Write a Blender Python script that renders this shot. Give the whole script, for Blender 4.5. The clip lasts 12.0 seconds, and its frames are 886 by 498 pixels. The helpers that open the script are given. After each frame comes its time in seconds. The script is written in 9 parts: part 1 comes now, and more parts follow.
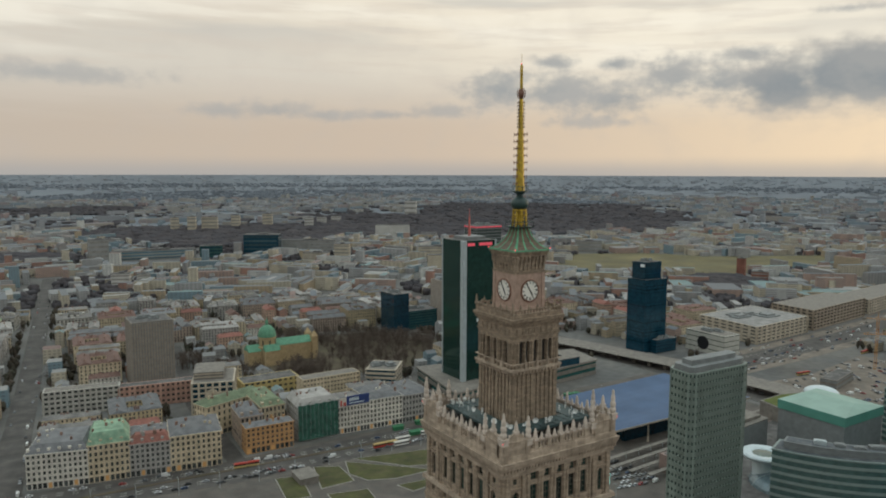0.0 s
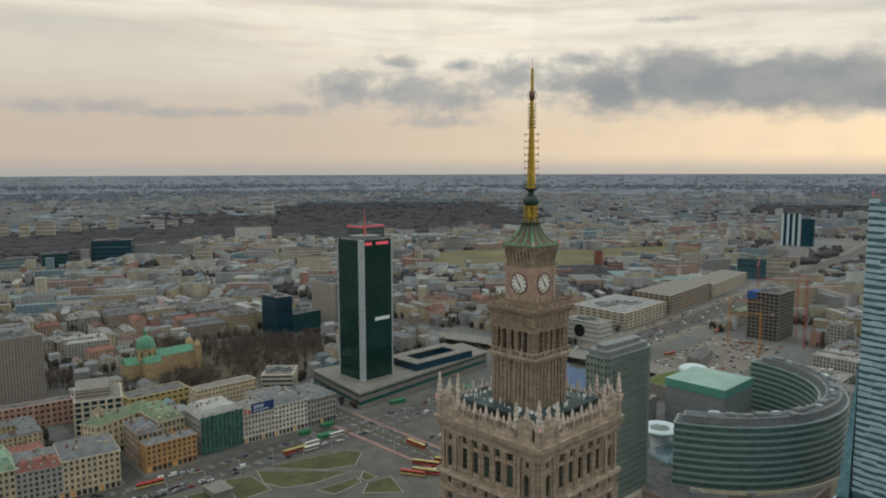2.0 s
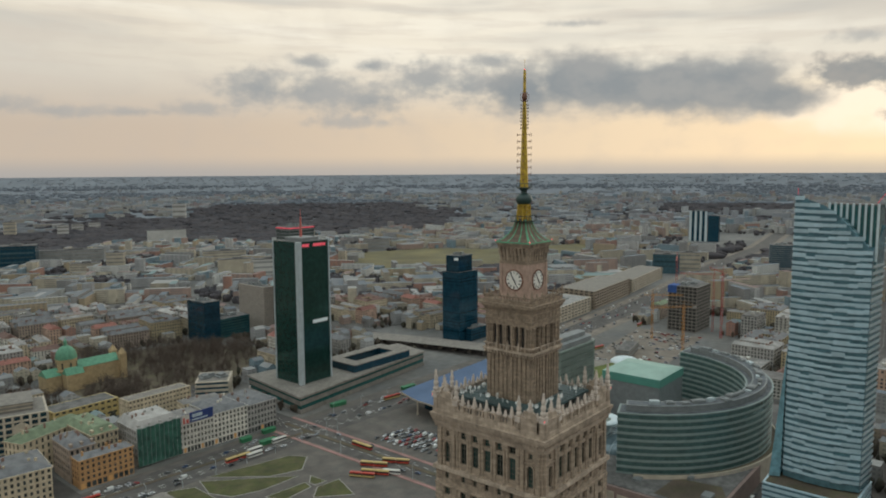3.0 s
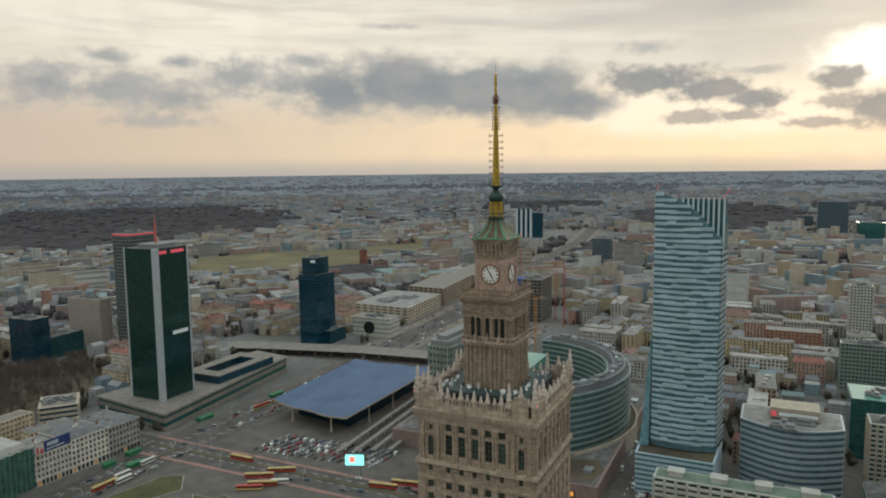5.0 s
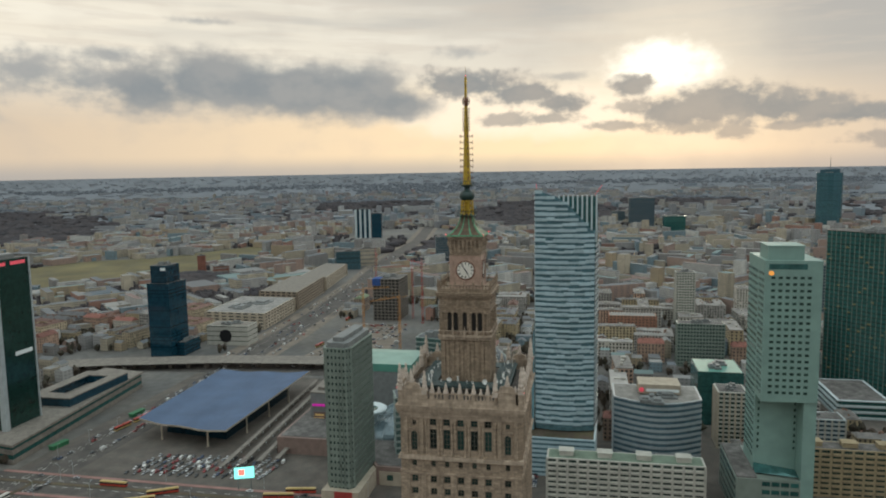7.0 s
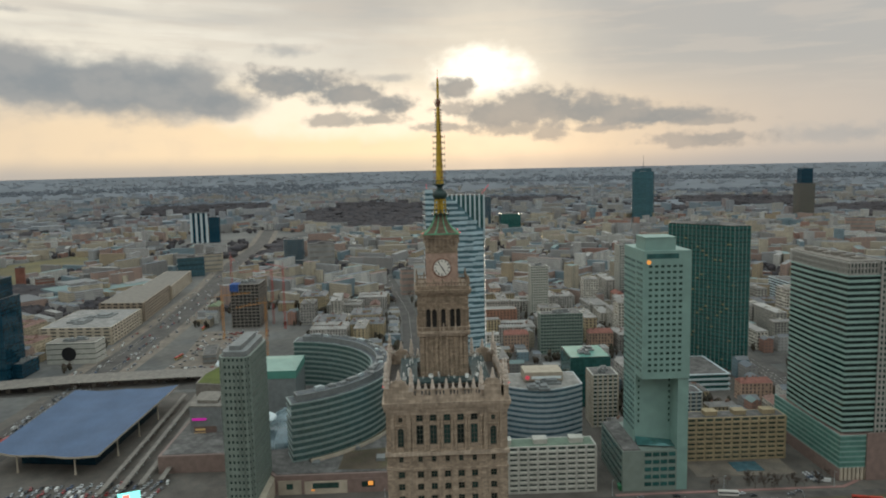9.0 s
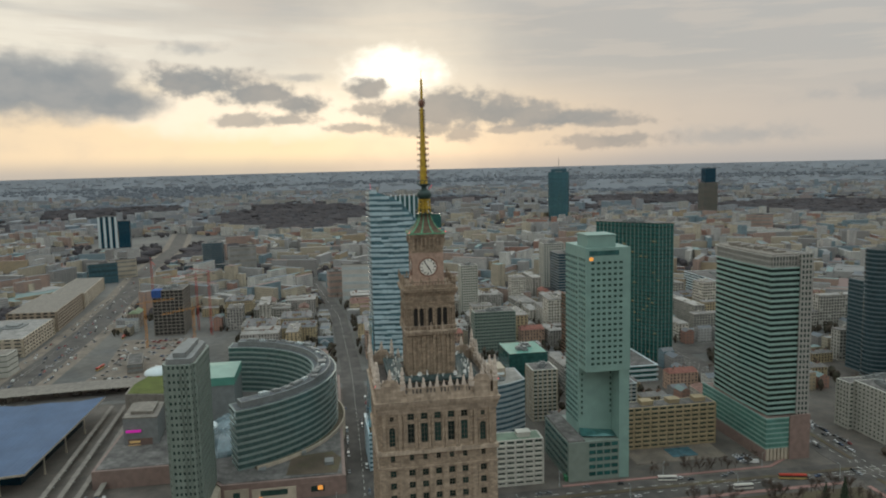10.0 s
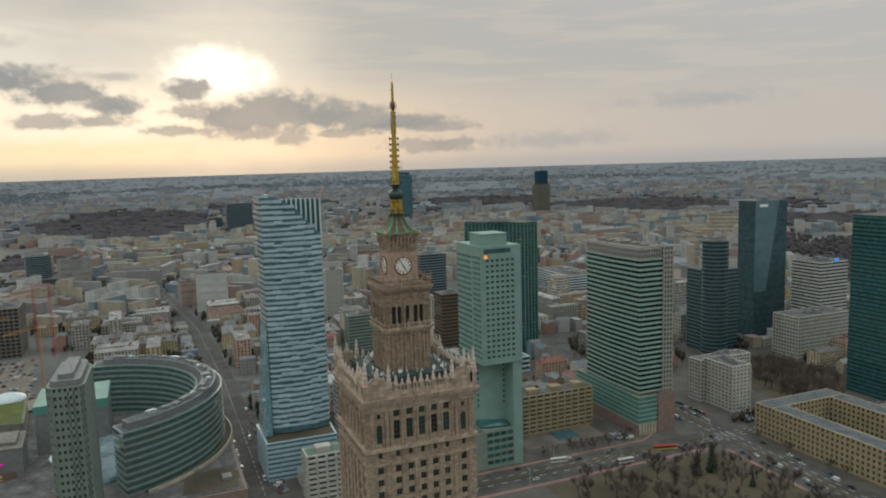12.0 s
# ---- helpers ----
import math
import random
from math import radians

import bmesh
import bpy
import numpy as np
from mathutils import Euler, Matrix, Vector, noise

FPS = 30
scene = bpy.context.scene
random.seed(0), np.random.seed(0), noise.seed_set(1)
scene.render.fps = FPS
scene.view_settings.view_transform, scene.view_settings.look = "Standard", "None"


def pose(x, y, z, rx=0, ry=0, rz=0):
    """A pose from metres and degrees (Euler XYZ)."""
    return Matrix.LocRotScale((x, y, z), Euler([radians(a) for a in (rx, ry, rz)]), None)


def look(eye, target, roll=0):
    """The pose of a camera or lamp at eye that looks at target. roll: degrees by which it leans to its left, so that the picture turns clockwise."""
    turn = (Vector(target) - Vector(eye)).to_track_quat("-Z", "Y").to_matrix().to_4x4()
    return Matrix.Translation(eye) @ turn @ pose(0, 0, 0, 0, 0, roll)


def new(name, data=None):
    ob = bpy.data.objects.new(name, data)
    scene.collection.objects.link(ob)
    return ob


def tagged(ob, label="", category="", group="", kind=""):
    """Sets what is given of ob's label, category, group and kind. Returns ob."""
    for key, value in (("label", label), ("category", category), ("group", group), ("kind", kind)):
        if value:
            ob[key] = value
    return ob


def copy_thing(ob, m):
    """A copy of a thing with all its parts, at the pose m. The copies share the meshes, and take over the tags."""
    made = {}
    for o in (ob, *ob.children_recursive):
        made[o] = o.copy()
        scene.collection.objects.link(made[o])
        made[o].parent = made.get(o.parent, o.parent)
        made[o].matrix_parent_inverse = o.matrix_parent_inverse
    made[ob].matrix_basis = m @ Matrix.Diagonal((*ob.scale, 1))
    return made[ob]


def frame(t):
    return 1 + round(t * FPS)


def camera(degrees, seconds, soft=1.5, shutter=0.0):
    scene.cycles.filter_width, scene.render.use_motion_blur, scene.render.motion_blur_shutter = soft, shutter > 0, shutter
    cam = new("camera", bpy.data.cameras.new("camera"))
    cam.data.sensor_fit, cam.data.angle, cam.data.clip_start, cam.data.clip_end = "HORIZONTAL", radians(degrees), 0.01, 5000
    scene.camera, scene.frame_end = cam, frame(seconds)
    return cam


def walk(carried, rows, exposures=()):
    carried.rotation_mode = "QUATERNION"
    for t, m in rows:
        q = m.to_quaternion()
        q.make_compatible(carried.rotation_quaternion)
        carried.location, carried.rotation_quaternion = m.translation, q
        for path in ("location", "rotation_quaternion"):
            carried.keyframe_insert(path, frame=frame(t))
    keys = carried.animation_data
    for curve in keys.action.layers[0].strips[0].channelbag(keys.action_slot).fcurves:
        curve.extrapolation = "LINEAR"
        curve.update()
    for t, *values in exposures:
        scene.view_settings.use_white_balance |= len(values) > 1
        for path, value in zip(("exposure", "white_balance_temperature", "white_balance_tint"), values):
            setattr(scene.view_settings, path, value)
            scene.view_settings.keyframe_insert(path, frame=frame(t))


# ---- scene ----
cam = camera(63.3, 12.0, soft=1.95)
PATH = [
    (0, -104.643, -134.276, 198.603, 58.006, -6.237, 0.148),
    (0.5, -113.369, -129.860, 198.605, 55.282, -6.263, 0.061),
    (1, -121.844, -124.825, 198.584, 52.397, -6.278, -0.025),
    (1.5, -130.069, -119.268, 198.547, 49.345, -6.286, -0.109),
    (2, -138.025, -113.252, 198.503, 46.140, -6.288, -0.192),
    (2.5, -145.683, -106.818, 198.457, 42.802, -6.288, -0.275),
    (3, -153.003, -99.992, 198.415, 39.361, -6.288, -0.356),
    (3.6, -161.281, -91.307, 198.376, 35.140, -6.291, -0.452),
    (4.3, -170.140, -80.516, 198.354, 30.156, -6.302, -0.562),
    (5, -178.024, -69.044, 198.364, 25.176, -6.323, -0.669),
    (5.5, -183.000, -60.459, 198.393, 21.651, -6.345, -0.745),
    (6, -187.396, -51.574, 198.441, 18.164, -6.373, -0.819),
    (6.5, -191.191, -42.421, 198.507, 14.719, -6.408, -0.893),
    (7, -194.374, -33.038, 198.590, 11.312, -6.448, -0.965),
    (7.7, -197.799, -19.602, 198.730, 6.588, -6.511, -1.064),
    (8.3, -199.799, -7.895, 198.867, 2.555, -6.569, -1.148),
    (9, -201.099, 5.866, 199.034, -2.164, -6.637, -1.243),
    (9.5, -201.398, 15.706, 199.151, -5.559, -6.682, -1.310),
    (10, -201.222, 25.523, 199.259, -8.973, -6.721, -1.375),
    (10.5, -200.625, 35.310, 199.350, -12.392, -6.751, -1.440),
    (11, -199.662, 45.088, 199.417, -15.781, -6.769, -1.503),
    (11.5, -198.392, 54.910, 199.450, -19.083, -6.769, -1.565),
    (12, -196.872, 64.874, 199.439, -22.204, -6.750, -1.626),
]
walk(cam, [(t, pose(x, y, z, 90 + pitch, 0, yaw - 90) @ pose(0, 0, 0, 0, 0, roll)) for t, x, y, z, yaw, pitch, roll in PATH])

# ---------------------------------------------------------------- world and sun
SUN_AZ, SUN_EL = -6.3, 7.0          # degrees from +x, and over the horizon


def build_world():
    world = bpy.data.worlds.new("overcast_evening")
    world.use_nodes = True
    scene.world = world
    nt = world.node_tree
    nt.nodes.clear()

    def node(kind, operation=""):
        n = nt.nodes.new(kind)
        if operation:
            n.operation = operation
        return n

    def plug(sock, value):
        if isinstance(value, bpy.types.NodeSocket):
            nt.links.new(value, sock)
        else:
            sock.default_value = value

    def calc(op, a, b=0.0, c=0.0):
        n = node("ShaderNodeMath", operation=op)
        for i, v in enumerate((a, b, c)):
            plug(n.inputs[i], v)
        return n.outputs[0]

    def ramp01(v, lo, hi):
        n = node("ShaderNodeMapRange")
        n.interpolation_type = "SMOOTHSTEP"
        for i, w in enumerate((v, lo, hi, 0.0, 1.0)):
            plug(n.inputs[i], w)
        return n.outputs[0]

    def mixed(f, a, b):
        n = node("ShaderNodeMix")
        n.data_type = "RGBA"
        plug(n.inputs[0], f)
        plug(n.inputs[6], a)
        plug(n.inputs[7], b)
        return n.outputs[2]

    def noise_at(vec, scale, detail=5.0, rough=0.55):
        n = node("ShaderNodeTexNoise")
        plug(n.inputs["Vector"], vec)
        plug(n.inputs["Scale"], scale)
        plug(n.inputs["Detail"], detail)
        plug(n.inputs["Roughness"], rough)
        return n.outputs[0]

    way = node("ShaderNodeTexCoord").outputs["Generated"]
    xyz = node("ShaderNodeSeparateXYZ")
    plug(xyz.inputs[0], way)
    x, y, z = xyz.outputs
    az = calc("MULTIPLY", calc("ARCTAN2", y, x), 57.2958)
    el = calc("MULTIPLY", calc("ARCSINE", calc("MINIMUM", calc("MAXIMUM", z, -1.0), 1.0)), 57.2958)
    flat = node("ShaderNodeCombineXYZ")
    plug(flat.inputs[0], calc("MULTIPLY", az, 0.72))
    plug(flat.inputs[1], el)
    puff = noise_at(flat.outputs[0], 0.42, 3.0, 0.5)
    curl = noise_at(flat.outputs[0], 1.3, 4.0, 0.52)
    wisp = node("ShaderNodeCombineXYZ")
    plug(wisp.inputs[0], calc("MULTIPLY", calc("SUBTRACT", az, calc("MULTIPLY", el, 1.5)), 0.035))
    plug(wisp.inputs[1], calc("MULTIPLY", el, 0.3))
    streak = noise_at(wisp.outputs[0], 1.3, 4.0, 0.45)

    # clear-sky part, seen thinly through the cloud deck
    sky = node("ShaderNodeTexSky")
    sky.sky_type = "NISHITA"
    sky.sun_disc = False
    sky.sun_elevation = radians(SUN_EL)
    sky.sun_rotation = radians(90 - SUN_AZ)
    sky_dim = node("ShaderNodeVectorMath", operation="SCALE")
    plug(sky_dim.inputs[0], sky.outputs[0])
    plug(sky_dim.inputs[3], 0.1)

    def by_az(angle, stops):
        """A colour that changes with the direction, from stops (degrees, colour)."""
        n = node("ShaderNodeValToRGB")
        n.color_ramp.interpolation = "B_SPLINE"
        plug(n.inputs[0], calc("DIVIDE", calc("ADD", angle, 180.0), 360.0))
        while len(n.color_ramp.elements) < len(stops):
            n.color_ramp.elements.new(0.5)
        for e, (p, c) in zip(n.color_ramp.elements, stops):
            e.position, e.color = (p + 180) / 360, (*c, 1)
        return n.outputs[0]

    # the deck: a warm lower and a paler upper band, greyer away from the sun, bright overhead
    lower = by_az(az, [(-120, (0.50, 0.47, 0.45)), (-45, (0.54, 0.50, 0.455)), (-26, (0.60, 0.525, 0.45)), (-13, (0.90, 0.71, 0.50)), (2, (1.10, 0.84, 0.53)), (20, (0.98, 0.77, 0.52)), (40, (0.75, 0.61, 0.455)), (60, (0.61, 0.50, 0.40)), (100, (0.54, 0.47, 0.39)), (175, (0.48, 0.46, 0.44))])
    tilted = calc("SUBTRACT", az, calc("MULTIPLY", calc("SUBTRACT", calc("MINIMUM", calc("MAXIMUM", el, 5.0), 14.0), 8.0), 3.4))
    upper = by_az(tilted, [(-120, (0.50, 0.50, 0.49)), (-55, (0.50, 0.49, 0.465)), (-30, (0.47, 0.46, 0.435)), (-17, (0.485, 0.472, 0.44)), (-6, (0.58, 0.55, 0.49)), (6, (0.77, 0.72, 0.62)), (26, (0.97, 0.90, 0.75)), (48, (0.86, 0.78, 0.64)), (70, (0.70, 0.645, 0.55)), (175, (0.52, 0.52, 0.50))])
    deck = mixed(ramp01(el, 3.0, 8.0), lower, upper)
    # high bands, bright and dull
    bright = calc("MULTIPLY", calc("MULTIPLY", ramp01(streak, 0.48, 0.66), ramp01(el, 6.5, 10.0)), ramp01(tilted, -28.0, 22.0))
    deck = mixed(calc("MULTIPLY", bright, 0.6), deck, (1.0, 0.95, 0.82, 1))
    dull = calc("MULTIPLY", ramp01(streak, 0.50, 0.36), ramp01(el, 8.0, 11.5))
    deck = mixed(calc("MULTIPLY", dull, 0.55), deck, (0.50, 0.495, 0.47, 1))
    deck = mixed(calc("MULTIPLY", ramp01(puff, 0.45, 0.75), 0.16), deck, (0.52, 0.48, 0.44, 1))
    deck = mixed(ramp01(el, 14.0, 40.0), deck, (0.95, 1.08, 1.09, 1))
    wisp2 = noise_at(wisp.outputs[0], 3.4, 5.0, 0.55)
    deck = mixed(calc("MULTIPLY", calc("MULTIPLY", ramp01(wisp2, 0.46, 0.62), ramp01(el, 2.0, 7.0)), calc("MULTIPLY", calc("SUBTRACT", 1.0, ramp01(el, 16.0, 30.0)), 0.32)), deck, (0.66, 0.585, 0.50, 1))
    # greyer band right over the land
    deck = mixed(calc("MULTIPLY", calc("SUBTRACT", 1.0, ramp01(el, -0.3, 1.3)), 0.66), deck, (0.365, 0.375, 0.385, 1))

    # glow round the sun behind the cloud
    sx, sy, sz = (math.cos(radians(SUN_EL)) * math.cos(radians(SUN_AZ)), math.cos(radians(SUN_EL)) * math.sin(radians(SUN_AZ)), math.sin(radians(SUN_EL)))
    dot = node("ShaderNodeVectorMath", operation="DOT_PRODUCT")
    plug(dot.inputs[0], way)
    dot.inputs[1].default_value = (sx, sy, sz)
    off = calc("MULTIPLY", calc("ARCCOSINE", calc("MINIMUM", dot.outputs["Value"], 1.0)), 57.2958)
    wide = calc("SUBTRACT", 1.0, ramp01(calc("ADD", off, calc("MULTIPLY", puff, 4.0)), 3.0, 13.0))
    deck = mixed(calc("MULTIPLY", wide, 0.5), deck, (1.05, 0.93, 0.73, 1))
    na = calc("DIVIDE", calc("ADD", az, 5.6), 3.6)
    ne = calc("DIVIDE", calc("SUBTRACT", el, 7.1), 1.7)
    near = calc("SUBTRACT", 1.0, ramp01(calc("ADD", calc("ADD", calc("MULTIPLY", na, na), calc("MULTIPLY", ne, ne)), calc("ADD", calc("MULTIPLY", calc("SUBTRACT", 0.5, puff), 3.0), calc("MULTIPLY", calc("SUBTRACT", 0.5, curl), 1.6))), -0.4, 2.1))
    deck = mixed(near, deck, (1.5, 1.4, 1.18, 1))
    # bright rift between the low clouds
    ra = calc("DIVIDE", calc("SUBTRACT", az, 4.5), 13.0)
    re = calc("DIVIDE", calc("SUBTRACT", el, 4.2), 2.2)
    rift = calc("SUBTRACT", 1.0, ramp01(calc("ADD", calc("ADD", calc("MULTIPLY", ra, ra), calc("MULTIPLY", re, re)), calc("MULTIPLY", calc("SUBTRACT", 0.5, puff), 1.6)), 0.2, 1.3))
    deck = mixed(calc("MULTIPLY", rift, 0.75), deck, (1.12, 0.98, 0.79, 1))

    billow = calc("ADD", calc("MULTIPLY", calc("SUBTRACT", puff, 0.5), 1.25), calc("MULTIPLY", calc("SUBTRACT", curl, 0.5), 0.5))

    def layer(clouds, soft, grow=0.0, torn=0.0):
        """Densities of one sheet of clouds: places and half sizes in degrees; the undersides are flatter than the tops."""
        total = None
        for a, e, ra, re in clouds:
            da = calc("DIVIDE", calc("SUBTRACT", az, a), ra)
            up = calc("SUBTRACT", el, e)
            de = calc("DIVIDE", calc("MAXIMUM", up, calc("MULTIPLY", up, -1.15)), re)
            r = calc("SQRT", calc("ADD", calc("MULTIPLY", da, da), calc("MULTIPLY", de, de)))
            v = calc("SUBTRACT", 1.0 + grow, r)
            total = v if total is None else calc("SMOOTH_MAX", total, v, 0.25)
        return calc("ADD", total, calc("ADD", billow, calc("MULTIPLY", calc("SUBTRACT", curl, 0.5), torn)))

    pale = layer([(71.1, 4.5, 3.9, 0.9), (75, 4.4, 3.0, 0.7), (67, 4.2, 3.2, 0.6), (58, 4.6, 3.4, 0.7), (62.5, 4.3, 3.0, 0.5), (46.9, 3.7, 4.2, 0.6), (9.2, 8.8, 2.6, 0.7), (29.2, 10.9, 2.5, 0.4), (-31, 1.6, 6.5, 0.9), (1.7, 6.8, 2.6, 0.4), (-42, 4.2, 7, 0.8), (86, 6.6, 8, 0.9)], 0.7, 0.25, 0.8)
    mid = layer([(53.4, 6.2, 3.4, 1.7), (49, 6.0, 3.9, 1.8), (45.1, 5.4, 3.3, 1.4), (49.4, 8.2, 1.8, 0.6), (44.8, 8.0, 1.6, 0.6), (40.6, 6.9, 3.2, 1.8), (37.1, 6.4, 3.2, 1.8), (35.5, 8.3, 2.2, 0.7)], 0.7, 0.4, 0.9)
    dark = layer([(33.1, 5.9, 3.3, 1.9), (29.3, 6.5, 4.7, 2.2), (25.9, 6.3, 4.3, 2.2), (22.0, 5.9, 5.3, 2.5), (18.0, 5.9, 4.2, 2.5), (14.9, 4.9, 3.3, 1.5)], 0.6, 0.42)
    low = layer([(9.2, 6.4, 4.0, 1.2), (5.0, 5.6, 3.2, 1.0), (1.8, 4.8, 2.0, 0.9), (-3.3, 5.9, 1.6, 0.9), (-10.2, 4.4, 4.2, 1.5), (-6.6, 3.8, 3.2, 1.2), (-13.7, 3.9, 4.6, 1.2), (-18.0, 3.3, 5.0, 0.8)], 0.55, 0.36, 1.0)
    shreds = layer([(5.8, 3.6, 2.8, 0.6), (2.9, 3.7, 2.4, 0.5), (-3.6, 4.3, 2.2, 0.6), (-7.9, 2.7, 3.2, 0.7), (-10.6, 2.2, 1.6, 0.6), (-22.1, 1.5, 4.2, 0.7), (-2.6, 3.0, 2.8, 0.5), (-22.1, 2.9, 3.6, 0.4), (-14.5, 2.6, 2.5, 0.4)], 0.55, 0.3, 1.3)

    def cover(deck, field, soft, top, core, rim):
        """Lays a sheet over the deck: thin and pale at the rim, dense and blue-grey inside."""
        lump = calc("MULTIPLY", ramp01(calc("ADD", calc("MULTIPLY", curl, 0.25), calc("MULTIPLY", puff, 0.75)), 0.36, 0.64), 0.5)
        colour = mixed(calc("MULTIPLY", ramp01(field, 0.1, 0.75), calc("SUBTRACT", 1.0, lump)), rim, core)
        return mixed(calc("MULTIPLY", ramp01(field, 0.0, soft), top), deck, colour)

    deck = cover(deck, pale, 1.2, 0.66, (0.35, 0.37, 0.38, 1), (0.47, 0.455, 0.43, 1))
    deck = cover(deck, mid, 1.3, 0.88, (0.31, 0.335, 0.35, 1), (0.47, 0.455, 0.43, 1))
    deck = cover(deck, dark, 0.95, 0.97, (0.262, 0.29, 0.31, 1), (0.42, 0.41, 0.39, 1))
    deck = cover(deck, shreds, 0.8, 0.8, (0.29, 0.298, 0.30, 1), (0.50, 0.44, 0.38, 1))
    deck = cover(deck, low, 0.85, 0.97, (0.262, 0.286, 0.30, 1), (0.44, 0.405, 0.365, 1))
    # under the horizon: far land in the haze
    deck = mixed(ramp01(el, -0.35, -0.75), deck, (0.17, 0.175, 0.185, 1))

    total = mixed(0.98, sky_dim.outputs[0], deck)
    back = node("ShaderNodeBackground")
    plug(back.inputs[0], total)
    plug(back.inputs[1], 1.0)
    out = node("ShaderNodeOutputWorld")
    nt.links.new(back.outputs[0], out.inputs[0])


build_world()
lamp = bpy.data.lights.new("sun", "SUN")
lamp.energy, lamp.angle, lamp.color = 0.5, radians(12), (1.0, 0.86, 0.68)
sun = new("sun", lamp)
sun.matrix_world = look((0, 0, 0), (-math.cos(radians(SUN_EL)) * math.cos(radians(SUN_AZ)), -math.cos(radians(SUN_EL)) * math.sin(radians(SUN_AZ)), -math.sin(radians(SUN_EL))))


# ---------------------------------------------------------------- materials
def material(name, colour, rough=0.8, metal=0.0, vary=0.18, scale=0.4, grain=6.0, bump=0.15, rand=0.0, second=None, amount=0.5, spec=0.5, stretch=None):
    """A surface with stains at one scale and grain at another; rand: brightness that differs from object to object."""
    m = bpy.data.materials.new(name)
    m.use_nodes = True
    nt = m.node_tree
    bsdf = nt.nodes["Principled BSDF"]
    bsdf.inputs["Roughness"].default_value = rough
    bsdf.inputs["Metallic"].default_value = metal
    bsdf.inputs["Specular IOR Level"].default_value = spec
    geo = nt.nodes.new("ShaderNodeNewGeometry")
    where = geo.outputs["Position"]
    if stretch:
        sc = nt.nodes.new("ShaderNodeVectorMath")
        sc.operation = "MULTIPLY"
        nt.links.new(where, sc.inputs[0])
        sc.inputs[1].default_value = stretch
        where = sc.outputs[0]

    def tex(s, detail):
        n = nt.nodes.new("ShaderNodeTexNoise")
        nt.links.new(where, n.inputs["Vector"])
        n.inputs["Scale"].default_value, n.inputs["Detail"].default_value = s, detail
        return n.outputs[0]

    def mul(a, b):
        n = nt.nodes.new("ShaderNodeMath")
        n.operation = "MULTIPLY"
        for sock, v in zip(n.inputs, (a, b)):
            if isinstance(v, bpy.types.NodeSocket):
                nt.links.new(v, sock)
            else:
                sock.default_value = v
        return n.outputs[0]

    def span(v, lo, hi, a, b):
        n = nt.nodes.new("ShaderNodeMapRange")
        nt.links.new(v, n.inputs[0])
        for i, w in enumerate((lo, hi, a, b)):
            n.inputs[i + 1].default_value = w
        return n.outputs[0]

    coarse, fine = tex(scale, 4.0), tex(grain, 3.0)
    value = mul(span(coarse, 0.3, 0.7, 1 - vary, 1 + vary), span(fine, 0.3, 0.7, 1 - vary * 0.5, 1 + vary * 0.5))
    if rand:
        info = nt.nodes.new("ShaderNodeObjectInfo")
        value = mul(value, span(info.outputs["Random"], 0, 1, 1 - rand, 1 + rand))
    base = nt.nodes.new("ShaderNodeMix")
    base.data_type = "RGBA"
    base.inputs[6].default_value = (*colour, 1)
    base.inputs[7].default_value = (*(second or colour), 1)
    nt.links.new(span(tex(scale * 2.3, 5.0), 0.42, 0.66, 0, amount), base.inputs[0])
    tint = nt.nodes.new("ShaderNodeVectorMath")
    tint.operation = "SCALE"
    nt.links.new(base.outputs[2], tint.inputs[0])
    nt.links.new(value, tint.inputs[3])
    nt.links.new(tint.outputs[0], bsdf.inputs["Base Color"])
    if bump:
        b = nt.nodes.new("ShaderNodeBump")
        b.inputs["Strength"].default_value = bump
        b.inputs["Distance"].default_value = 0.1
        nt.links.new(fine, b.inputs["Height"])
        nt.links.new(b.outputs[0], bsdf.inputs["Normal"])
    return m


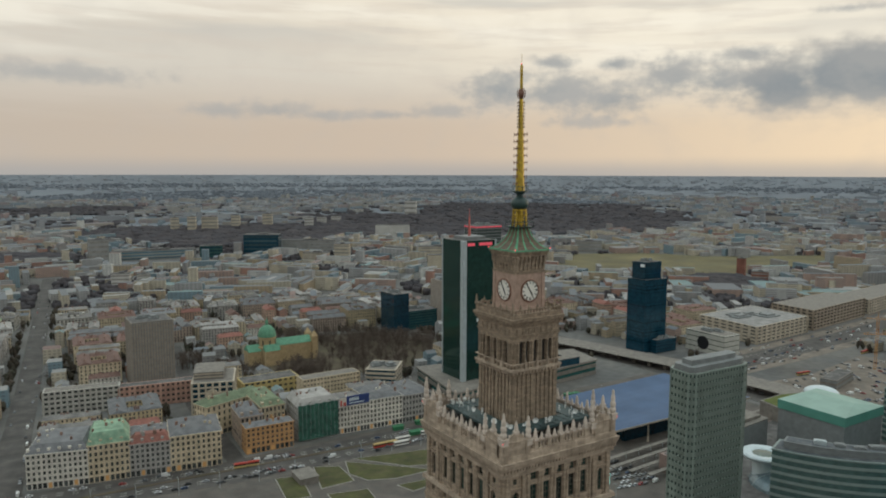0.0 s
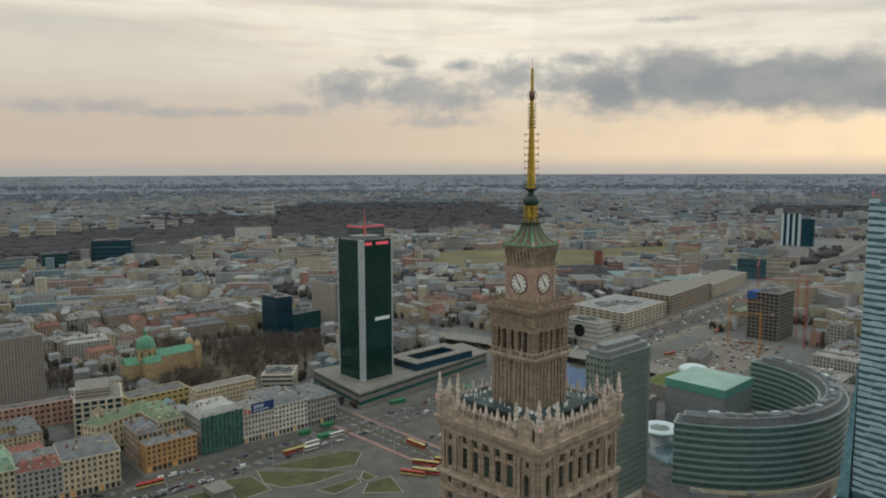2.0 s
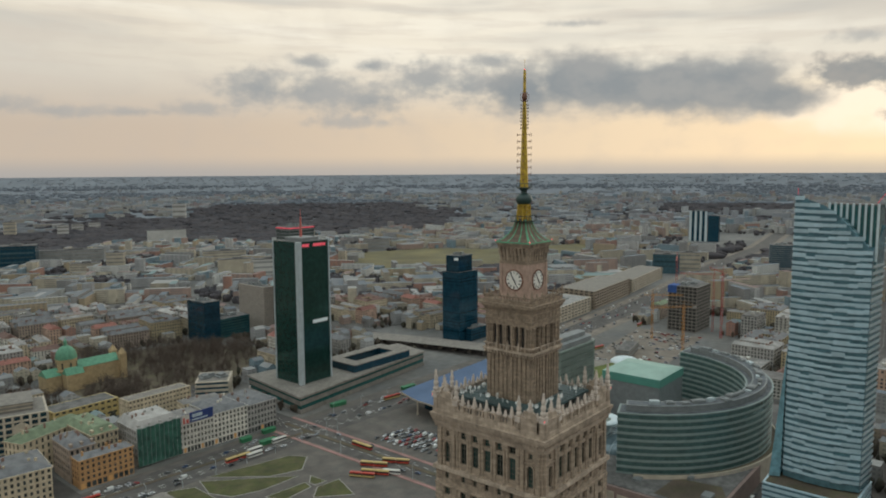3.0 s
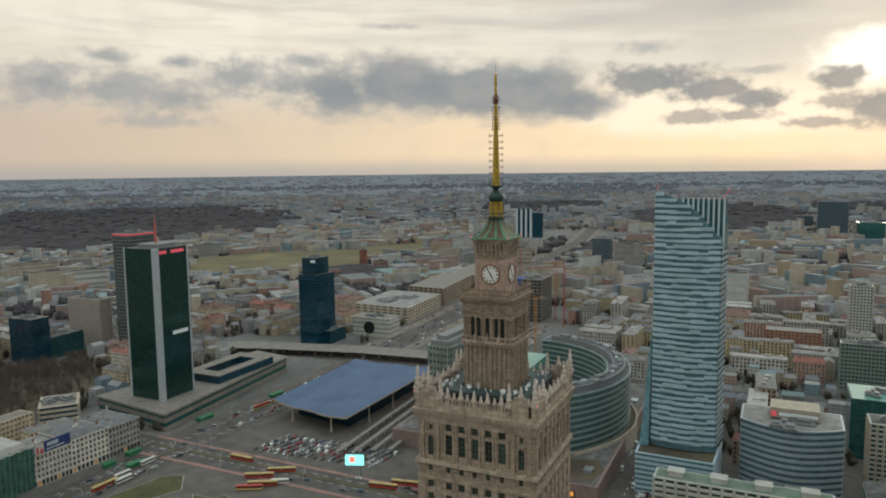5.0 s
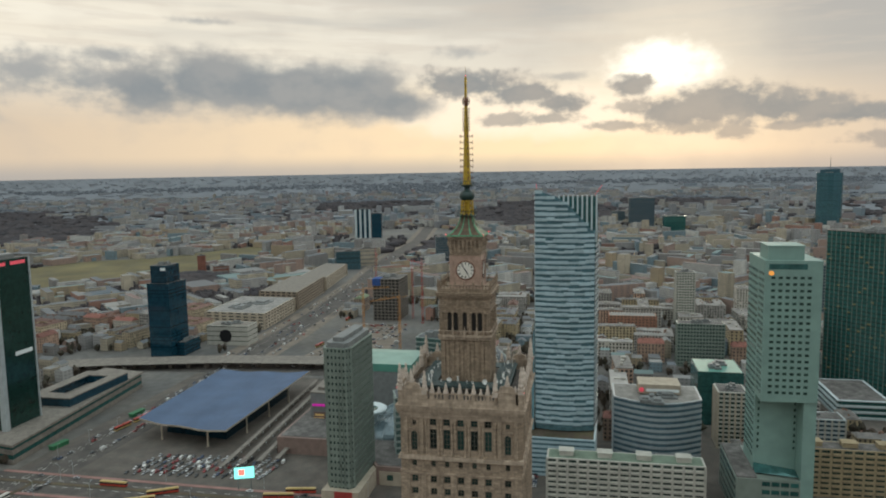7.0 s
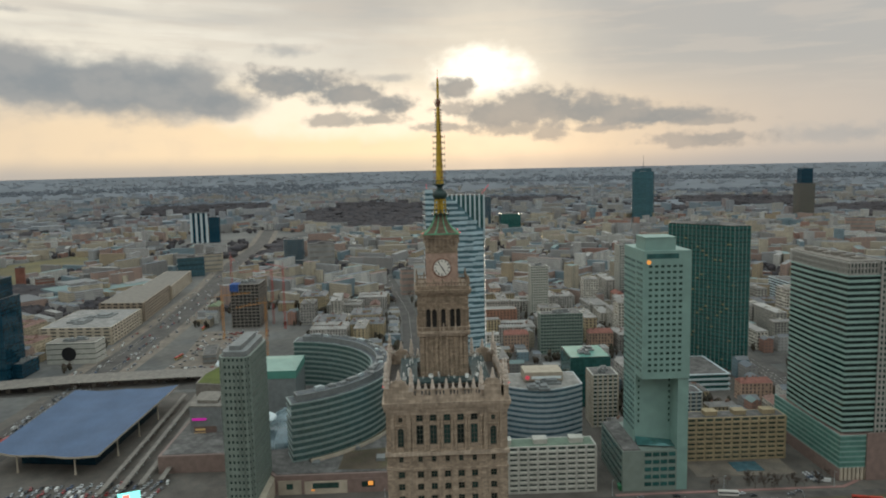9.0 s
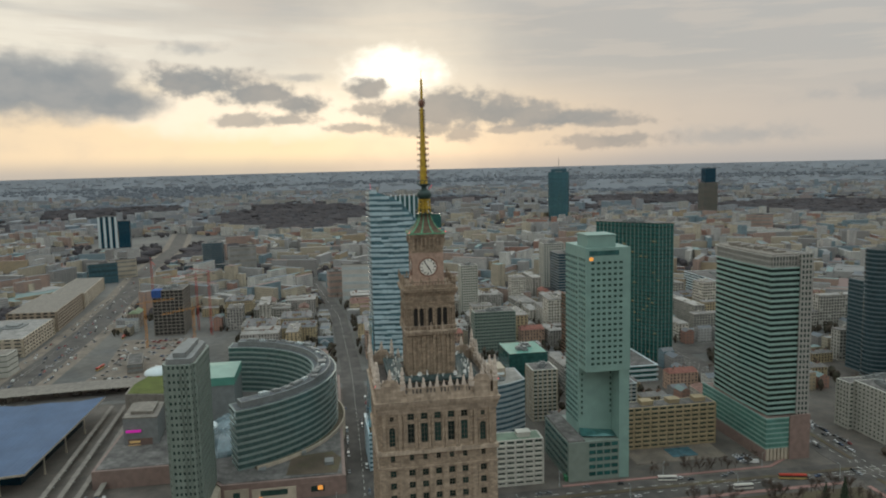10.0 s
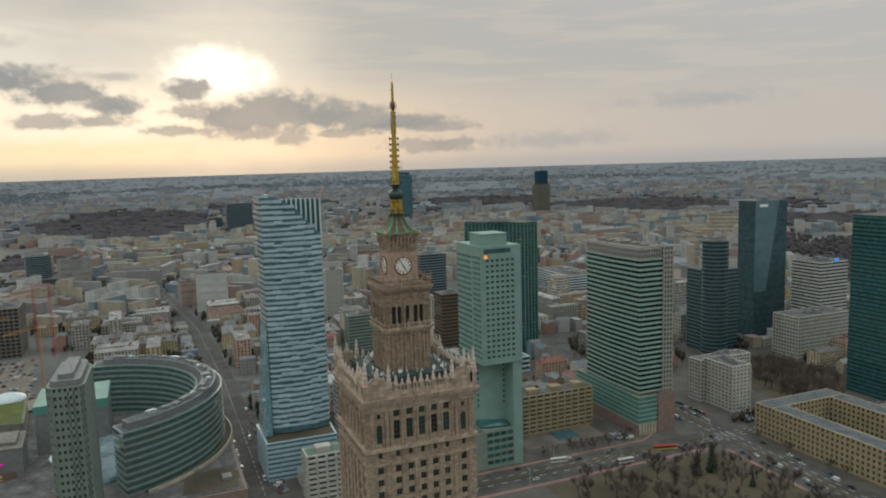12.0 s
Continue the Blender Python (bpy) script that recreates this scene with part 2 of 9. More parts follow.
def masonry(name, colour, dark, rough=0.85, course=0.55, joint=0.6):
    """Dressed stone: blocks that differ in tone, darker joints, soot streaks running down and fine grain."""
    m = material(name, colour, rough, vary=0.15, scale=0.35, grain=3.2, bump=0.5, second=dark, amount=0.5)
    nt = m.node_tree
    bsdf = nt.nodes["Principled BSDF"]
    old = bsdf.inputs["Base Color"].links[0].from_socket
    geo = nt.nodes.new("ShaderNodeNewGeometry")
    xyz = nt.nodes.new("ShaderNodeSeparateXYZ")
    nt.links.new(geo.outputs["Position"], xyz.inputs[0])
    add = nt.nodes.new("ShaderNodeMath")
    nt.links.new(xyz.outputs[0], add.inputs[0])
    nt.links.new(xyz.outputs[1], add.inputs[1])
    uv = nt.nodes.new("ShaderNodeCombineXYZ")
    nt.links.new(add.outputs[0], uv.inputs[0])
    nt.links.new(xyz.outputs[2], uv.inputs[1])
    brick = nt.nodes.new("ShaderNodeTexBrick")
    nt.links.new(uv.outputs[0], brick.inputs["Vector"])
    for key, v in (("Scale", 1.0), ("Brick Width", course * 2), ("Row Height", course), ("Mortar Size", 0.04), ("Mortar Smooth", 0.3), ("Bias", 0.0)):
        brick.inputs[key].default_value = v
    brick.inputs["Color1"].default_value = (0.78, 0.77, 0.75, 1)
    brick.inputs["Color2"].default_value = (1.18, 1.17, 1.15, 1)
    brick.inputs["Mortar"].default_value = (joint, joint, joint, 1)
    run = nt.nodes.new("ShaderNodeVectorMath")
    run.operation = "MULTIPLY"
    nt.links.new(geo.outputs["Position"], run.inputs[0])
    run.inputs[1].default_value = (1.6, 1.6, 0.12)
    soot = nt.nodes.new("ShaderNodeTexNoise")
    nt.links.new(run.outputs[0], soot.inputs["Vector"])
    soot.inputs["Scale"].default_value, soot.inputs["Detail"].default_value = 1.0, 4.0
    level = nt.nodes.new("ShaderNodeMapRange")
    nt.links.new(soot.outputs[0], level.inputs[0])
    for i, v in enumerate((0.35, 0.65, 1.08, 0.86)):
        level.inputs[i + 1].default_value = v
    a = nt.nodes.new("ShaderNodeVectorMath")
    a.operation = "MULTIPLY"
    nt.links.new(old, a.inputs[0])
    nt.links.new(brick.outputs["Color"], a.inputs[1])
    b = nt.nodes.new("ShaderNodeVectorMath")
    b.operation = "SCALE"
    nt.links.new(a.outputs[0], b.inputs[0])
    nt.links.new(level.outputs[0], b.inputs[3])
    nt.links.new(b.outputs[0], bsdf.inputs["Base Color"])
    return m


def glass(name, colour, rough=0.06, rand=0.35, metal=0.25, wave=0.02, lit=0.0):
    """Coated window glass over a dark room; panes differ a little in tone and in flatness."""
    m = material(name, colour, rough=rough, metal=metal, vary=0.25, scale=0.25, grain=0.6, bump=wave, rand=rand, spec=0.6)
    return m


def lit(name, colour, strength):
    m = bpy.data.materials.new(name)
    m.use_nodes = True
    b = m.node_tree.nodes["Principled BSDF"]
    b.inputs["Base Color"].default_value = (*colour, 1)
    b.inputs["Emission Color"].default_value = (*colour, 1)
    b.inputs["Emission Strength"].default_value = strength
    return m


STONE = masonry("weathered_limestone", (0.365, 0.284, 0.212), (0.235, 0.18, 0.132))
STONE_OLD = masonry("soot_stained_limestone", (0.305, 0.232, 0.168), (0.17, 0.128, 0.09))
STONE_PALE = masonry("moulded_stone", (0.40, 0.318, 0.245), (0.25, 0.195, 0.148), course=0.9, joint=0.75)
STONE_PINK = material("pink_clock_stone", (0.40, 0.275, 0.215), 0.8, vary=0.15, scale=0.5, grain=4.0, bump=0.25, second=(0.24, 0.165, 0.12), amount=0.5)
STONE_TIP = material("bleached_finial_stone", (0.52, 0.44, 0.37), 0.85, vary=0.2, scale=0.6, grain=4.0, bump=0.3)
# near-black that paints the shade of unlit rooms behind openings
ROOM_SHADE = material("room_shade_black", (0.03, 0.028, 0.026), 0.9, vary=0.2)
PALACE_PANE = glass("palace_pane", (0.020, 0.048, 0.042), rand=0.6)
FRAME_DARK = material("dark_window_frame", (0.11, 0.085, 0.06), 0.6)
DECK_STEEL = material("dark_green_deck", (0.035, 0.062, 0.062), 0.55, vary=0.3, scale=0.5)
DECK_FLOOR = material("terrace_paving", (0.10, 0.085, 0.075), 0.9, vary=0.3, scale=0.6)
DISH = material("white_antenna_dish", (0.75, 0.75, 0.72), 0.4, vary=0.05)
COPPER = material("green_copper", (0.085, 0.30, 0.16), 0.7, vary=0.3, scale=0.8, grain=5.0, second=(0.09, 0.13, 0.085), amount=0.7)
COPPER_BROWN = material("brown_copper", (0.095, 0.060, 0.032), 0.6, vary=0.3, scale=0.8)
GOLD = material("gilded_steel", (0.50, 0.34, 0.035), 0.5, metal=0.45, vary=0.25, scale=0.8, second=(0.30, 0.18, 0.04), amount=0.6)
GREEN_DARK = material("dark_green_iron", (0.018, 0.045, 0.040), 0.45, vary=0.3)
RUST = material("brown_iron", (0.16, 0.07, 0.04), 0.6, vary=0.3)
DIAL = material("white_dial", (0.72, 0.69, 0.62), 0.5, vary=0.06)
BLACK = material("black_enamel", (0.012, 0.012, 0.014), 0.4)
RED_LAMP = lit("red_warning_light", (1.0, 0.10, 0.12), 1.2)

ASPHALT = material("asphalt", (0.066, 0.060, 0.055), 0.9, vary=0.3, scale=0.05, grain=1.2, second=(0.108, 0.096, 0.085), amount=0.7, bump=0.1)
PAVING = material("paving", (0.108, 0.092, 0.079), 0.9, vary=0.25, scale=0.06, grain=0.9, second=(0.079, 0.074, 0.065), amount=0.8, bump=0.1)
PINK_PAVING = material("pink_path", (0.27, 0.15, 0.13), 0.9, vary=0.2, scale=0.1)
KERB = material("kerb_stone", (0.33, 0.31, 0.28), 0.85)
PAINT = material("road_paint", (0.55, 0.54, 0.50), 0.8, vary=0.3, scale=0.4)
GRASS = material("winter_grass", (0.060, 0.064, 0.018), 0.95, vary=0.35, scale=0.08, grain=1.5, second=(0.085, 0.070, 0.035), amount=0.6)
SAND = material("trodden_sand", (0.19, 0.157, 0.125), 0.95, vary=0.25, scale=0.05, grain=0.6, second=(0.125, 0.11, 0.094), amount=0.8)
FIELD = material("dry_meadow", (0.135, 0.112, 0.048), 0.95, vary=0.3, scale=0.01, grain=0.2, second=(0.10, 0.092, 0.05), amount=0.8)
BARK = material("bark", (0.09, 0.07, 0.055), 0.95)
TWIG = material("bare_twigs", (0.085, 0.062, 0.048), 0.95, vary=0.3, rand=0.3)
EARTH = material("park_earth", (0.088, 0.066, 0.045), 0.95, vary=0.3, scale=0.05, grain=0.8, second=(0.085, 0.08, 0.035), amount=0.6)
NEEDLE = material("spruce_needles", (0.022, 0.038, 0.018), 0.9, vary=0.3)


# ---------------------------------------------------------------- building helpers
def mesh_of(name, bm, mat):
    me = bpy.data.meshes.new(name)
    bm.to_mesh(me)
    bm.free()
    for m in mat if isinstance(mat, (list, tuple)) else [mat]:
        me.materials.append(m)
    return me


def thing(name, label, category, group="", m=None, kind=""):
    """An Empty at the base of a thing, to which its parts belong."""
    ob = new(name)
    if m is not None:
        ob.matrix_world = m
    return tagged(ob, label, category, group, kind)


def part(name, bm, mat, parent, label="", m=None, kind=""):
    """One mesh under a thing or a part, from a bmesh or from a mesh that others share."""
    ob = new(name, bm if isinstance(bm, bpy.types.Mesh) else mesh_of(name, bm, mat))
    ob.parent = parent
    if m is not None:
        ob.matrix_basis = m
    return tagged(ob, label, kind=kind)


def solid(name, bm, mat, label, category, kind="", group="", m=None):
    """A top-level mesh."""
    ob = new(name, bm if isinstance(bm, bpy.types.Mesh) else mesh_of(name, bm, mat))
    if m is not None:
        ob.matrix_world = m
    return tagged(ob, label, category, group, kind)


def box(bm, x0, x1, y0, y1, z0, z1, mi=0):
    v = [bm.verts.new(p) for p in ((x0, y0, z0), (x1, y0, z0), (x1, y1, z0), (x0, y1, z0), (x0, y0, z1), (x1, y0, z1), (x1, y1, z1), (x0, y1, z1))]
    for q in ((3, 2, 1, 0), (4, 5, 6, 7), (0, 1, 5, 4), (1, 2, 6, 5), (2, 3, 7, 6), (3, 0, 4, 7)):
        bm.faces.new([v[i] for i in q]).material_index = mi
    return v


def frustum(bm, a, za, b, zb, cx=0.0, cy=0.0, mi=0):
    """A square block with half width a at za and b at zb."""
    v = [bm.verts.new((cx + sx * h, cy + sy * h, z)) for h, z in ((a, za), (b, zb)) for sx, sy in ((-1, -1), (1, -1), (1, 1), (-1, 1))]
    for q in ((3, 2, 1, 0), (4, 5, 6, 7), (0, 1, 5, 4), (1, 2, 6, 5), (2, 3, 7, 6), (3, 0, 4, 7)):
        bm.faces.new([v[i] for i in q]).material_index = mi


def prism(bm, poly, z0, z1, mi=0, top=None):
    """An upright block over a polygon (counter-clockwise); top: heights of its upper corners."""
    n = len(poly)
    lo = [bm.verts.new((x, y, z0)) for x, y in poly]
    hi = [bm.verts.new((x, y, top[i] if top else z1)) for i, (x, y) in enumerate(poly)]
    bm.faces.new(lo[::-1]).material_index = mi
    bm.faces.new(hi).material_index = mi
    for i in range(n):
        bm.faces.new((lo[i], lo[(i + 1) % n], hi[(i + 1) % n], hi[i])).material_index = mi


def lathe(bm, profile, segments=12, cx=0.0, cy=0.0, turn=0.0, mi=0):
    """A turned shape from (radius, height) pairs, closed at both ends."""
    rings = []
    for r, z in profile:
        rings.append([bm.verts.new((cx + max(r, 0.002) * math.cos(turn + 2 * math.pi * i / segments), cy + max(r, 0.002) * math.sin(turn + 2 * math.pi * i / segments), z)) for i in range(segments)])
    bm.faces.new(rings[0][::-1]).material_index = mi
    bm.faces.new(rings[-1]).material_index = mi
    for a, b in zip(rings, rings[1:]):
        for i in range(segments):
            bm.faces.new((a[i], a[(i + 1) % segments], b[(i + 1) % segments], b[i])).material_index = mi


def rod(bm, a, b, r, segments=6, r2=None, mi=0):
    """A round bar from a to b."""
    a, b = Vector(a), Vector(b)
    q = (b - a).to_track_quat("Z", "Y")
    ends = [[bm.verts.new(p + q @ Vector((w * math.cos(2 * math.pi * i / segments), w * math.sin(2 * math.pi * i / segments), 0))) for i in range(segments)] for p, w in ((a, r), (b, r if r2 is None else r2))]
    bm.faces.new(ends[0][::-1]).material_index = mi
    bm.faces.new(ends[1]).material_index = mi
    for i in range(segments):
        bm.faces.new((ends[0][i], ends[0][(i + 1) % segments], ends[1][(i + 1) % segments], ends[1][i])).material_index = mi


def grown(poly, d):
    """A counter-clockwise polygon moved outwards by d."""
    out, n = [], len(poly)
    for i in range(n):
        p, q, r = Vector(poly[i - 1]), Vector(poly[i]), Vector(poly[(i + 1) % n])
        a, b = (q - p).normalized(), (r - q).normalized()
        na, nb = Vector((a.y, -a.x)), Vector((b.y, -b.x))
        k = na + nb
        k = k / max(0.3, k.dot(na)) if k.length > 1e-6 else na
        out.append(tuple(q + k * d))
    return out


def rect(x0, x1, y0, y1):
    return [(x0, y0), (x1, y0), (x1, y1), (x0, y1)]


def pierced(bm, u0, u1, z0, z1, holes, front, depth, mi=0):
    """A wall in the plane y = -front, depth thick, with rectangular openings (u0, u1, z0, z1) that go through it."""
    us = sorted({u0, u1, *[h[0] for h in holes], *[h[1] for h in holes]})
    zs = sorted({z0, z1, *[h[2] for h in holes], *[h[3] for h in holes]})
    us = [u for u in us if u0 <= u <= u1]
    zs = [z for z in zs if z0 <= z <= z1]
    for za, zb in zip(zs, zs[1:]):
        start = None
        for ua, ub in list(zip(us, us[1:])) + [(u1, None)]:
            free = ub is not None and not any(h[0] <= ua < h[1] and h[2] <= za < h[3] for h in holes)
            if free and start is None:
                start = ua
            if not free and start is not None:
                box(bm, start, ua, -front, -front + depth, za, zb, mi)
                start = None


def arch_fill(bm, u, w, z, front, depth, mi=0):
    """The two corners that turn the head of an opening (centre u, half width w, top z) into a round arch."""
    n = 5
    for s in (-1, 1):
        edge = [(u + s * w * math.cos(math.pi / 2 * i / n), z - w + w * math.sin(math.pi / 2 * i / n)) for i in range(n + 1)]
        shape = edge + [(u + s * w, z)]
        if s > 0:
            shape = shape[::-1]
        f = [bm.verts.new((a, -front, b)) for a, b in shape]
        k = [bm.verts.new((a, -front + depth, b)) for a, b in shape]
        bm.faces.new(f).material_index = mi
        bm.faces.new(k[::-1]).material_index = mi
        for i in range(len(shape)):
            j = (i + 1) % len(shape)
            bm.faces.new((f[j], f[i], k[i], k[j])).material_index = mi


QUARTERS = [pose(0, 0, 0, 0, 0, 90 * k) for k in range(4)]


# ---------------------------------------------------------------- ground
EYE_AT, EYE_H, FLAT, RIM = Vector((-165.0, -30.0)), 199.0, 2500.0, 4850.0


def far_place(d, az):
    """The place that stands for one d metres off in the direction az (radians): beyond 2.5 km the land is drawn in towards the rim."""
    r = d if d <= FLAT else FLAT + (RIM - FLAT) * (1 - FLAT / d)
    z = 0.0 if d <= FLAT else EYE_H * (1 - r / d)
    return EYE_AT.x + r * math.cos(az), EYE_AT.y + r * math.sin(az), z, r / d


LAND = material("city_ground", (0.122, 0.115, 0.104), 0.95, vary=0.35, scale=0.008, grain=0.12, second=(0.105, 0.107, 0.105), amount=0.85, bump=0.0)
# land past 2.5 km: distance haze painted into the base colour
FAR_LAND = material("haze_tinted_land", (0.145, 0.160, 0.178), 0.95, vary=0.14, scale=0.004, grain=0.05, second=(0.124, 0.138, 0.156), amount=0.9, bump=0.0)
bm = bmesh.new()
steps = [0, 300, 700, 1200, 1800, 2500, 2700, 3000, 3400, 3900, 4600, 5500, 7000, 9000, 12000, 17000, 24000, 30000]
rings = [[bm.verts.new((EYE_AT.x, EYE_AT.y, 0))]]
for d in steps[1:]:
    rings.append([bm.verts.new(far_place(d, 2 * math.pi * i / 96)[:3]) for i in range(96)])
for i in range(96):
    bm.faces.new((rings[0][0], rings[1][i], rings[1][(i + 1) % 96]))
for k, (a, b) in enumerate(zip(rings[1:], rings[2:])):
    for i in range(96):
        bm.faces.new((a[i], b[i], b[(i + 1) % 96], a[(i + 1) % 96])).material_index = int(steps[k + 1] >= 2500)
solid("ground", bm, [LAND, FAR_LAND], "grey-brown city ground, far rings tinted blue-grey as haze", "ground", "structure")


def strip(line, width, z, bm):
    """A flat slab along a line of points."""
    pts = [Vector(p) for p in line]
    left, right = [], []
    for i, p in enumerate(pts):
        d = (pts[min(i + 1, len(pts) - 1)] - pts[max(i - 1, 0)]).normalized()
        n = Vector((-d.y, d.x)) * width / 2
        left.append(p + n)
        right.append(p - n)
    for i in range(len(pts) - 1):
        prism(bm, [tuple(right[i]), tuple(right[i + 1]), tuple(left[i + 1]), tuple(left[i])], z - 0.2, z)


AVENUE = [(-420, 398), (-110, 345), (20, 325), (60, 323), (200, 320), (300, 316), (400, 316), (500, 324), (620, 326), (760, 332), (990, 350), (1340, 396), (1730, 420), (2400, 520)]
PLATER = [(192, 520), (192, 330), (192, 100), (192, -100), (188, -310), (180, -620)]
ZLOTA = [(200, 11), (330, 10), (500, 10), (760, 18), (1100, 60)]
SWIETO = [(-150, -300), (60, -303), (190, -308), (330, -312), (640, -330), (1200, -400)]
PAWLA = [(452, 1100), (452, 520), (462, 300), (470, 100), (480, -200), (500, -700), (560, -1500)]
SIDE = [(-112, 340), (-88, 598), (-68, 847), (-27, 1349)]
LANE = [(27, 340), (30, 480), (60, 700)]
FARWAY = [(1180, 20), (1500, -250), (2400, -700)]
CORRIDOR = [(450, 318), (500, 324), (620, 326), (760, 332), (990, 350), (1340, 396), (1730, 420), (2400, 520)]
ROADS = [(AVENUE, 34), (PLATER, 24), (ZLOTA, 20), (SWIETO, 30), (PAWLA, 34), (SIDE, 20), (LANE, 12), (FARWAY, 30), (CORRIDOR, 62)]

bm = bmesh.new()
prism(bm, [(-330, -520), (440, -520), (440, 345), (-330, 345)], -0.3, 0.04)
solid("pavement", bm, PAVING, "worn grey-brown paving of the square round the tower", "pavement", "structure")
for k, (line, width) in enumerate(ROADS):
    bm = bmesh.new()
    strip(line, width, 0.10 + 0.015 * k, bm)
    if line is CORRIDOR:
        bm.free()
        continue
    solid("road", bm, ASPHALT, "grey asphalt city road", "road", "structure")
bm = bmesh.new()
strip(CORRIDOR, 62, 0.05, bm)
solid("railway_strip", bm, SAND, "wide sandy strip of tracks and side lanes along the avenue", "road", "structure")


def road_gap(x, y):
    """Distance from a point to the edge of the nearest road."""
    best = 1e9
    p = Vector((x, y))
    for line, width in ROADS:
        for a, b in zip(line, line[1:]):
            a, b = Vector(a), Vector(b)
            t = max(0, min(1, (p - a).dot(b - a) / (b - a).length_squared))
            best = min(best, (a + (b - a) * t - p).length - width / 2)
    return best


def lane_marks(line, offset, z, a=0.0, b=1e9, gap=9.0):
    """Dashes along a road, as one mesh."""
    bm = bmesh.new()
    run = 0.0
    for p, q in zip(line, line[1:]):
        p, q = Vector(p), Vector(q)
        d = (q - p).normalized()
        n = Vector((-d.y, d.x))
        s = 0.0
        while s + 4 < (q - p).length:
            if a < run + s < b:
                c = p + d * s + n * offset
                e = c + d * 4
                prism(bm, [tuple(c - n * 0.15), tuple(e - n * 0.15), tuple(e + n * 0.15), tuple(c + n * 0.15)], z - 0.05, z)
            s += gap
        run += (q - p).length
    return bm


for line, offs in ((AVENUE, (-10, -6.5, 6.5, 10)), (PLATER, (-4, 0, 4)), (ZLOTA, (0,)), (SWIETO, (-5, 0, 5))):
    for o in offs:
        solid("lane_marking", lane_marks(line, o, 0.24, 0, 1100), PAINT, "faded white dashed lane line", "road marking", "structure")

# ---------------------------------------------------------------- the stone tower
palace = thing("clock_tower", "brown limestone skyscraper with clock stage, pinnacles and gilded spire", "tower", m=pose(-0.38, -1.18, 0))
BASE, HALF = 70.0, 16.0
COLS = (-12.4, -7.3, -3.65, 0.0, 3.65, 7.3, 12.4)


def window_mesh(name, w, h, bars=2, cross=2):
    bm = bmesh.new()
    t = 0.12
    for s in (-1, 1):
        box(bm, s * w / 2 - t * (s > 0), s * w / 2 + t * (s < 0), -0.08, 0.08, 0, h)
    for z in (0, h - t):
        box(bm, -w / 2 + t, w / 2 - t, -0.07, 0.07, z, z + t)
    for i in range(1, bars):
        u = -w / 2 + w * i / bars
        box(bm, u - 0.05, u + 0.05, -0.06, 0.06, t, h - t)
    for i in range(1, cross):
        z = h * i / cross
        box(bm, -w / 2 + t, w / 2 - t, -0.05, 0.05, z - 0.05, z + 0.05)
    frame_me = mesh_of(name, bm, FRAME_DARK)
    bm = bmesh.new()
    box(bm, -w / 2 + 0.02, w / 2 - 0.02, -0.02, 0.02, 0.02, h - 0.02)
    return frame_me, mesh_of(name + "_pane", bm, PALACE_PANE)


WIN_SQ = window_mesh("square_window", 1.7, 1.9)
WIN_SM = window_mesh("small_window", 1.2, 1.7)
WIN_BIG = window_mesh("tall_window", 1.9, 5.4, 2, 4)
WIN_TOP = window_mesh("attic_window", 1.8, 1.8, 2, 2)
WIN_ARCH = window_mesh("arched_window", 1.7, 5.4, 2, 5)
WIN_LIT = window_mesh("niche_window", 1.1, 1.4, 2, 2)
windows = []      # (meshes, u, z)
holes_low, holes_top = [], []
for k in range(7):
    for u in COLS:
        z = 115.7 - 3.4 * k
        windows.append((WIN_SQ, u, z))
        holes_low.append((u - 0.85, u + 0.85, z, z + 1.9))
for u in COLS:
    windows.append((WIN_SM, u, 120.1))
    holes_low.append((u - 0.6, u + 0.6, 120.1, 121.8))
for u in COLS[1:6]:
    windows.append((WIN_BIG, u, 124.9))
    holes_top.append((u - 0.95, u + 0.95, 124.9, 130.3))
    windows.append((WIN_TOP, u, 131.3))
    holes_top.append((u - 0.9, u + 0.9, 131.3, 133.1))
for u in (-12.4, 12.4):
    windows.append((WIN_ARCH, u, 124.3))
    holes_top.append((u - 0.85, u + 0.85, 124.3, 129.7))
    windows.append((WIN_LIT, u, 131.2))
    holes_top.append((u - 0.55, u + 0.55, 131.2, 132.6))

# solid core; its near-black colour is the shade inside the windows
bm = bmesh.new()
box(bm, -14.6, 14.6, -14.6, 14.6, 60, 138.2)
part("core", bm, ROOM_SHADE, palace)
bm = bmesh.new()
frustum(bm, 24, 0, 24, 42)
frustum(bm, 19.5, 42, 19.5, 64)
frustum(bm, HALF + 0.4, 64, HALF + 0.4, 80.4)
part("base", bm, STONE, palace)

bm = bmesh.new()
pierced(bm, -HALF, HALF - 1.3, 80.4, 122.2, holes_low, HALF, 1.3)
for u in (-9.9, -5.5, -1.83, 1.83, 5.5, 9.9):                       # flat pilasters between the window columns
    box(bm, u - 0.75, u + 0.75, -HALF - 0.28, -HALF, 80.4, 118.0)
for s in (-1, 1):
    for a, b in ((10.8, 11.15), (13.65, 15.98)):
        lo, hi = sorted((s * a, s * b))
        box(bm, lo, hi, -HALF - 0.22, -HALF, 80.4, 118.0)
i = -15.6
while i < 15.6:                                                     # fluting of the frieze under the great windows
    if all(abs(i - u) > 1.1 for u in COLS):
        box(bm, i - 0.17, i + 0.17, -HALF - 0.15, -HALF, 119.6, 122.0)
    i += 0.6
box(bm, -HALF, HALF, -HALF - 0.4, -HALF, 118.0, 118.6)
LOW_WALL = mesh_of("lower_wall", bm, STONE)

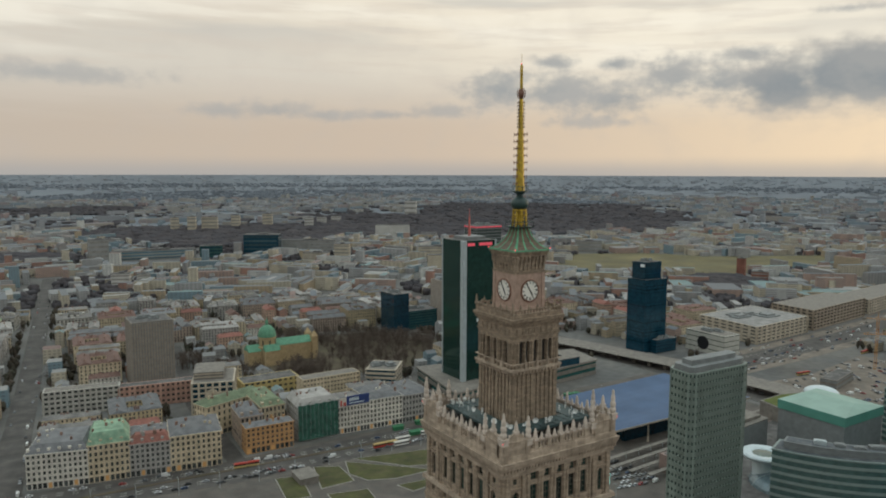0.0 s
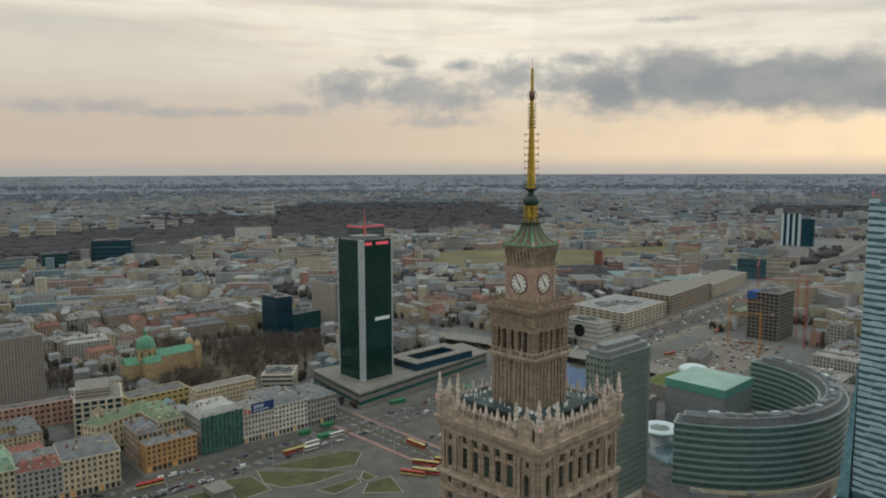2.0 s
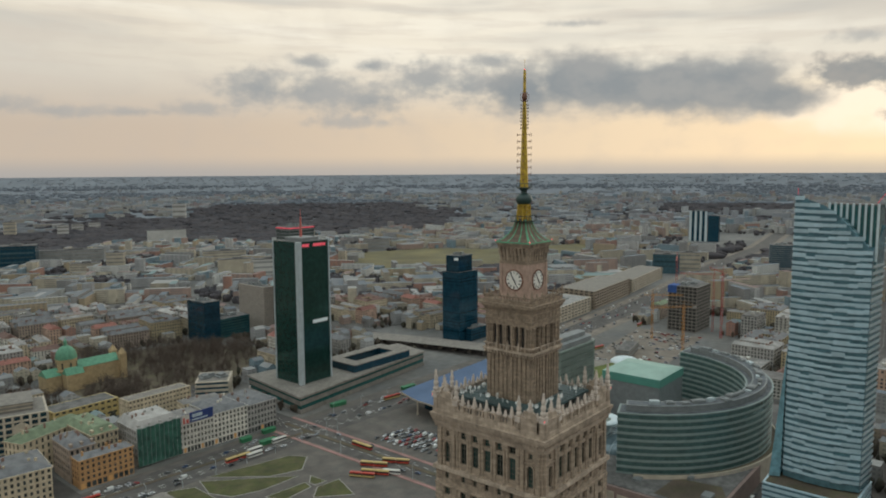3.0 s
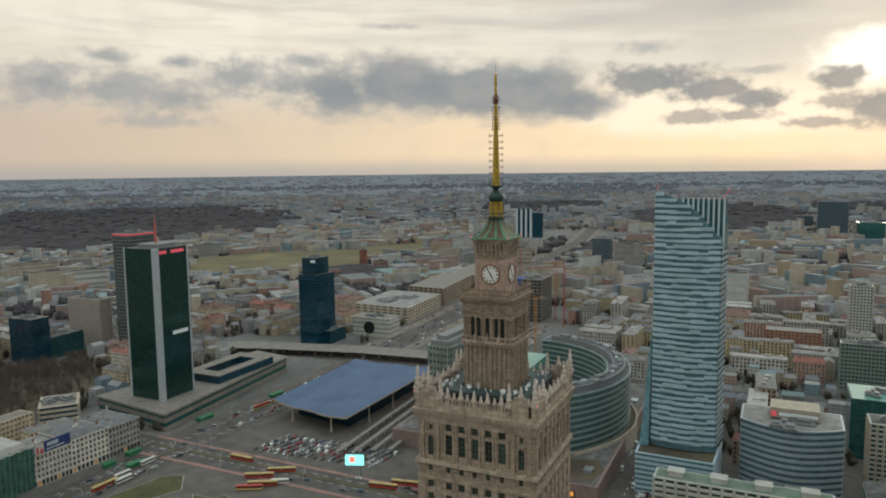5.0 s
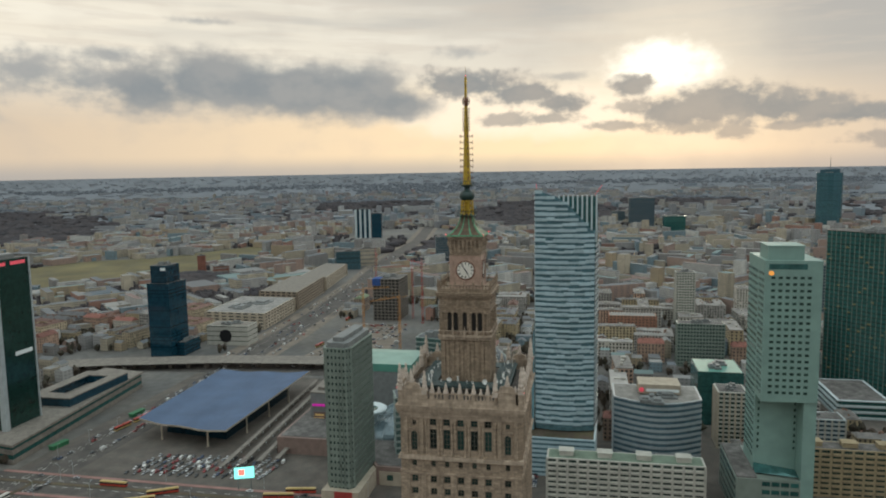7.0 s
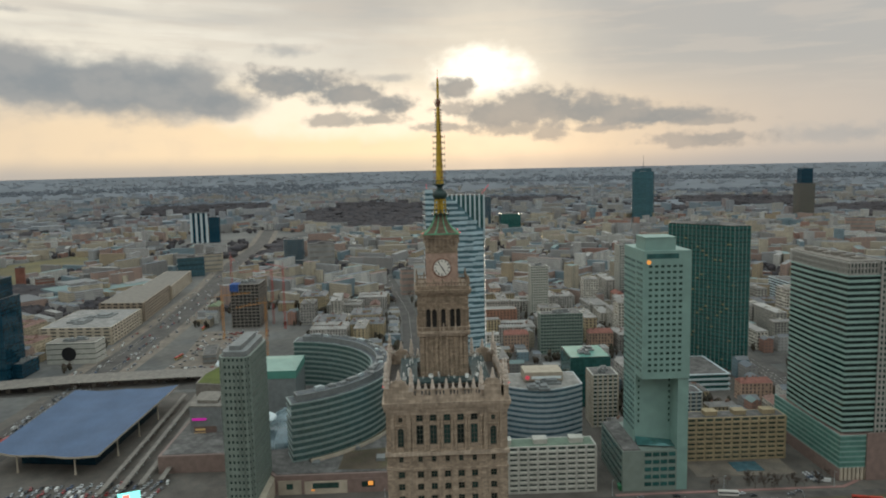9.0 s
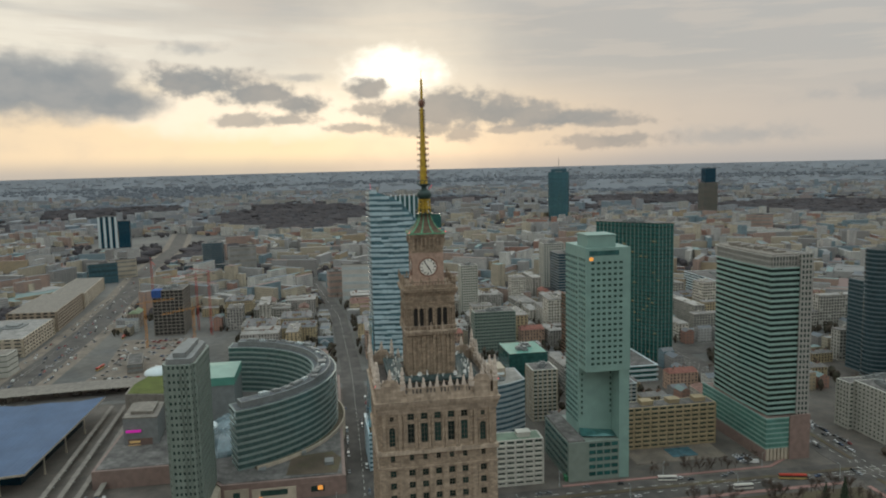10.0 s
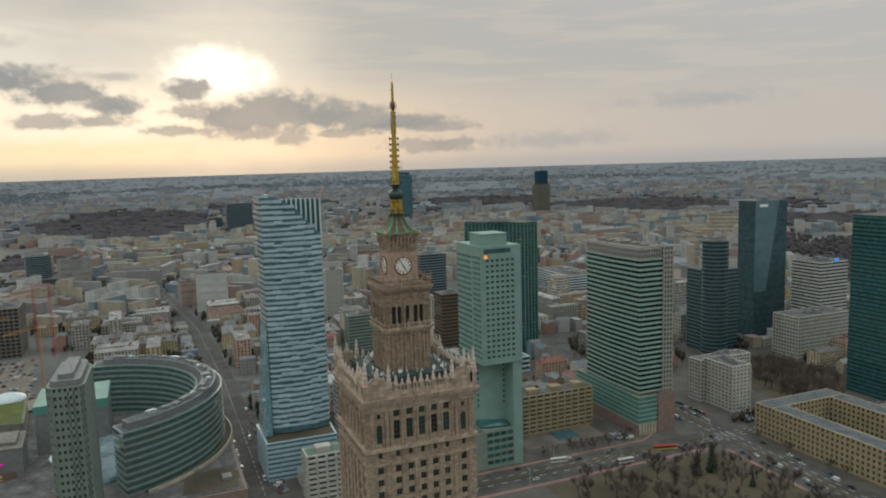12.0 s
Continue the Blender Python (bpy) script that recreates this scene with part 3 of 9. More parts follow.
bm = bmesh.new()
pierced(bm, -HALF + 0.3, HALF - 1.3, 123.2, 133.4, holes_top, HALF - 0.3, 1.0)
for u in (-12.4, 12.4):
    arch_fill(bm, u, 0.85, 129.7, HALF - 0.3, 1.0)
    for s in (-1, 1):                                               # arched surround
        lo, hi = sorted((u + s * 0.85, u + s * 1.2))
        box(bm, lo, hi, -HALF + 0.05, -HALF + 0.3, 123.2, 129.0)
    for i in range(9):
        a, b = math.pi * i / 9, math.pi * (i + 1) / 9
        pts = [(u + r * math.cos(t), 128.85 + r * math.sin(t)) for r, t in ((0.85, a), (1.2, a), (1.2, b), (0.85, b))]
        f = [bm.verts.new((p, -HALF + 0.05, q)) for p, q in pts]
        k = [bm.verts.new((p, -HALF + 0.3, q)) for p, q in pts]
        bm.faces.new(f)
        for j in range(4):
            bm.faces.new((f[(j + 1) % 4], f[j], k[j], k[(j + 1) % 4]))
    box(bm, u - 1.5, u + 1.5, -HALF - 0.15, -HALF + 0.3, 130.15, 130.5)
UPPER_WALL = mesh_of("upper_wall", bm, STONE)

bm = bmesh.new()                                                    # half column of the great order
lathe(bm, [(0.5, 123.2), (0.5, 123.8), (0.36, 123.9), (0.34, 131.6), (0.5, 131.9), (0.52, 132.6)], 8, 0, 0.25)
box(bm, -0.45, 0.45, -0.25, 0.3, 132.6, 133.4)
COLUMN = mesh_of("column", bm, STONE)
bm = bmesh.new()
box(bm, -0.55, 0.55, -0.2, 0.3, 123.2, 133.4)
box(bm, -0.38, 0.38, -0.28, -0.2, 124.2, 132.4)
PILASTER = mesh_of("pilaster", bm, STONE)

bm = bmesh.new()                                                    # dentils
i = -15.9
while i < 16.2:
    box(bm, i, i + 0.42, -16.72, -16.3, 134.5, 135.3)
    i += 0.84
DENTILS = mesh_of("dentil_course", bm, STONE_PALE)

for q in QUARTERS:
    part("lower_wall", LOW_WALL, None, palace, m=q)
    part("upper_wall", UPPER_WALL, None, palace, m=q)
    for u in (-9.15, -5.9, -5.05, -2.25, -1.4, 1.4, 2.25, 5.05, 5.9, 9.15):
        part("column", COLUMN, None, palace, m=q @ pose(u, -HALF, 0))
    for u in (-14.6, -10.3, 10.3, 14.6):
        part("pilaster", PILASTER, None, palace, m=q @ pose(u, -HALF, 0))
    part("dentil_course", DENTILS, None, palace, m=q, kind="stuff")
    for (frame_me, pane_me), u, z in windows:
        back = HALF - 0.55 if z < 123 else HALF - 0.75
        w = part("window", frame_me, None, palace, m=q @ pose(u, -back, z))
        part("pane", pane_me, None, w)

for name, a, za, b, zb in (("sill_course", HALF + 0.7, 122.2, HALF + 0.55, 123.2), ("architrave", 16.2, 133.4, 16.3, 134.5), ("frieze", 16.3, 134.5, 16.3, 135.3), ("corona", 16.7, 135.3, 16.85, 135.9), ("cornice", 16.95, 135.9, 17.15, 136.9), ("attic", 16.55, 136.9, 16.5, 138.2)):
    bm = bmesh.new()
    frustum(bm, a, za, b, zb)
    part(name, bm, STONE_PALE, palace)
bm = bmesh.new()
frustum(bm, 15.6, 138.2, 15.6, 138.45)
part("terrace_floor", bm, DECK_FLOOR, palace, "dark paved viewing terrace")


def pinnacle(h, r, stone=None):
    """A stone finial: plinth, bulb, waist and spike."""
    bm = bmesh.new()
    frustum(bm, r * 0.95, 0, r * 0.95, h * 0.16)
    frustum(bm, r * 1.1, h * 0.16, r * 1.1, h * 0.2)
    lathe(bm, [(r * p, h * q) for p, q in ((0.66, 0.2), (0.92, 0.27), (0.96, 0.33), (0.64, 0.40), (0.84, 0.45), (0.8, 0.54), (0.5, 0.60), (0.68, 0.65), (0.6, 0.74), (0.34, 0.83), (0.42, 0.88), (0.34, 0.94), (0.03, 1.0))], 8)
    return mesh_of("pinnacle", bm, stone or STONE_TIP)


PIN_S, PIN_M, PIN_T, PIN_C = pinnacle(1.7, 0.42), pinnacle(2.8, 0.55), pinnacle(6.4, 0.74), pinnacle(7.2, 0.8)
bm = bmesh.new()                                                    # open balustrade between the corner blocks
box(bm, -9.0, 9.0, -16.3, -15.6, 138.2, 138.7)
box(bm, -9.0, 9.0, -16.25, -15.65, 140.0, 140.35)
i = -8.8
while i < 8.9:
    box(bm, i - 0.22, i + 0.22, -16.15, -15.75, 138.7, 140.0)
    i += 0.95
for u in (-7.3, -3.65, 0, 3.65, 7.3):
    box(bm, u - 0.5, u + 0.5, -16.4, -15.5, 138.2, 140.4)
BALUSTRADE = mesh_of("balustrade", bm, STONE_PALE)
CORNERS = []
for lo, hi in ((-16.4, -9.0), (9.0, 15.5)):                         # solid corner parapets with a curved crest
    bm = bmesh.new()
    box(bm, lo, hi, -16.4, -15.5, 138.2, 141.0)
    box(bm, lo - 0.0, hi, -16.55, -15.45, 141.0, 141.35)
    c = (lo + hi) / 2
    crest = [(c + 2.2 * math.cos(math.pi * i / 8), 141.35 + 1.7 * math.sin(math.pi * i / 8)) for i in range(9)]
    f = [bm.verts.new((a, -16.35, b)) for a, b in crest]
    k = [bm.verts.new((a, -15.65, b)) for a, b in crest]
    bm.faces.new(f[::-1])
    bm.faces.new(k)
    for i in range(9):
        j = (i + 1) % 9
        bm.faces.new((f[i], f[j], k[j], k[i]))
    for u in (lo + 0.7, hi - 0.6, c - 2.6, c + 2.6):
        box(bm, u - 0.3, u + 0.3, -16.6, -16.4, 138.2, 141.0)
    CORNERS.append(mesh_of("corner_parapet", bm, STONE_PALE))
for q in QUARTERS:
    part("balustrade", BALUSTRADE, None, palace, m=q)
    for me in CORNERS:
        part("corner_parapet", me, None, palace, m=q)
    for u in (-7.3, -3.65, 0, 3.65, 7.3):
        part("pinnacle", PIN_M, None, palace, m=q @ pose(u, -15.95, 140.35))
    for u in (-5.5, -1.83, 1.83, 5.5):
        part("pinnacle", PIN_S, None, palace, m=q @ pose(u, -15.95, 140.3))
    for u in (-9.3, 9.3):
        part("pinnacle", PIN_T, None, palace, m=q @ pose(u, -15.95, 139.9))
    for u in (-12.6, 12.4):
        part("pinnacle", PIN_M, None, palace, m=q @ pose(u, -15.95, 142.9))
    for u in (-14.4, -10.8, 10.8, 14.4):
        part("pinnacle", PIN_S, None, palace, m=q @ pose(u, -15.95, 141.3))
    part("pinnacle", PIN_C, None, palace, m=q @ pose(-15.9, -15.9, 140.9))

# steel deck with aerials round the middle stage
bm = bmesh.new()
for x0, x1, y0, y1 in ((-12.2, 12.2, -12.2, -7.6), (-12.2, 12.2, 7.6, 12.2), (-12.2, -7.6, -7.6, 7.6), (7.6, 12.2, -7.6, 7.6)):
    box(bm, x0, x1, y0, y1, 140.9, 141.15)
for s in (-1, 1):
    box(bm, -12.35, 12.35, s * 12.2 - 0.15, s * 12.2 + 0.15, 140.6, 141.2)
    box(bm, s * 12.2 - 0.15, s * 12.2 + 0.15, -12.05, 12.05, 140.6, 141.2)
i = -11.5
while i < 12:
    for s in (-1, 1):
        box(bm, i - 0.08, i + 0.08, s * 12.0 - 0.08, s * 12.0 + 0.08, 138.45, 140.9)
        box(bm, s * 12.0 - 0.08, s * 12.0 + 0.08, i - 0.08, i + 0.08, 138.45, 140.9)
        box(bm, i - 0.06, i + 0.06, min(s * 7.8, s * 12.0), max(s * 7.8, s * 12.0), 141.15, 141.27)
    i += 1.9
part("steel_deck", bm, DECK_STEEL, palace, "dark green steel platform on posts")
rng = random.Random(4)
bm = bmesh.new()
for a, b in (((-11.8, -11.8), (11.8, -11.8)), ((11.8, -11.8), (11.8, 11.8)), ((11.8, 11.8), (-11.8, 11.8)), ((-11.8, 11.8), (-11.8, -11.8))):
    for z in (141.7, 142.2):
        rod(bm, (*a, z), (*b, z), 0.05, 4)
    for i in range(13):
        t = i / 12
        p = (a[0] + (b[0] - a[0]) * t, a[1] + (b[1] - a[1]) * t)
        rod(bm, (*p, 141.1), (*p, 142.2), 0.04, 4)
part("deck_railing", bm, DECK_STEEL, palace)
bm = bmesh.new()
lathe(bm, [(0.05, 0.0), (0.35, 0.06), (0.62, 0.2), (0.78, 0.42), (0.72, 0.42), (0.3, 0.16), (0.04, 0.1)], 14)
rod(bm, (0, 0, -0.3), (0, 0, 0.05), 0.08, 6)
DISH_ME = mesh_of("dish", bm, DISH)
bm = bmesh.new()
rod(bm, (0, 0, 0), (0, 0, 2.3), 0.06, 5)
for z in (0.8, 1.5, 2.1):
    box(bm, -0.28, 0.28, -0.06, 0.06, z - 0.05, z + 0.05)
    lathe(bm, [(0.2, z - 0.16), (0.24, z), (0.2, z + 0.16)], 8, 0.3, 0.0)
AERIAL = mesh_of("aerial", bm, [DISH])
for q in QUARTERS:
    for i in range(6):
        u, s = rng.uniform(-11.5, 11.5), rng.uniform(0.4, 0.95)
        part("antenna_dish", DISH_ME, None, palace, "white round antenna dish", m=q @ pose(u, -11.2 + rng.uniform(0, 2), 141.6 + 0.6 * s, 90 + rng.uniform(-15, 15), 0, rng.uniform(-40, 40)) @ Matrix.Scale(s, 4))
    for i in range(7):
        part("aerial", AERIAL, None, palace, m=q @ pose(rng.uniform(-11.5, 11.5), rng.uniform(-11.6, -8.5), 141.15, 0, 0, rng.uniform(0, 360)) @ Matrix.Scale(rng.uniform(0.4, 0.8), 4))

# middle stage, slimmer in plan than the drawing units below
UP = Matrix.Diagonal((0.865, 0.865, 1, 1))
M = 7.5
bm = bmesh.new()
frustum(bm, M, 138.4, M - 0.15, 152.2)
part("middle_stage", bm, STONE_OLD, palace, m=UP)
for w, us in ((0.42, (-5.5, -3.9, -2.4, -1.0, 1.0, 2.4, 3.9, 5.5)), (0.6, (-6.9, 6.9))):
    bm = bmesh.new()
    box(bm, -w, w, -M - 0.25, -M + 0.1, 140, 152.0)
    me = mesh_of("shaft_pilaster", bm, STONE_OLD)
    for q in QUARTERS:
        for u in us:
            part("shaft_pilaster", me, None, palace, m=UP @ q @ pose(u, 0, 0))
bm = bmesh.new()
frustum(bm, M + 0.2, 152.2, M + 0.8, 153.2)
frustum(bm, M + 1.0, 153.2, M + 1.0, 153.7)
for k in range(4):
    for i in range(15):
        u = -7.7 + 1.1 * i
        for sgn in ((-1) ** k,):
            lo, hi = sorted((sgn * (M + 0.2), sgn * (M + 0.95)))
            if k < 2:
                box(bm, u - 0.2, u + 0.2, lo, hi, 152.4, 153.2)
            else:
                box(bm, lo, hi, u - 0.2, u + 0.2, 152.4, 153.2)
part("corbel_course", bm, STONE_PALE, palace, m=UP)
bm = bmesh.new()
for u in (-6.7, -5.3, -3.9, -2.5, -1.1, 0.4, 1.8, 3.2, 4.6, 6.0, 7.4):
    box(bm, u - 0.12, u + 0.12, -8.35, -8.1, 153.7, 154.7)
box(bm, -8.4, 8.1, -8.4, -8.1, 154.7, 154.95)
for u in (-3.8, 0, 3.8):
    frustum(bm, 0.35, 153.7, 0.3, 155.2, u, -8.25)
    lathe(bm, [(0.1, 155.2), (0.32, 155.5), (0.1, 155.9), (0.02, 156.3)], 8, u, -8.25)
LOGGIA_RAIL = mesh_of("loggia_rail", bm, STONE_PALE)
bm = bmesh.new()
ARCHES = (-4.75, -2.85, 0.0, 2.85, 4.75)
pierced(bm, -7.8, 6.9, 153.7, 160.9, [(u - 0.72, u + 0.72, 154.6, 159.9) for u in ARCHES], 7.8, 0.9)
for u in ARCHES:
    arch_fill(bm, u, 0.72, 159.9, 7.8, 0.9)
for u in (-7.0, -6.3, -3.8, -1.5, 1.5, 3.8, 6.3, 7.0):
    lathe(bm, [(0.34, 153.7), (0.34, 154.4), (0.24, 154.5), (0.22, 159.2), (0.36, 159.5), (0.36, 159.9)], 8, u, -7.95)
LOGGIA = mesh_of("loggia_wall", bm, STONE_OLD)
bm = bmesh.new()
for i in range(7):                                                  # panels of the upper frieze
    u = -6.0 + 2.0 * i
    box(bm, u - 0.7, u + 0.7, -8.05, -7.9, 161.7, 163.0)
    box(bm, u - 0.5, u + 0.5, -8.13, -8.05, 161.9, 162.8)
for i in range(27):
    box(bm, -8.1 + 0.62 * i - 0.15, -8.1 + 0.62 * i + 0.15, -8.7, -8.1, 163.9, 164.5)
FRIEZE = mesh_of("frieze_relief", bm, STONE_OLD)
# solid block; the shade behind the arches is put into its colour
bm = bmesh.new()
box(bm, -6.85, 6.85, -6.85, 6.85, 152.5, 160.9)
part("loggia_core", bm, ROOM_SHADE, palace, "solid core painted near-black as shade behind arches", m=UP)
bm = bmesh.new()
frustum(bm, 8.0, 160.9, 8.1, 161.4)
frustum(bm, 7.9, 161.4, 7.9, 163.5)
frustum(bm, 8.15, 163.5, 8.2, 164.5)
frustum(bm, 8.8, 164.5, 9.0, 165.3)
frustum(bm, 8.3, 165.3, 8.3, 166.0)
part("upper_cornice", bm, STONE_OLD, palace, m=UP)
PIN_U, PIN_V = pinnacle(1.5, 0.36, STONE_OLD), pinnacle(2.4, 0.42, STONE_OLD)
bm = bmesh.new()
box(bm, -8.4, 8.0, -8.4, -8.05, 166.0, 166.3)
box(bm, -8.4, 8.0, -8.4, -8.05, 167.1, 167.35)
for i in range(17):
    box(bm, -8.2 + i - 0.15, -8.2 + i + 0.15, -8.35, -8.1, 166.3, 167.1)
UPPER_RAIL = mesh_of("upper_rail", bm, STONE_OLD)
for q in QUARTERS:
    part("loggia_wall", LOGGIA, None, palace, m=UP @ q)
    part("loggia_rail", LOGGIA_RAIL, None, palace, m=UP @ q)
    part("frieze_relief", FRIEZE, None, palace, m=UP @ q, kind="stuff")
    part("upper_rail", UPPER_RAIL, None, palace, m=UP @ q)
    for u in (-5.6, -2.8, 0, 2.8, 5.6):
        part("pinnacle", PIN_U, None, palace, m=UP @ q @ pose(u, -8.2, 167.0))
    part("pinnacle", PIN_V, None, palace, m=UP @ q @ pose(-8.2, -8.2, 166.8))

# clock stage
bm = bmesh.new()
frustum(bm, 5.2, 166.0, 5.1, 167.2)
frustum(bm, 4.85, 167.2, 4.85, 175.0)
part("clock_stage", bm, STONE_PINK, palace, "pinkish stone block that carries the dials", m=UP)
for sx in (-1, 1):
    for sy in (-1, 1):
        bm = bmesh.new()
        frustum(bm, 0.5, 167.2, 0.5, 175.0, sx * 4.55, sy * 4.55)
        part("corner_pier", bm, STONE_PINK, palace, m=UP)
bm = bmesh.new()
frustum(bm, 5.05, 175.0, 5.1, 175.6)
frustum(bm, 4.8, 175.6, 4.9, 179.0)
frustum(bm, 5.3, 179.0, 5.6, 179.8)
frustum(bm, 5.75, 179.8, 5.75, 180.3)
part("bracket_frieze", bm, STONE_OLD, palace, m=UP)
bm = bmesh.new()
for u in (0.0,):
    v = [bm.verts.new((u + s * 0.28, y, z)) for y, z in ((-4.85, 175.8), (-5.0, 175.8), (-5.55, 178.8), (-5.55, 179.1), (-4.85, 179.1)) for s in (-1, 1)]
    n = 5
    for j in range(n):
        k = (j + 1) % n
        bm.faces.new((v[2 * j], v[2 * j + 1], v[2 * k + 1], v[2 * k]))
    bm.faces.new([v[2 * j] for j in range(n)])
    bm.faces.new([v[2 * j + 1] for j in range(n)][::-1])
    box(bm, u - 0.12, u + 0.12, -5.75, -5.55, 177.6, 179.0)
bmesh.ops.recalc_face_normals(bm, faces=bm.faces)
BRACKET = mesh_of("bracket", bm, STONE)

bm = bmesh.new()
lathe(bm, [(2.62, 0.0), (2.62, 0.12), (0.02, 0.14)], 40)
DIAL_ME = mesh_of("dial", bm, DIAL)
bm = bmesh.new()
n = 40
prof = [(2.6, 0.0), (2.95, 0.0), (2.95, 0.22), (2.82, 0.3), (2.6, 0.24)]
loops = [[bm.verts.new((r * math.cos(2 * math.pi * i / n), r * math.sin(2 * math.pi * i / n), z)) for i in range(n)] for r, z in prof]
for a, b in zip(loops, loops[1:] + loops[:1]):
    for i in range(n):
        bm.faces.new((a[i], a[(i + 1) % n], b[(i + 1) % n], b[i]))
RIM_ME = mesh_of("rim", bm, RUST)
bm = bmesh.new()
box(bm, -0.11, 0.11, 1.75, 2.45, 0.13, 0.17)
NUM_ONE = mesh_of("numeral", bm, BLACK)
bm = bmesh.new()
for s in (-1, 0, 1):
    box(bm, s * 0.17 - 0.06, s * 0.17 + 0.06, 1.75, 2.45, 0.13, 0.17)
NUM_TWO = mesh_of("numeral", bm, BLACK)


def pointer(length, tail, w):
    bm = bmesh.new()
    for a, b in (((-tail, w * 0.7), (0, w)), ((0, w), (length * 0.8, w * 0.75)), ((length * 0.8, w * 0.75), (length, 0.03))):
        v = [bm.verts.new((s * h, y, z)) for z in (0.18, 0.26) for y, h in (a, b) for s in (-1, 1)]
        for f in ((0, 1, 3, 2), (4, 6, 7, 5), (0, 4, 5, 1), (2, 3, 7, 6), (0, 2, 6, 4), (1, 5, 7, 3)):
            bm.faces.new([v[i] for i in f])
    bmesh.ops.recalc_face_normals(bm, faces=bm.faces)
    return mesh_of("pointer", bm, BLACK)


LONG, SHORT = pointer(2.35, 0.5, 0.13), pointer(1.6, 0.4, 0.19)
for q in QUARTERS:
    for i in range(8):
        part("bracket", BRACKET, None, palace, m=UP @ q @ pose(-4.55 + 1.3 * i, 0, 0))
    clock = part("clock", DIAL_ME, None, palace, "round white dial with black numerals", m=q @ pose(0, -4.2, 170.95, 90, 0, 0) @ Matrix.Scale(0.9, 4))
    part("rim", RIM_ME, None, clock, "brown metal rim")
    for i in range(12):
        part("numeral", NUM_TWO if i in (2, 7, 8, 3, 11, 6) else NUM_ONE, None, clock, m=pose(0, 0, 0, 0, 0, -30 * i))
    part("minute_pointer", LONG, None, clock, m=pose(0, 0, 0, 0, 0, -327))
    part("hour_pointer", SHORT, None, clock, m=pose(0, 0, 0.02, 0, 0, -148))
    part("pinnacle", PIN_U, None, palace, m=UP @ q @ pose(-5.5, -5.5, 180.0, 0, 0, 0) @ Matrix.Scale(0.8, 4))

# copper roof, lantern, ball and spire
bm = bmesh.new()
hs = [(5.75, 180.3), (5.5, 180.55), (4.4, 181.2), (3.3, 182.2), (2.5, 183.4), (1.95, 184.7), (1.65, 186.0)]
for (a, za), (b, zb) in zip(hs, hs[1:]):
    frustum(bm, a, za, b, zb)
part("copper_roof", bm, COPPER_BROWN, palace, "concave roof of brown copper", m=UP)
for q in QUARTERS:
    for u in (-0.95, -0.35, 0.35, 0.95):
        bm = bmesh.new()
        for (a, za), (b, zb) in zip(hs[1:], hs[2:]):
            v = [bm.verts.new((u * h + s * (0.05 + 0.045 * h), -h - k, z)) for h, z in ((a, za), (b, zb)) for k in (-0.05, 0.09) for s in (-1, 1)]
            for f in ((0, 1, 3, 2), (4, 6, 7, 5), (0, 4, 5, 1), (2, 3, 7, 6), (0, 2, 6, 4), (1, 5, 7, 3)):
                bm.faces.new([v[i] for i in f])
        bmesh.ops.recalc_face_normals(bm, faces=bm.faces)
        part("roof_rib", bm, COPPER, palace, "green patinated copper rib", m=UP @ q)
bm = bmesh.new()
frustum(bm, 6.0, 180.2, 5.9, 180.5)
part("eave", bm, COPPER, palace, "green copper eave", m=UP)
bm = bmesh.new()
frustum(bm, 2.35, 185.4, 2.4, 185.65)
for s in (-1, 1):
    for t in (-1, 0, 1):
        for (px, py) in ((s * 2.3, t * 2.3), (t * 2.3, s * 2.3)):
            rod(bm, (px, py, 185.6), (px, py, 186.8), 0.07, 4)
    box(bm, -2.35, 2.35, s * 2.3 - 0.06, s * 2.3 + 0.06, 186.7, 186.85)
    box(bm, s * 2.3 - 0.06, s * 2.3 + 0.06, -2.24, 2.24, 186.7, 186.85)
part("lantern_gallery", bm, GREEN_DARK, palace)
bm = bmesh.new()
for k in range(8):
    a = math.pi / 4 * k + math.pi / 8
    c, s = math.cos(a), math.sin(a)
    rod(bm, (1.75 * c, 1.75 * s, 185.6), (1.5 * c, 1.5 * s, 189.6), 0.2, 5)
    a2 = a + math.pi / 4
    for z in (187.2, 188.3, 189.4):
        rod(bm, (1.64 * c, 1.64 * s, z), (1.64 * math.cos(a2), 1.64 * math.sin(a2), z), 0.12, 4)
    rod(bm, (1.66 * c, 1.66 * s, 187.2), (1.62 * math.cos(a2), 1.62 * math.sin(a2), 188.3), 0.07, 4)
lathe(bm, [(0.75, 185.6), (0.7, 189.7)], 8)
lathe(bm, [(1.6, 189.3), (1.65, 189.7)], 8)
part("lantern", bm, GOLD, palace, "gilded open lattice lantern")
bm = bmesh.new()
ball = [(1.2, 189.2)] + [(2.08 * math.cos(a), 190.95 + 1.72 * math.sin(a)) for a in [radians(d) for d in range(-55, 71, 12)]] + [(0.75, 192.8), (0.8, 193.2), (1.5, 193.6), (1.9, 193.75), (1.9, 193.95)]
lathe(bm, ball, 20)
part("ball", bm, GREEN_DARK, palace, "dark green metal ball")
bm = bmesh.new()
for i in range(10):
    a = 2 * math.pi * i / 10
    rod(bm, (1.85 * math.cos(a), 1.85 * math.sin(a), 193.9), (1.9 * math.cos(a), 1.9 * math.sin(a), 194.9), 0.07, 4)
    b = 2 * math.pi * (i + 1) / 10
    rod(bm, (1.9 * math.cos(a), 1.9 * math.sin(a), 194.9), (1.9 * math.cos(b), 1.9 * math.sin(b), 194.9), 0.07, 4)
part("gallery_rail", bm, GREEN_DARK, palace)
bm = bmesh.new()
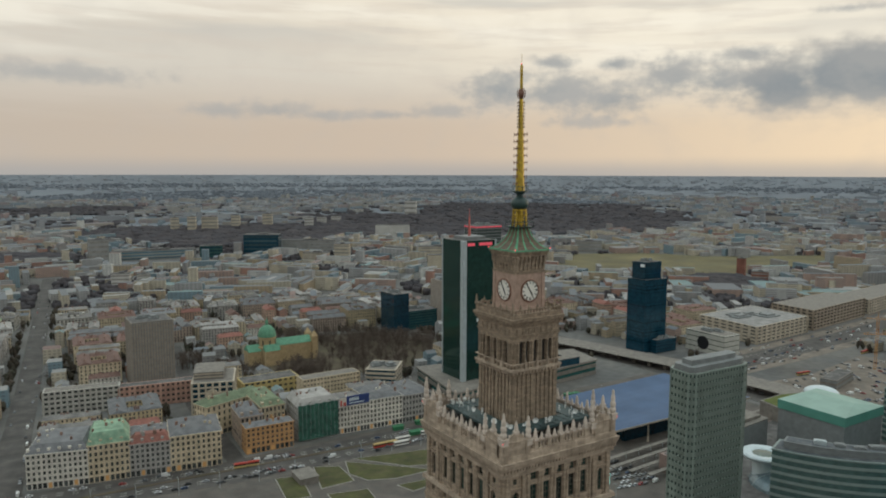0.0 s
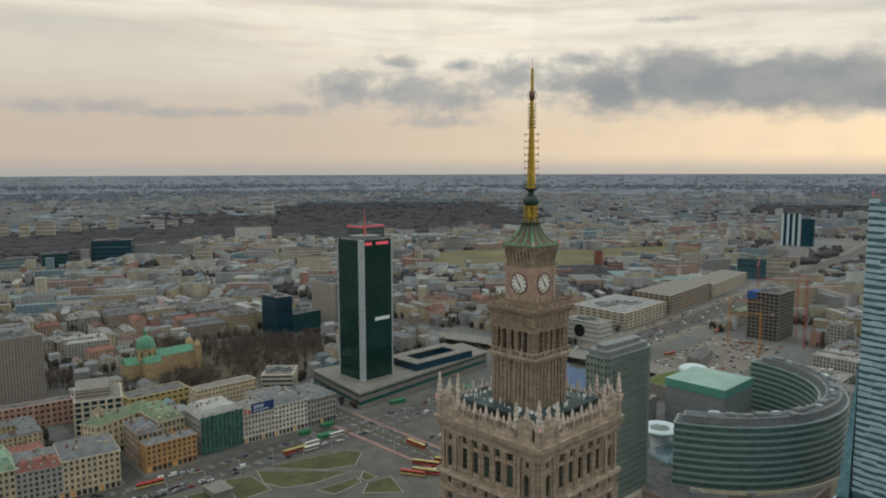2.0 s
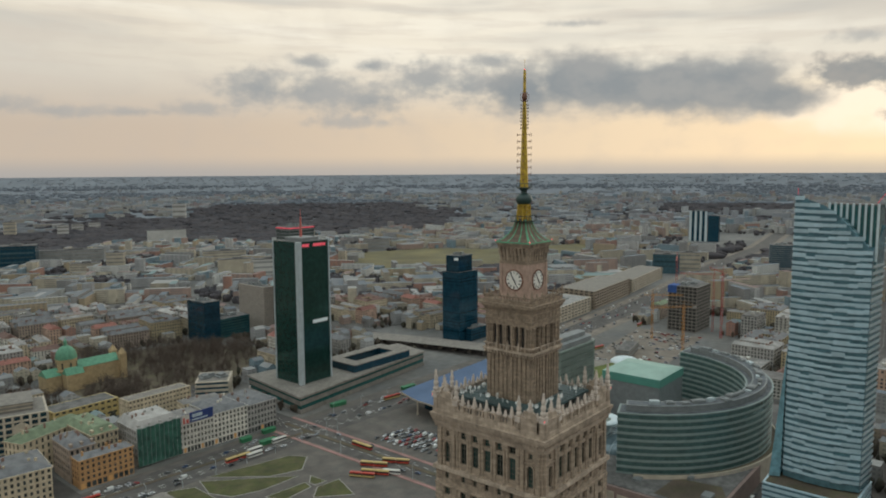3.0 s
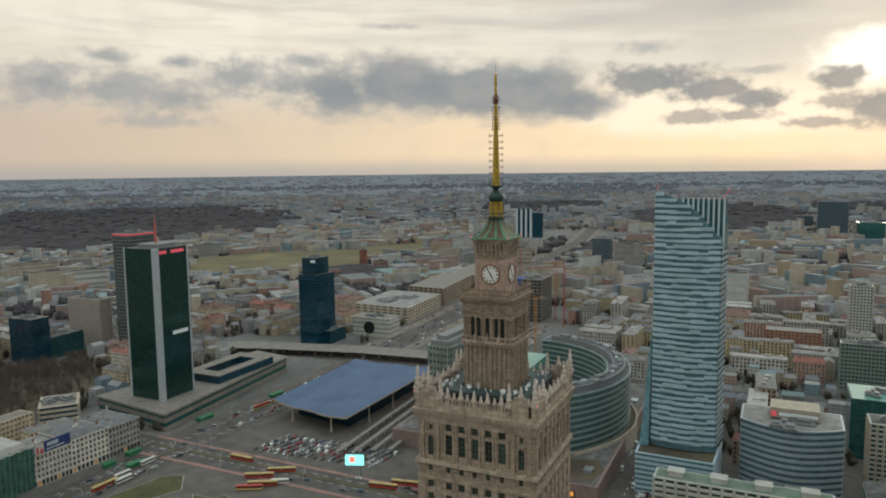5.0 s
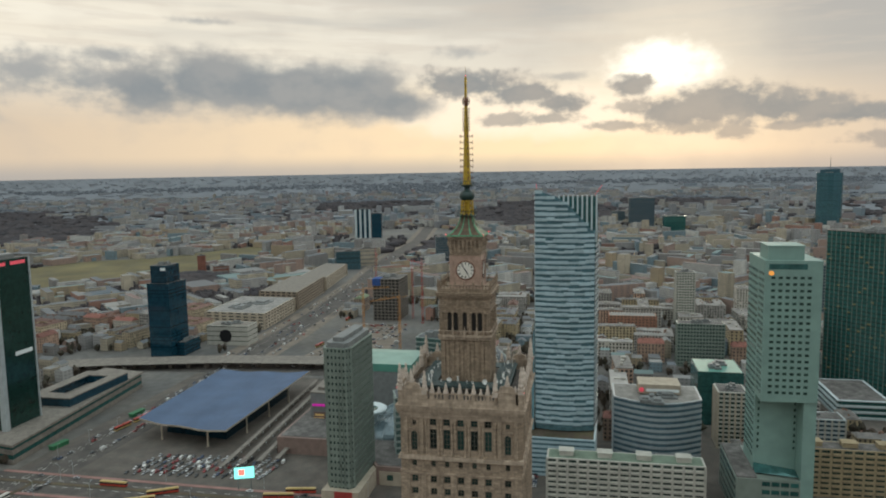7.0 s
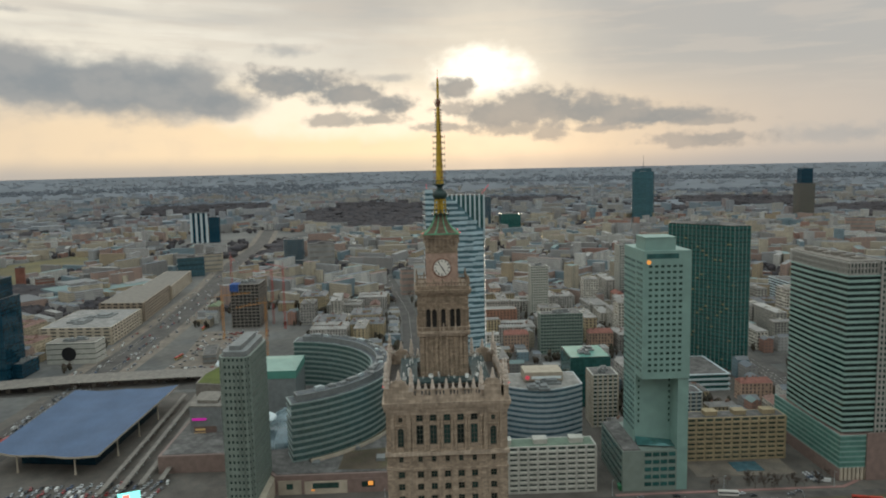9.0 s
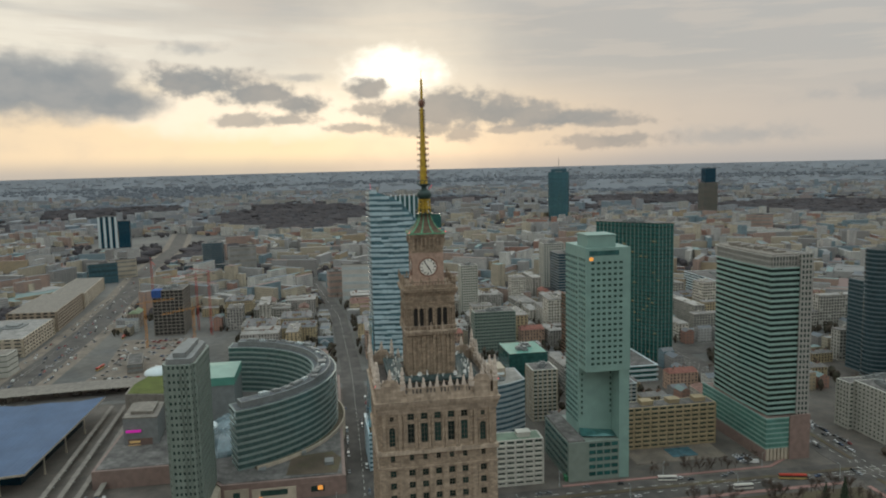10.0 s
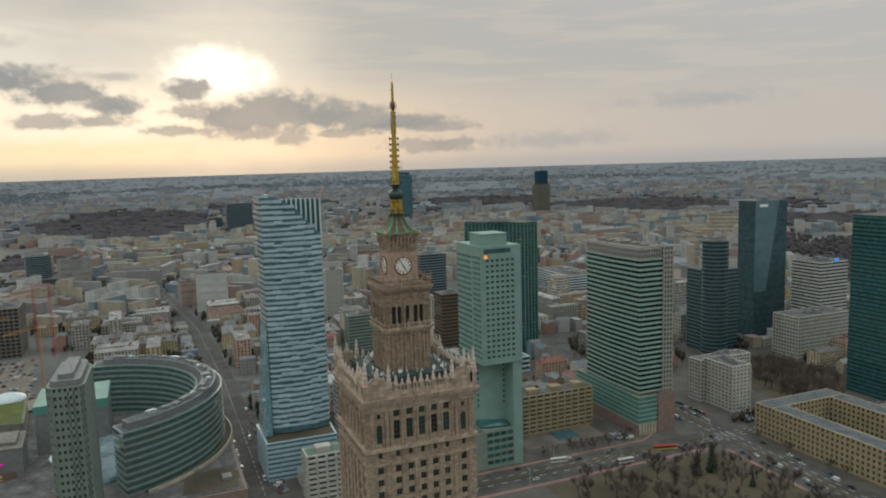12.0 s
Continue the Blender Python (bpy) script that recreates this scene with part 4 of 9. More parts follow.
lathe(bm, [(1.12, 193.9), (1.02, 196.0), (0.8, 203.0), (0.6, 209.5), (0.46, 215.0)], 8)
part("spire", bm, GOLD, palace, "tapering gilded spire")
for k in range(16):                                                 # eight spaced rows of folded aerials, then closer short ones
    z = 195.6 + 1.62 * k if k < 8 else 208.6 + 0.8 * (k - 8)
    r = 1.72 if k < 8 else 0.95
    bm = bmesh.new()
    for i in range(4):
        a = math.pi / 2 * i + 0.4
        c, sn = math.cos(a), math.sin(a)
        rod(bm, (0.5 * c, 0.5 * sn, z), (r * c, r * sn, z), 0.065, 4)
        rod(bm, (r * c, r * sn, z - (0.42 if k < 8 else 0.22)), (r * c, r * sn, z + (0.42 if k < 8 else 0.22)), 0.09, 4)
        rod(bm, (0.72 * r * c, 0.72 * r * sn, z - 0.3), (0.72 * r * c, 0.72 * r * sn, z + 0.3), 0.06, 4)
    part("aerial_ring", bm, RUST if k < 8 else COPPER_BROWN, palace, "ring of thin broadcast aerials round the spire")
bm = bmesh.new()
lathe(bm, [(0.3, 215.0), (0.62, 215.6), (0.75, 216.2), (0.62, 216.8), (0.3, 217.3)], 10)
for i in range(6):
    a = math.pi / 3 * i
    pts = [(1.1 * math.sin(radians(d)) * math.cos(a), 1.1 * math.sin(radians(d)) * math.sin(a), 216.2 + 1.3 * math.cos(radians(d))) for d in range(15, 180, 30)]
    for p, q in zip(pts, pts[1:]):
        rod(bm, p, q, 0.06, 4)
part("knob", bm, RUST, palace, "brown iron knob in a cage")
bm = bmesh.new()
lathe(bm, [(0.38, 217.2), (0.34, 222.0), (0.2, 222.8)], 6)
for i in range(7):
    z = 217.8 + 0.75 * i
    box(bm, -0.42, 0.42, -0.05, 0.05, z - 0.05, z + 0.05)
    box(bm, -0.05, 0.05, -0.42, 0.42, z - 0.08, z + 0.02)
rod(bm, (0, 0, 222.6), (0, 0, 225.2), 0.05, 5)
part("mast_tip", bm, GOLD, palace, "slim mast tip")
bm = bmesh.new()
lathe(bm, [(0.08, -0.14), (0.14, 0.0), (0.08, 0.14)], 8)
LAMP_ME = mesh_of("warning_lamp", bm, RED_LAMP)
for p in ((-16.6, -16.6, 141.5), (16.6, -16.6, 141.5), (-16.6, 16.6, 141.5), (-5.1, -5.1, 180.7), (-5.1, 5.1, 180.7), (5.1, -5.1, 180.7), (0, 0, 222.9)):
    part("warning_lamp", LAMP_ME, None, palace, "small red warning light", m=pose(*p))


# ---------------------------------------------------------------- high-rises
GLASS_TEAL = glass("teal_glass", (0.045, 0.125, 0.12), metal=0.3)
GLASS_BLACK = glass("black_green_glass", (0.034, 0.070, 0.060), metal=0.24, rand=0.3)
GLASS_HOTEL = glass("bottle_green_glass", (0.020, 0.062, 0.052), rough=0.12, metal=0.45, rand=0.1)
GLASS_NAVY = glass("navy_glass", (0.010, 0.048, 0.075), metal=0.25)
GLASS_BLUE = glass("blue_glass", (0.09, 0.20, 0.25), metal=0.35)
GLASS_GREEN = glass("green_glass", (0.028, 0.105, 0.098), metal=0.22)
GLASS_STEEL = glass("steel_blue_glass", (0.055, 0.105, 0.125), rough=0.1, metal=0.35)
GLASS_PALE = glass("pale_green_glass", (0.11, 0.26, 0.22), metal=0.25)
BALCONY = material("pale_blue_balcony", (0.36, 0.475, 0.52), 0.4, vary=0.1, scale=0.3, rand=0.12)
GLASS_SKY = glass("sky_glass", (0.17, 0.32, 0.37), metal=0.35)
WHITE_PANEL = material("white_panel", (0.50, 0.57, 0.585), 0.45, vary=0.08, scale=0.3)
SILVER = material("silver_panel", (0.40, 0.45, 0.46), 0.4, vary=0.1, metal=0.2, scale=0.3)
GREY_PANEL = material("grey_panel", (0.17, 0.18, 0.178), 0.6, vary=0.15, scale=0.3)
GREEN_PANEL = material("pale_green_panel", (0.195, 0.31, 0.275), 0.5, vary=0.1, scale=0.15)
GREYGREEN = material("grey_green_panel", (0.185, 0.225, 0.195), 0.5, vary=0.12, scale=0.2)
CONCRETE = material("concrete", (0.20, 0.18, 0.155), 0.85, vary=0.2, scale=0.2, second=(0.13, 0.117, 0.10), amount=0.6)
HOTEL_SLAB = material("pinkish_concrete", (0.36, 0.31, 0.262), 0.85, vary=0.12, scale=0.2)
BEIGE = material("beige_render", (0.42, 0.36, 0.28), 0.85, vary=0.15, scale=0.2, rand=0.12)
PINK = material("pink_granite", (0.215, 0.15, 0.128), 0.7, vary=0.15, scale=0.3)
RIB_STONE = material("warm_grey_rib", (0.26, 0.225, 0.19), 0.85, vary=0.15, scale=0.25)
ROOF_GREY = material("grey_felt_roof", (0.115, 0.11, 0.105), 0.95, spec=0.12, vary=0.3, scale=0.12, second=(0.2, 0.19, 0.18), amount=0.6)
ROOF_TEAL = material("teal_roof", (0.25, 0.36, 0.305), 0.75, vary=0.1, scale=0.1)
TEAL_BAND = material("teal_band", (0.075, 0.235, 0.185), 0.5, vary=0.1, scale=0.1)
ROOF_BLUE = material("blue_sheet_roof", (0.075, 0.118, 0.20), 0.7, vary=0.12, scale=0.05, grain=0.6, spec=0.3)
RED_SIGN = lit("red_sign", (0.8, 0.10, 0.14), 0.25)
WHITE_SIGN = lit("white_sign", (0.6, 0.65, 0.65), 0.1)
GLASS_CRES = glass("blue_grey_curved_glass", (0.13, 0.225, 0.215), metal=0.4)
CRES_BAND = material("blue_grey_band", (0.20, 0.245, 0.228), 0.5, vary=0.12, scale=0.2)
ROOF_SLATE = material("slate_grey_roof", (0.10, 0.112, 0.12), 0.9, vary=0.3, scale=0.15, spec=0.15, second=(0.17, 0.17, 0.17), amount=0.6)
GLASS_DEEP = glass("deep_green_glass", (0.010, 0.030, 0.026), metal=0.1)
STRIPE_GREEN = material("pale_green_stripe", (0.25, 0.37, 0.33), 0.5, vary=0.1, scale=0.15)
FACET = material("pale_teal_facet", (0.12, 0.20, 0.225), 0.25, metal=0.2, vary=0.12, scale=0.1)
SLATE_BAND = material("slate_blue_band", (0.095, 0.13, 0.145), 0.5, vary=0.12, scale=0.2)
BROWN_BAND = material("brown_shop_panel", (0.15, 0.10, 0.085), 0.6, vary=0.15)
ORANGE_DIM = lit("warm_shop_sign", (0.55, 0.36, 0.14), 0.15)
TURF = material("green_turf", (0.085, 0.105, 0.018), 0.95, vary=0.25, scale=0.1, grain=1.0)
GRID_STONE = material("pale_grid_stone", (0.31, 0.30, 0.275), 0.85, vary=0.12, scale=0.3)
ORANGE_SIGN = lit("orange_sign", (0.9, 0.36, 0.07), 0.6)


def banded(name, label, poly, z0, z1, storeys, pane, band, share=0.45, proud=0.25, fin=0.0, fin_mat=None, fin_w=0.5, fin_d=0.5, parent=None, roof=None, plant=True, edges=None, seed=1):
    """A tower with a glass core, a band at every floor and, where fin is given, upright fins fin metres apart."""
    own = parent or thing(name, label, "building")
    poly = signed(poly)
    bm = bmesh.new()
    prism(bm, poly, z0, z1)
    part("glazing", bm, pane, own, "glazed storeys")
    sh = (z1 - z0) / storeys
    bm = bmesh.new()
    prism(bm, grown(poly, proud), 0, sh * share)
    ring = mesh_of("floor_band", bm, band)
    for i in range(storeys):
        part("floor_band", ring, None, own, m=pose(0, 0, z0 + sh * i))
    if fin:
        bm = bmesh.new()
        box(bm, -fin_w / 2, fin_w / 2, -fin_d, 0.1, z0, z1)
        fin_me = mesh_of("fin", bm, fin_mat or band)
        n = len(poly)
        for i in range(n):
            if edges is not None and i not in edges:
                continue
            a, b = Vector(poly[i]), Vector(poly[(i + 1) % n])
            k = max(1, round((b - a).length / fin))
            ang = math.degrees(math.atan2(b.y - a.y, b.x - a.x))
            for j in range(k + 1):
                p = a + (b - a) * (j / k)
                part("fin", fin_me, None, own, m=pose(p.x, p.y, 0, 0, 0, ang))
    bm = bmesh.new()
    prism(bm, grown(poly, proud + 0.1), z1, z1 + 0.7)
    prism(bm, grown(poly, -0.8), z1 + 0.7, z1 + 0.75, 1)
    part("roof", bm, [band, roof or ROOF_GREY], own)
    if plant:
        rng = random.Random(seed)
        xs, ys = [p[0] for p in poly], [p[1] for p in poly]
        cx, cy = sum(xs) / len(xs), sum(ys) / len(ys)
        w, d = max(xs) - min(xs), max(ys) - min(ys)
        for i in range(5):
            bm = bmesh.new()
            px, py = cx + rng.uniform(-0.22, 0.22) * w, cy + rng.uniform(-0.22, 0.22) * d
            a, b = rng.uniform(0.04, 0.12) * w, rng.uniform(0.04, 0.12) * d
            box(bm, px - a, px + a, py - b, py + b, z1 + 0.7, z1 + rng.uniform(2, 3.6))
            box(bm, px - a * 0.6, px + a * 0.6, py - b * 0.6, py + b * 0.6, z1 + 1.9, z1 + 3.9)
            part("roof_plant", bm, GREY_PANEL, own)
    return own


def signed(poly):
    """The polygon, counter-clockwise."""
    return poly if sum(a[0] * b[1] - b[0] * a[1] for a, b in zip(poly, poly[1:] + poly[:1])) > 0 else poly[::-1]


def turned(x, y, w, d, deg):
    """A rectangle with its corner at (x, y), w along deg and d to its left."""
    c, s = math.cos(radians(deg)), math.sin(radians(deg))
    return [(x, y), (x + w * c, y + w * s), (x + w * c - d * s, y + w * s + d * c), (x - d * s, y + d * c)]


def pane_grid(own, a, b, z0, z1, cols, rows, w, h, mat, name="window", depth=0.12):
    """Separate windows set on a wall that runs from a to b (counter-clockwise outline)."""
    a, b = Vector(a), Vector(b)
    bm = bmesh.new()
    box(bm, -w / 2, w / 2, -depth, 0.05, 0, h)
    me = mesh_of(name, bm, mat)
    ang = math.degrees(math.atan2(b.y - a.y, b.x - a.x))
    for i in range(cols):
        p = a + (b - a) * ((i + 0.5) / cols)
        for j in range(rows):
            part(name, me, None, own, m=pose(p.x, p.y, z0 + (z1 - z0) * j / rows, 0, 0, ang))


# black glass hotel tower on its wide podium, and the slab behind it
lim = banded("black_glass_tower", "black-green glass hotel tower with pale corner pilasters and red roof signs", rect(236, 269.5, 377.3, 411), 14.1, 137.4, 38, GLASS_HOTEL, GLASS_HOTEL, 0.3, 0.05, plant=False)
for x, y, w in ((236, 377.3, 2.0), (269.5, 377.3, 0.7), (236, 411, 0.7), (269.5, 411, 0.7)):
    bm = bmesh.new()
    frustum(bm, w, 14, w, 138.3, x, y)
    part("corner_pilaster", bm, SILVER, lim, "pale grey corner pilaster")
bm = bmesh.new()
box(bm, 243, 263, 383, 404, 138.1, 141)
part("roof_house", bm, GREY_PANEL, lim)
bm = bmesh.new()
box(bm, 240, 247.5, 377.0, 377.28, 133.6, 136.2)
box(bm, 252, 266, 377.0, 377.28, 133.6, 136.2)
part("roof_sign", bm, RED_SIGN, lim, "glowing red sign bars")
bm = bmesh.new()
box(bm, 236.15, 236.45, 384, 400, 133.6, 136.2)
part("roof_sign", bm, RED_SIGN, lim, "glowing red sign bars")
bm = bmesh.new()
box(bm, 250, 266.5, 376.95, 377.2, 66.5, 69.5)
part("wall_sign", bm, WHITE_SIGN, lim, "white bar of lettering")
bm = bmesh.new()
for z0, z1, r in ((141, 150, 1.2), (150, 158, 0.8), (158, 165, 0.3)):
    lathe(bm, [(r, z0), (r * 0.9, z1)], 8, 253, 394)
part("mast", bm, lit("mast_paint", (0.45, 0.10, 0.08), 0.0), lim, "red and white mast")
pod_poly = [(214, 353), (389, 372), (396, 414), (226, 439)]
pod = banded("podium_hall", "long low podium building with teal glass band and gravel roof", pod_poly, 0.1, 14, 2, GLASS_GREEN, CONCRETE, 0.5, 0.5, plant=False, roof=CONCRETE)
bm = bmesh.new()
prism(bm, grown(pod_poly, 1.6), 13.0, 14.6)
part("eaves_slab", bm, CONCRETE, pod)
ann = thing("low_office", "low dark office block round an open court", "building")
for a, b, c, d in ((290, 364, 368, 378), (290, 364, 398, 408), (290, 302, 378, 398), (352, 364, 378, 398)):
    bm = bmesh.new()
    box(bm, a, b, c, d, 14.6, 21)
    part("wing", bm, GLASS_NAVY, ann)
    bm = bmesh.new()
    box(bm, a - 0.2, b + 0.2, c - 0.2, d + 0.2, 21, 21.7)
    part("wing_roof", bm, CONCRETE, ann)
slab = banded("ribbed_slab_tower", "dark grey ribbed tower with red crown lights", rect(390, 427, 581, 606), 0.1, 131, 34, GLASS_BLACK, GREY_PANEL, 0.3, 0.15, 3.0, GREY_PANEL, 0.6, 0.5, edges=(0, 3))
bm = bmesh.new()
prism(bm, grown(rect(390, 427, 581, 606), 0.6), 129.4, 130.9)
part("crown_light", bm, RED_SIGN, slab, "glowing red crown band")

# dark blue tower with a stepped top
blue = banded("navy_glass_tower", "dark navy glass tower with stepped crown", rect(489.4, 524, 402.7, 428), 0.1, 80, 22, GLASS_NAVY, GLASS_NAVY, 0.3, 0.1)
banded("", "", rect(491.5, 517, 405.5, 424), 80.8, 99, 6, GLASS_NAVY, GLASS_NAVY, 0.3, 0.1, parent=blue)
bm = bmesh.new()
box(bm, 491.0, 491.4, 406, 412, 94.5, 97.5)
part("wall_sign", bm, WHITE_SIGN, blue, "white bars of lettering")
banded("", "", rect(500, 532, 394, 402.5), 0.1, 14, 4, GLASS_NAVY, GLASS_NAVY, 0.3, 0.1, parent=blue)

# black office block with its wing, pale hotel slab
blk = banded("black_office_block", "black glass office block with lower wing", rect(303, 324, 631, 666), 0.1, 47, 13, GLASS_NAVY, GLASS_NAVY, 0.3, 0.08)
banded("", "", rect(324.2, 368, 636, 666), 0.1, 23, 7, GLASS_TEAL, GLASS_NAVY, 0.35, 0.1, parent=blk)
banded("pale_hotel_slab", "pale ribbed concrete hotel slab", rect(387, 402, 631, 682), 0.1, 54, 16, GREY_PANEL, HOTEL_SLAB, 0.3, 0.2, 3.2, HOTEL_SLAB, 1.7, 0.5)
banded("grey_ribbed_slab", "grey concrete slab with upright ribs", rect(-7, 28, 545, 578), 0.1, 62, 17, GREY_PANEL, CONCRETE, 0.4, 0.1, 2.4, RIB_STONE, 1.45, 0.6)

# curved residential tower with pale wavy balconies
zl = thing("white_striped_tower", "tall pale blue residential tower with wavy white bands and slanted crown", "building", m=pose(-9, -1, 0) @ Matrix.Diagonal((1, 0.93, 1, 1)))
front = [(277.0, 0.0), (275.2, -8), (274.3, -16), (274.3, -24), (275.4, -32), (277.6, -40.5)]
zl_poly = front + [(296, -43), (304, -30), (304, -10), (297, 1)]
zl_poly = zl_poly[::-1] if sum(a[0] * b[1] - b[0] * a[1] for a, b in zip(zl_poly, zl_poly[1:] + zl_poly[:1])) < 0 else zl_poly


def zl_top(y):
    """Height of the slanted crown across the front."""
    return 184.5 - 0.33 * (-y) if y > -20 else 178 - 1.12 * (-y - 20)


bm = bmesh.new()
prism(bm, zl_poly, 26.5, 185, top=[max(156, zl_top(min(0, y))) - 0.6 if x < 290 else 168 for x, y in zl_poly])
part("glazing", bm, GLASS_SKY, zl)
bm = bmesh.new()
back_poly = [(x, y) for x, y in ((281, -41.5), (297, -42), (303, -30), (303, -16), (286.3, -16))]
prism(bm, back_poly, 140, 178.6)
part("rear_glazing", bm, GLASS_TEAL, zl)
bm = bmesh.new()
prism(bm, grown(back_poly, -0.1), 178.6, 179.2)
part("roof", bm, ROOF_GREY, zl, "dull grey crown roof")
for i in range(9):
    bm = bmesh.new()
    t = i / 8
    x, y = 286.3 + (281 - 286.3) * t, -16 + (-41.5 + 16) * t
    box(bm, x - 0.9, x + 0.2, y - 0.55, y + 0.55, 150, 179.6)
    part("crown_fin", bm, WHITE_PANEL, zl, "upright pale fin")
rng = random.Random(9)


def along(s):
    """A point on the bowed front, s metres from its tall corner."""
    for (x0, y0), (x1, y1) in zip(front, front[1:]):
        d = math.hypot(x1 - x0, y1 - y0)
        if s <= d or (x1, y1) == front[-1]:
            t = min(1, s / d)
            return x0 + (x1 - x0) * t, y0 + (y1 - y0) * t
        s -= d


for i in range(45):
    z = 30.5 + 3.42 * i
    s = 0.0
    while s < 40.6:
        e = min(41.0, s + rng.uniform(4.5, 9.5))
        if e > 38.5:
            e = 41.0
        y_mid = along((s + e) / 2)[1]
        if z + 2.6 < zl_top(y_mid):
            dz, dh, pr = rng.uniform(-0.35, 0.35), rng.uniform(1.3, 2.3), rng.uniform(0.35, 1.0)
            cuts = [along(s + (e - s) * k / 3) for k in range(4)]
            bm = bmesh.new()
            prism(bm, signed([(x - pr, y) for x, y in cuts] + [(x + 0.4, y) for x, y in cuts[::-1]]), z + dz, z + dz + dh)
            part("balcony", bm, BALCONY, zl)
        s = e
    for pts in (((277.2, 0.25), (297, 1.4)), ((296, -43.3), (277.6, -40.8))):
        bm = bmesh.new()
        (xa, ya), (xb, yb) = pts
        n = 0.25 if ya > -10 else -0.25
        top = zl_top(min(0, ya))
        if z + 2 < top:
            prism(bm, [(xa, ya), (xb, yb), (xb, yb + n), (xa, ya + n)], z, z + 1.5)
            bmesh.ops.recalc_face_normals(bm, faces=bm.faces)
            part("side_band", bm, SILVER, zl)
        else:
            bm.free()
bm = bmesh.new()
rod(bm, (278, -1, 184), (278, -1, 187.5), 0.15, 5)
rod(bm, (283, -40.5, 180), (281, -45, 186), 0.2, 5)
part("roof_rig", bm, RED_SIGN, zl, "red lit crane arm and light")
pod2 = [(263, 7), (262, -41), (300, -43), (302, 8)]
banded("", "", pod2, 0.1, 25, 8, GLASS_SKY, BALCONY, 0.55, 0.3, parent=zl, plant=False, roof=EARTH)
bm = bmesh.new()
v = [bm.verts.new(p) for p in ((277.5, 0.6, 100), (274, 0.8, 26.4), (272, 6.5, 26.4), (297, 1.7, 100), (297, 1.7, 26.4), (297, 7.0, 26.4))]
for f in ((0, 1, 2), (3, 5, 4), (0, 2, 5, 3), (1, 4, 5, 2), (0, 3, 4, 1)):
    bm.faces.new([v[i] for i in f])
bmesh.ops.recalc_face_normals(bm, faces=bm.faces)
part("glass_flank", bm, GLASS_SKY, zl, "smooth pale glass flank widening downwards")

# pale green hotel with the great cut-out
ic = thing("pale_green_hotel", "tall pale green hotel tower with a deep lower cut-out", "building", m=pose(-1.5, -2.5, 0) @ Matrix.Diagonal((1, 1, 0.972, 1)))
for name, poly, z0, z1 in (("body", rect(224, 249, -152.5, -124), 26, 151), ("overhang", rect(211, 224, -152.5, -124), 72, 151), ("corner_leg", rect(212, 224, -152.5, -146), 0, 72)):
    bm = bmesh.new()
    prism(bm, poly, z0, z1)
    part(name, bm, GREEN_PANEL, ic)
bm = bmesh.new()
v = [bm.verts.new(p) for p in ((224, -124, 31), (224, -146, 28), (215, -146, 27), (219, -124, 27), (224, -124, 26.5), (224, -146, 26.5))]
for f in ((0, 1, 2, 3), (0, 3, 4), (1, 5, 2), (2, 5, 4, 3)):
    bm.faces.new([v[i] for i in f])
part("slanted_roof", bm, GLASS_TEAL, ic)
pane_grid(ic, (211, -126.5), (211, -148), 76.5, 144.5, 6, 19, 2.0, 1.45, GLASS_BLACK)
pane_grid(ic, (249, -124), (226, -124), 34, 146, 7, 30, 1.9, 1.7, GLASS_TEAL)
pane_grid(ic, (224, -124), (212, -124), 76, 146, 4, 20, 1.5, 1.7, GLASS_TEAL)
for y in (-126, -145):
    pane_grid(ic, (224, y + 0.6), (224, y - 0.6), 40, 70, 1, 8, 1.0, 1.6, GLASS_BLACK)
bm = bmesh.new()
box(bm, 210.85, 211.1, -145, -126, 146.3, 149.3)
part("crown_window", bm, GLASS_TEAL, ic)
bm = bmesh.new()
box(bm, 214, 232, -144, -126, 151, 158.5)
box(bm, 213.6, 232.4, -144.4, -125.6, 158.5, 159)
part("roof_house", bm, GREEN_PANEL, ic)
bm = bmesh.new()
lathe(bm, [(1.3, 0), (1.3, 0.3)], 12)
part("round_sign", bm, ORANGE_SIGN, ic, "glowing orange round sign", m=pose(210.85, -127.2, 144.2, 90, 0, -90))
bm = bmesh.new()
prism(bm, rect(212, 262, -145.9, -113), 0, 26)
part("podium", bm, GREYGREEN, ic)
pane_grid(ic, (212, -126), (212, -145.5), 3, 27, 4, 5, 4.2, 2.6, GLASS_GREEN, "podium_window")
pane_grid(ic, (260, -113), (214, -113), 3, 27, 10, 5, 3.6, 2.4, GLASS_TEAL, "podium_window")
bm = bmesh.new()
prism(bm, rect(213, 262, -124, -113.5), 26, 27)
part("podium_roof", bm, ROOF_GREY, ic)

# striped office tower with white grid crown
wfc = banded("striped_office_tower", "office tower with green glass and white stripes on a stone podium", [(217, -277), (286, -272), (288, -257), (283, -254), (250, -252.5), (217, -254)], 30, 127, 27, GLASS_DEEP, STRIPE_GREEN, 0.46, 0.15, plant=False)
banded("", "", [(215, -281.5), (292, -276), (293, -262), (286, -270), (216, -274.5)], 10, 136, 36, GLASS_BLACK, GRID_STONE, 0.42, 0.3, 2.6, GRID_STONE, 0.9, 0.5, parent=wfc, edges=(0, 4, 3), plant=False)
bm = bmesh.new()
top_poly = [(218, -276), (290, -272), (292, -258), (284, -255), (250, -253.2), (218, -254.6)]
prism(bm, grown(top_poly, -1.5), 127, 135)
part("crown", bm, GLASS_BLACK, wfc)
n = 0
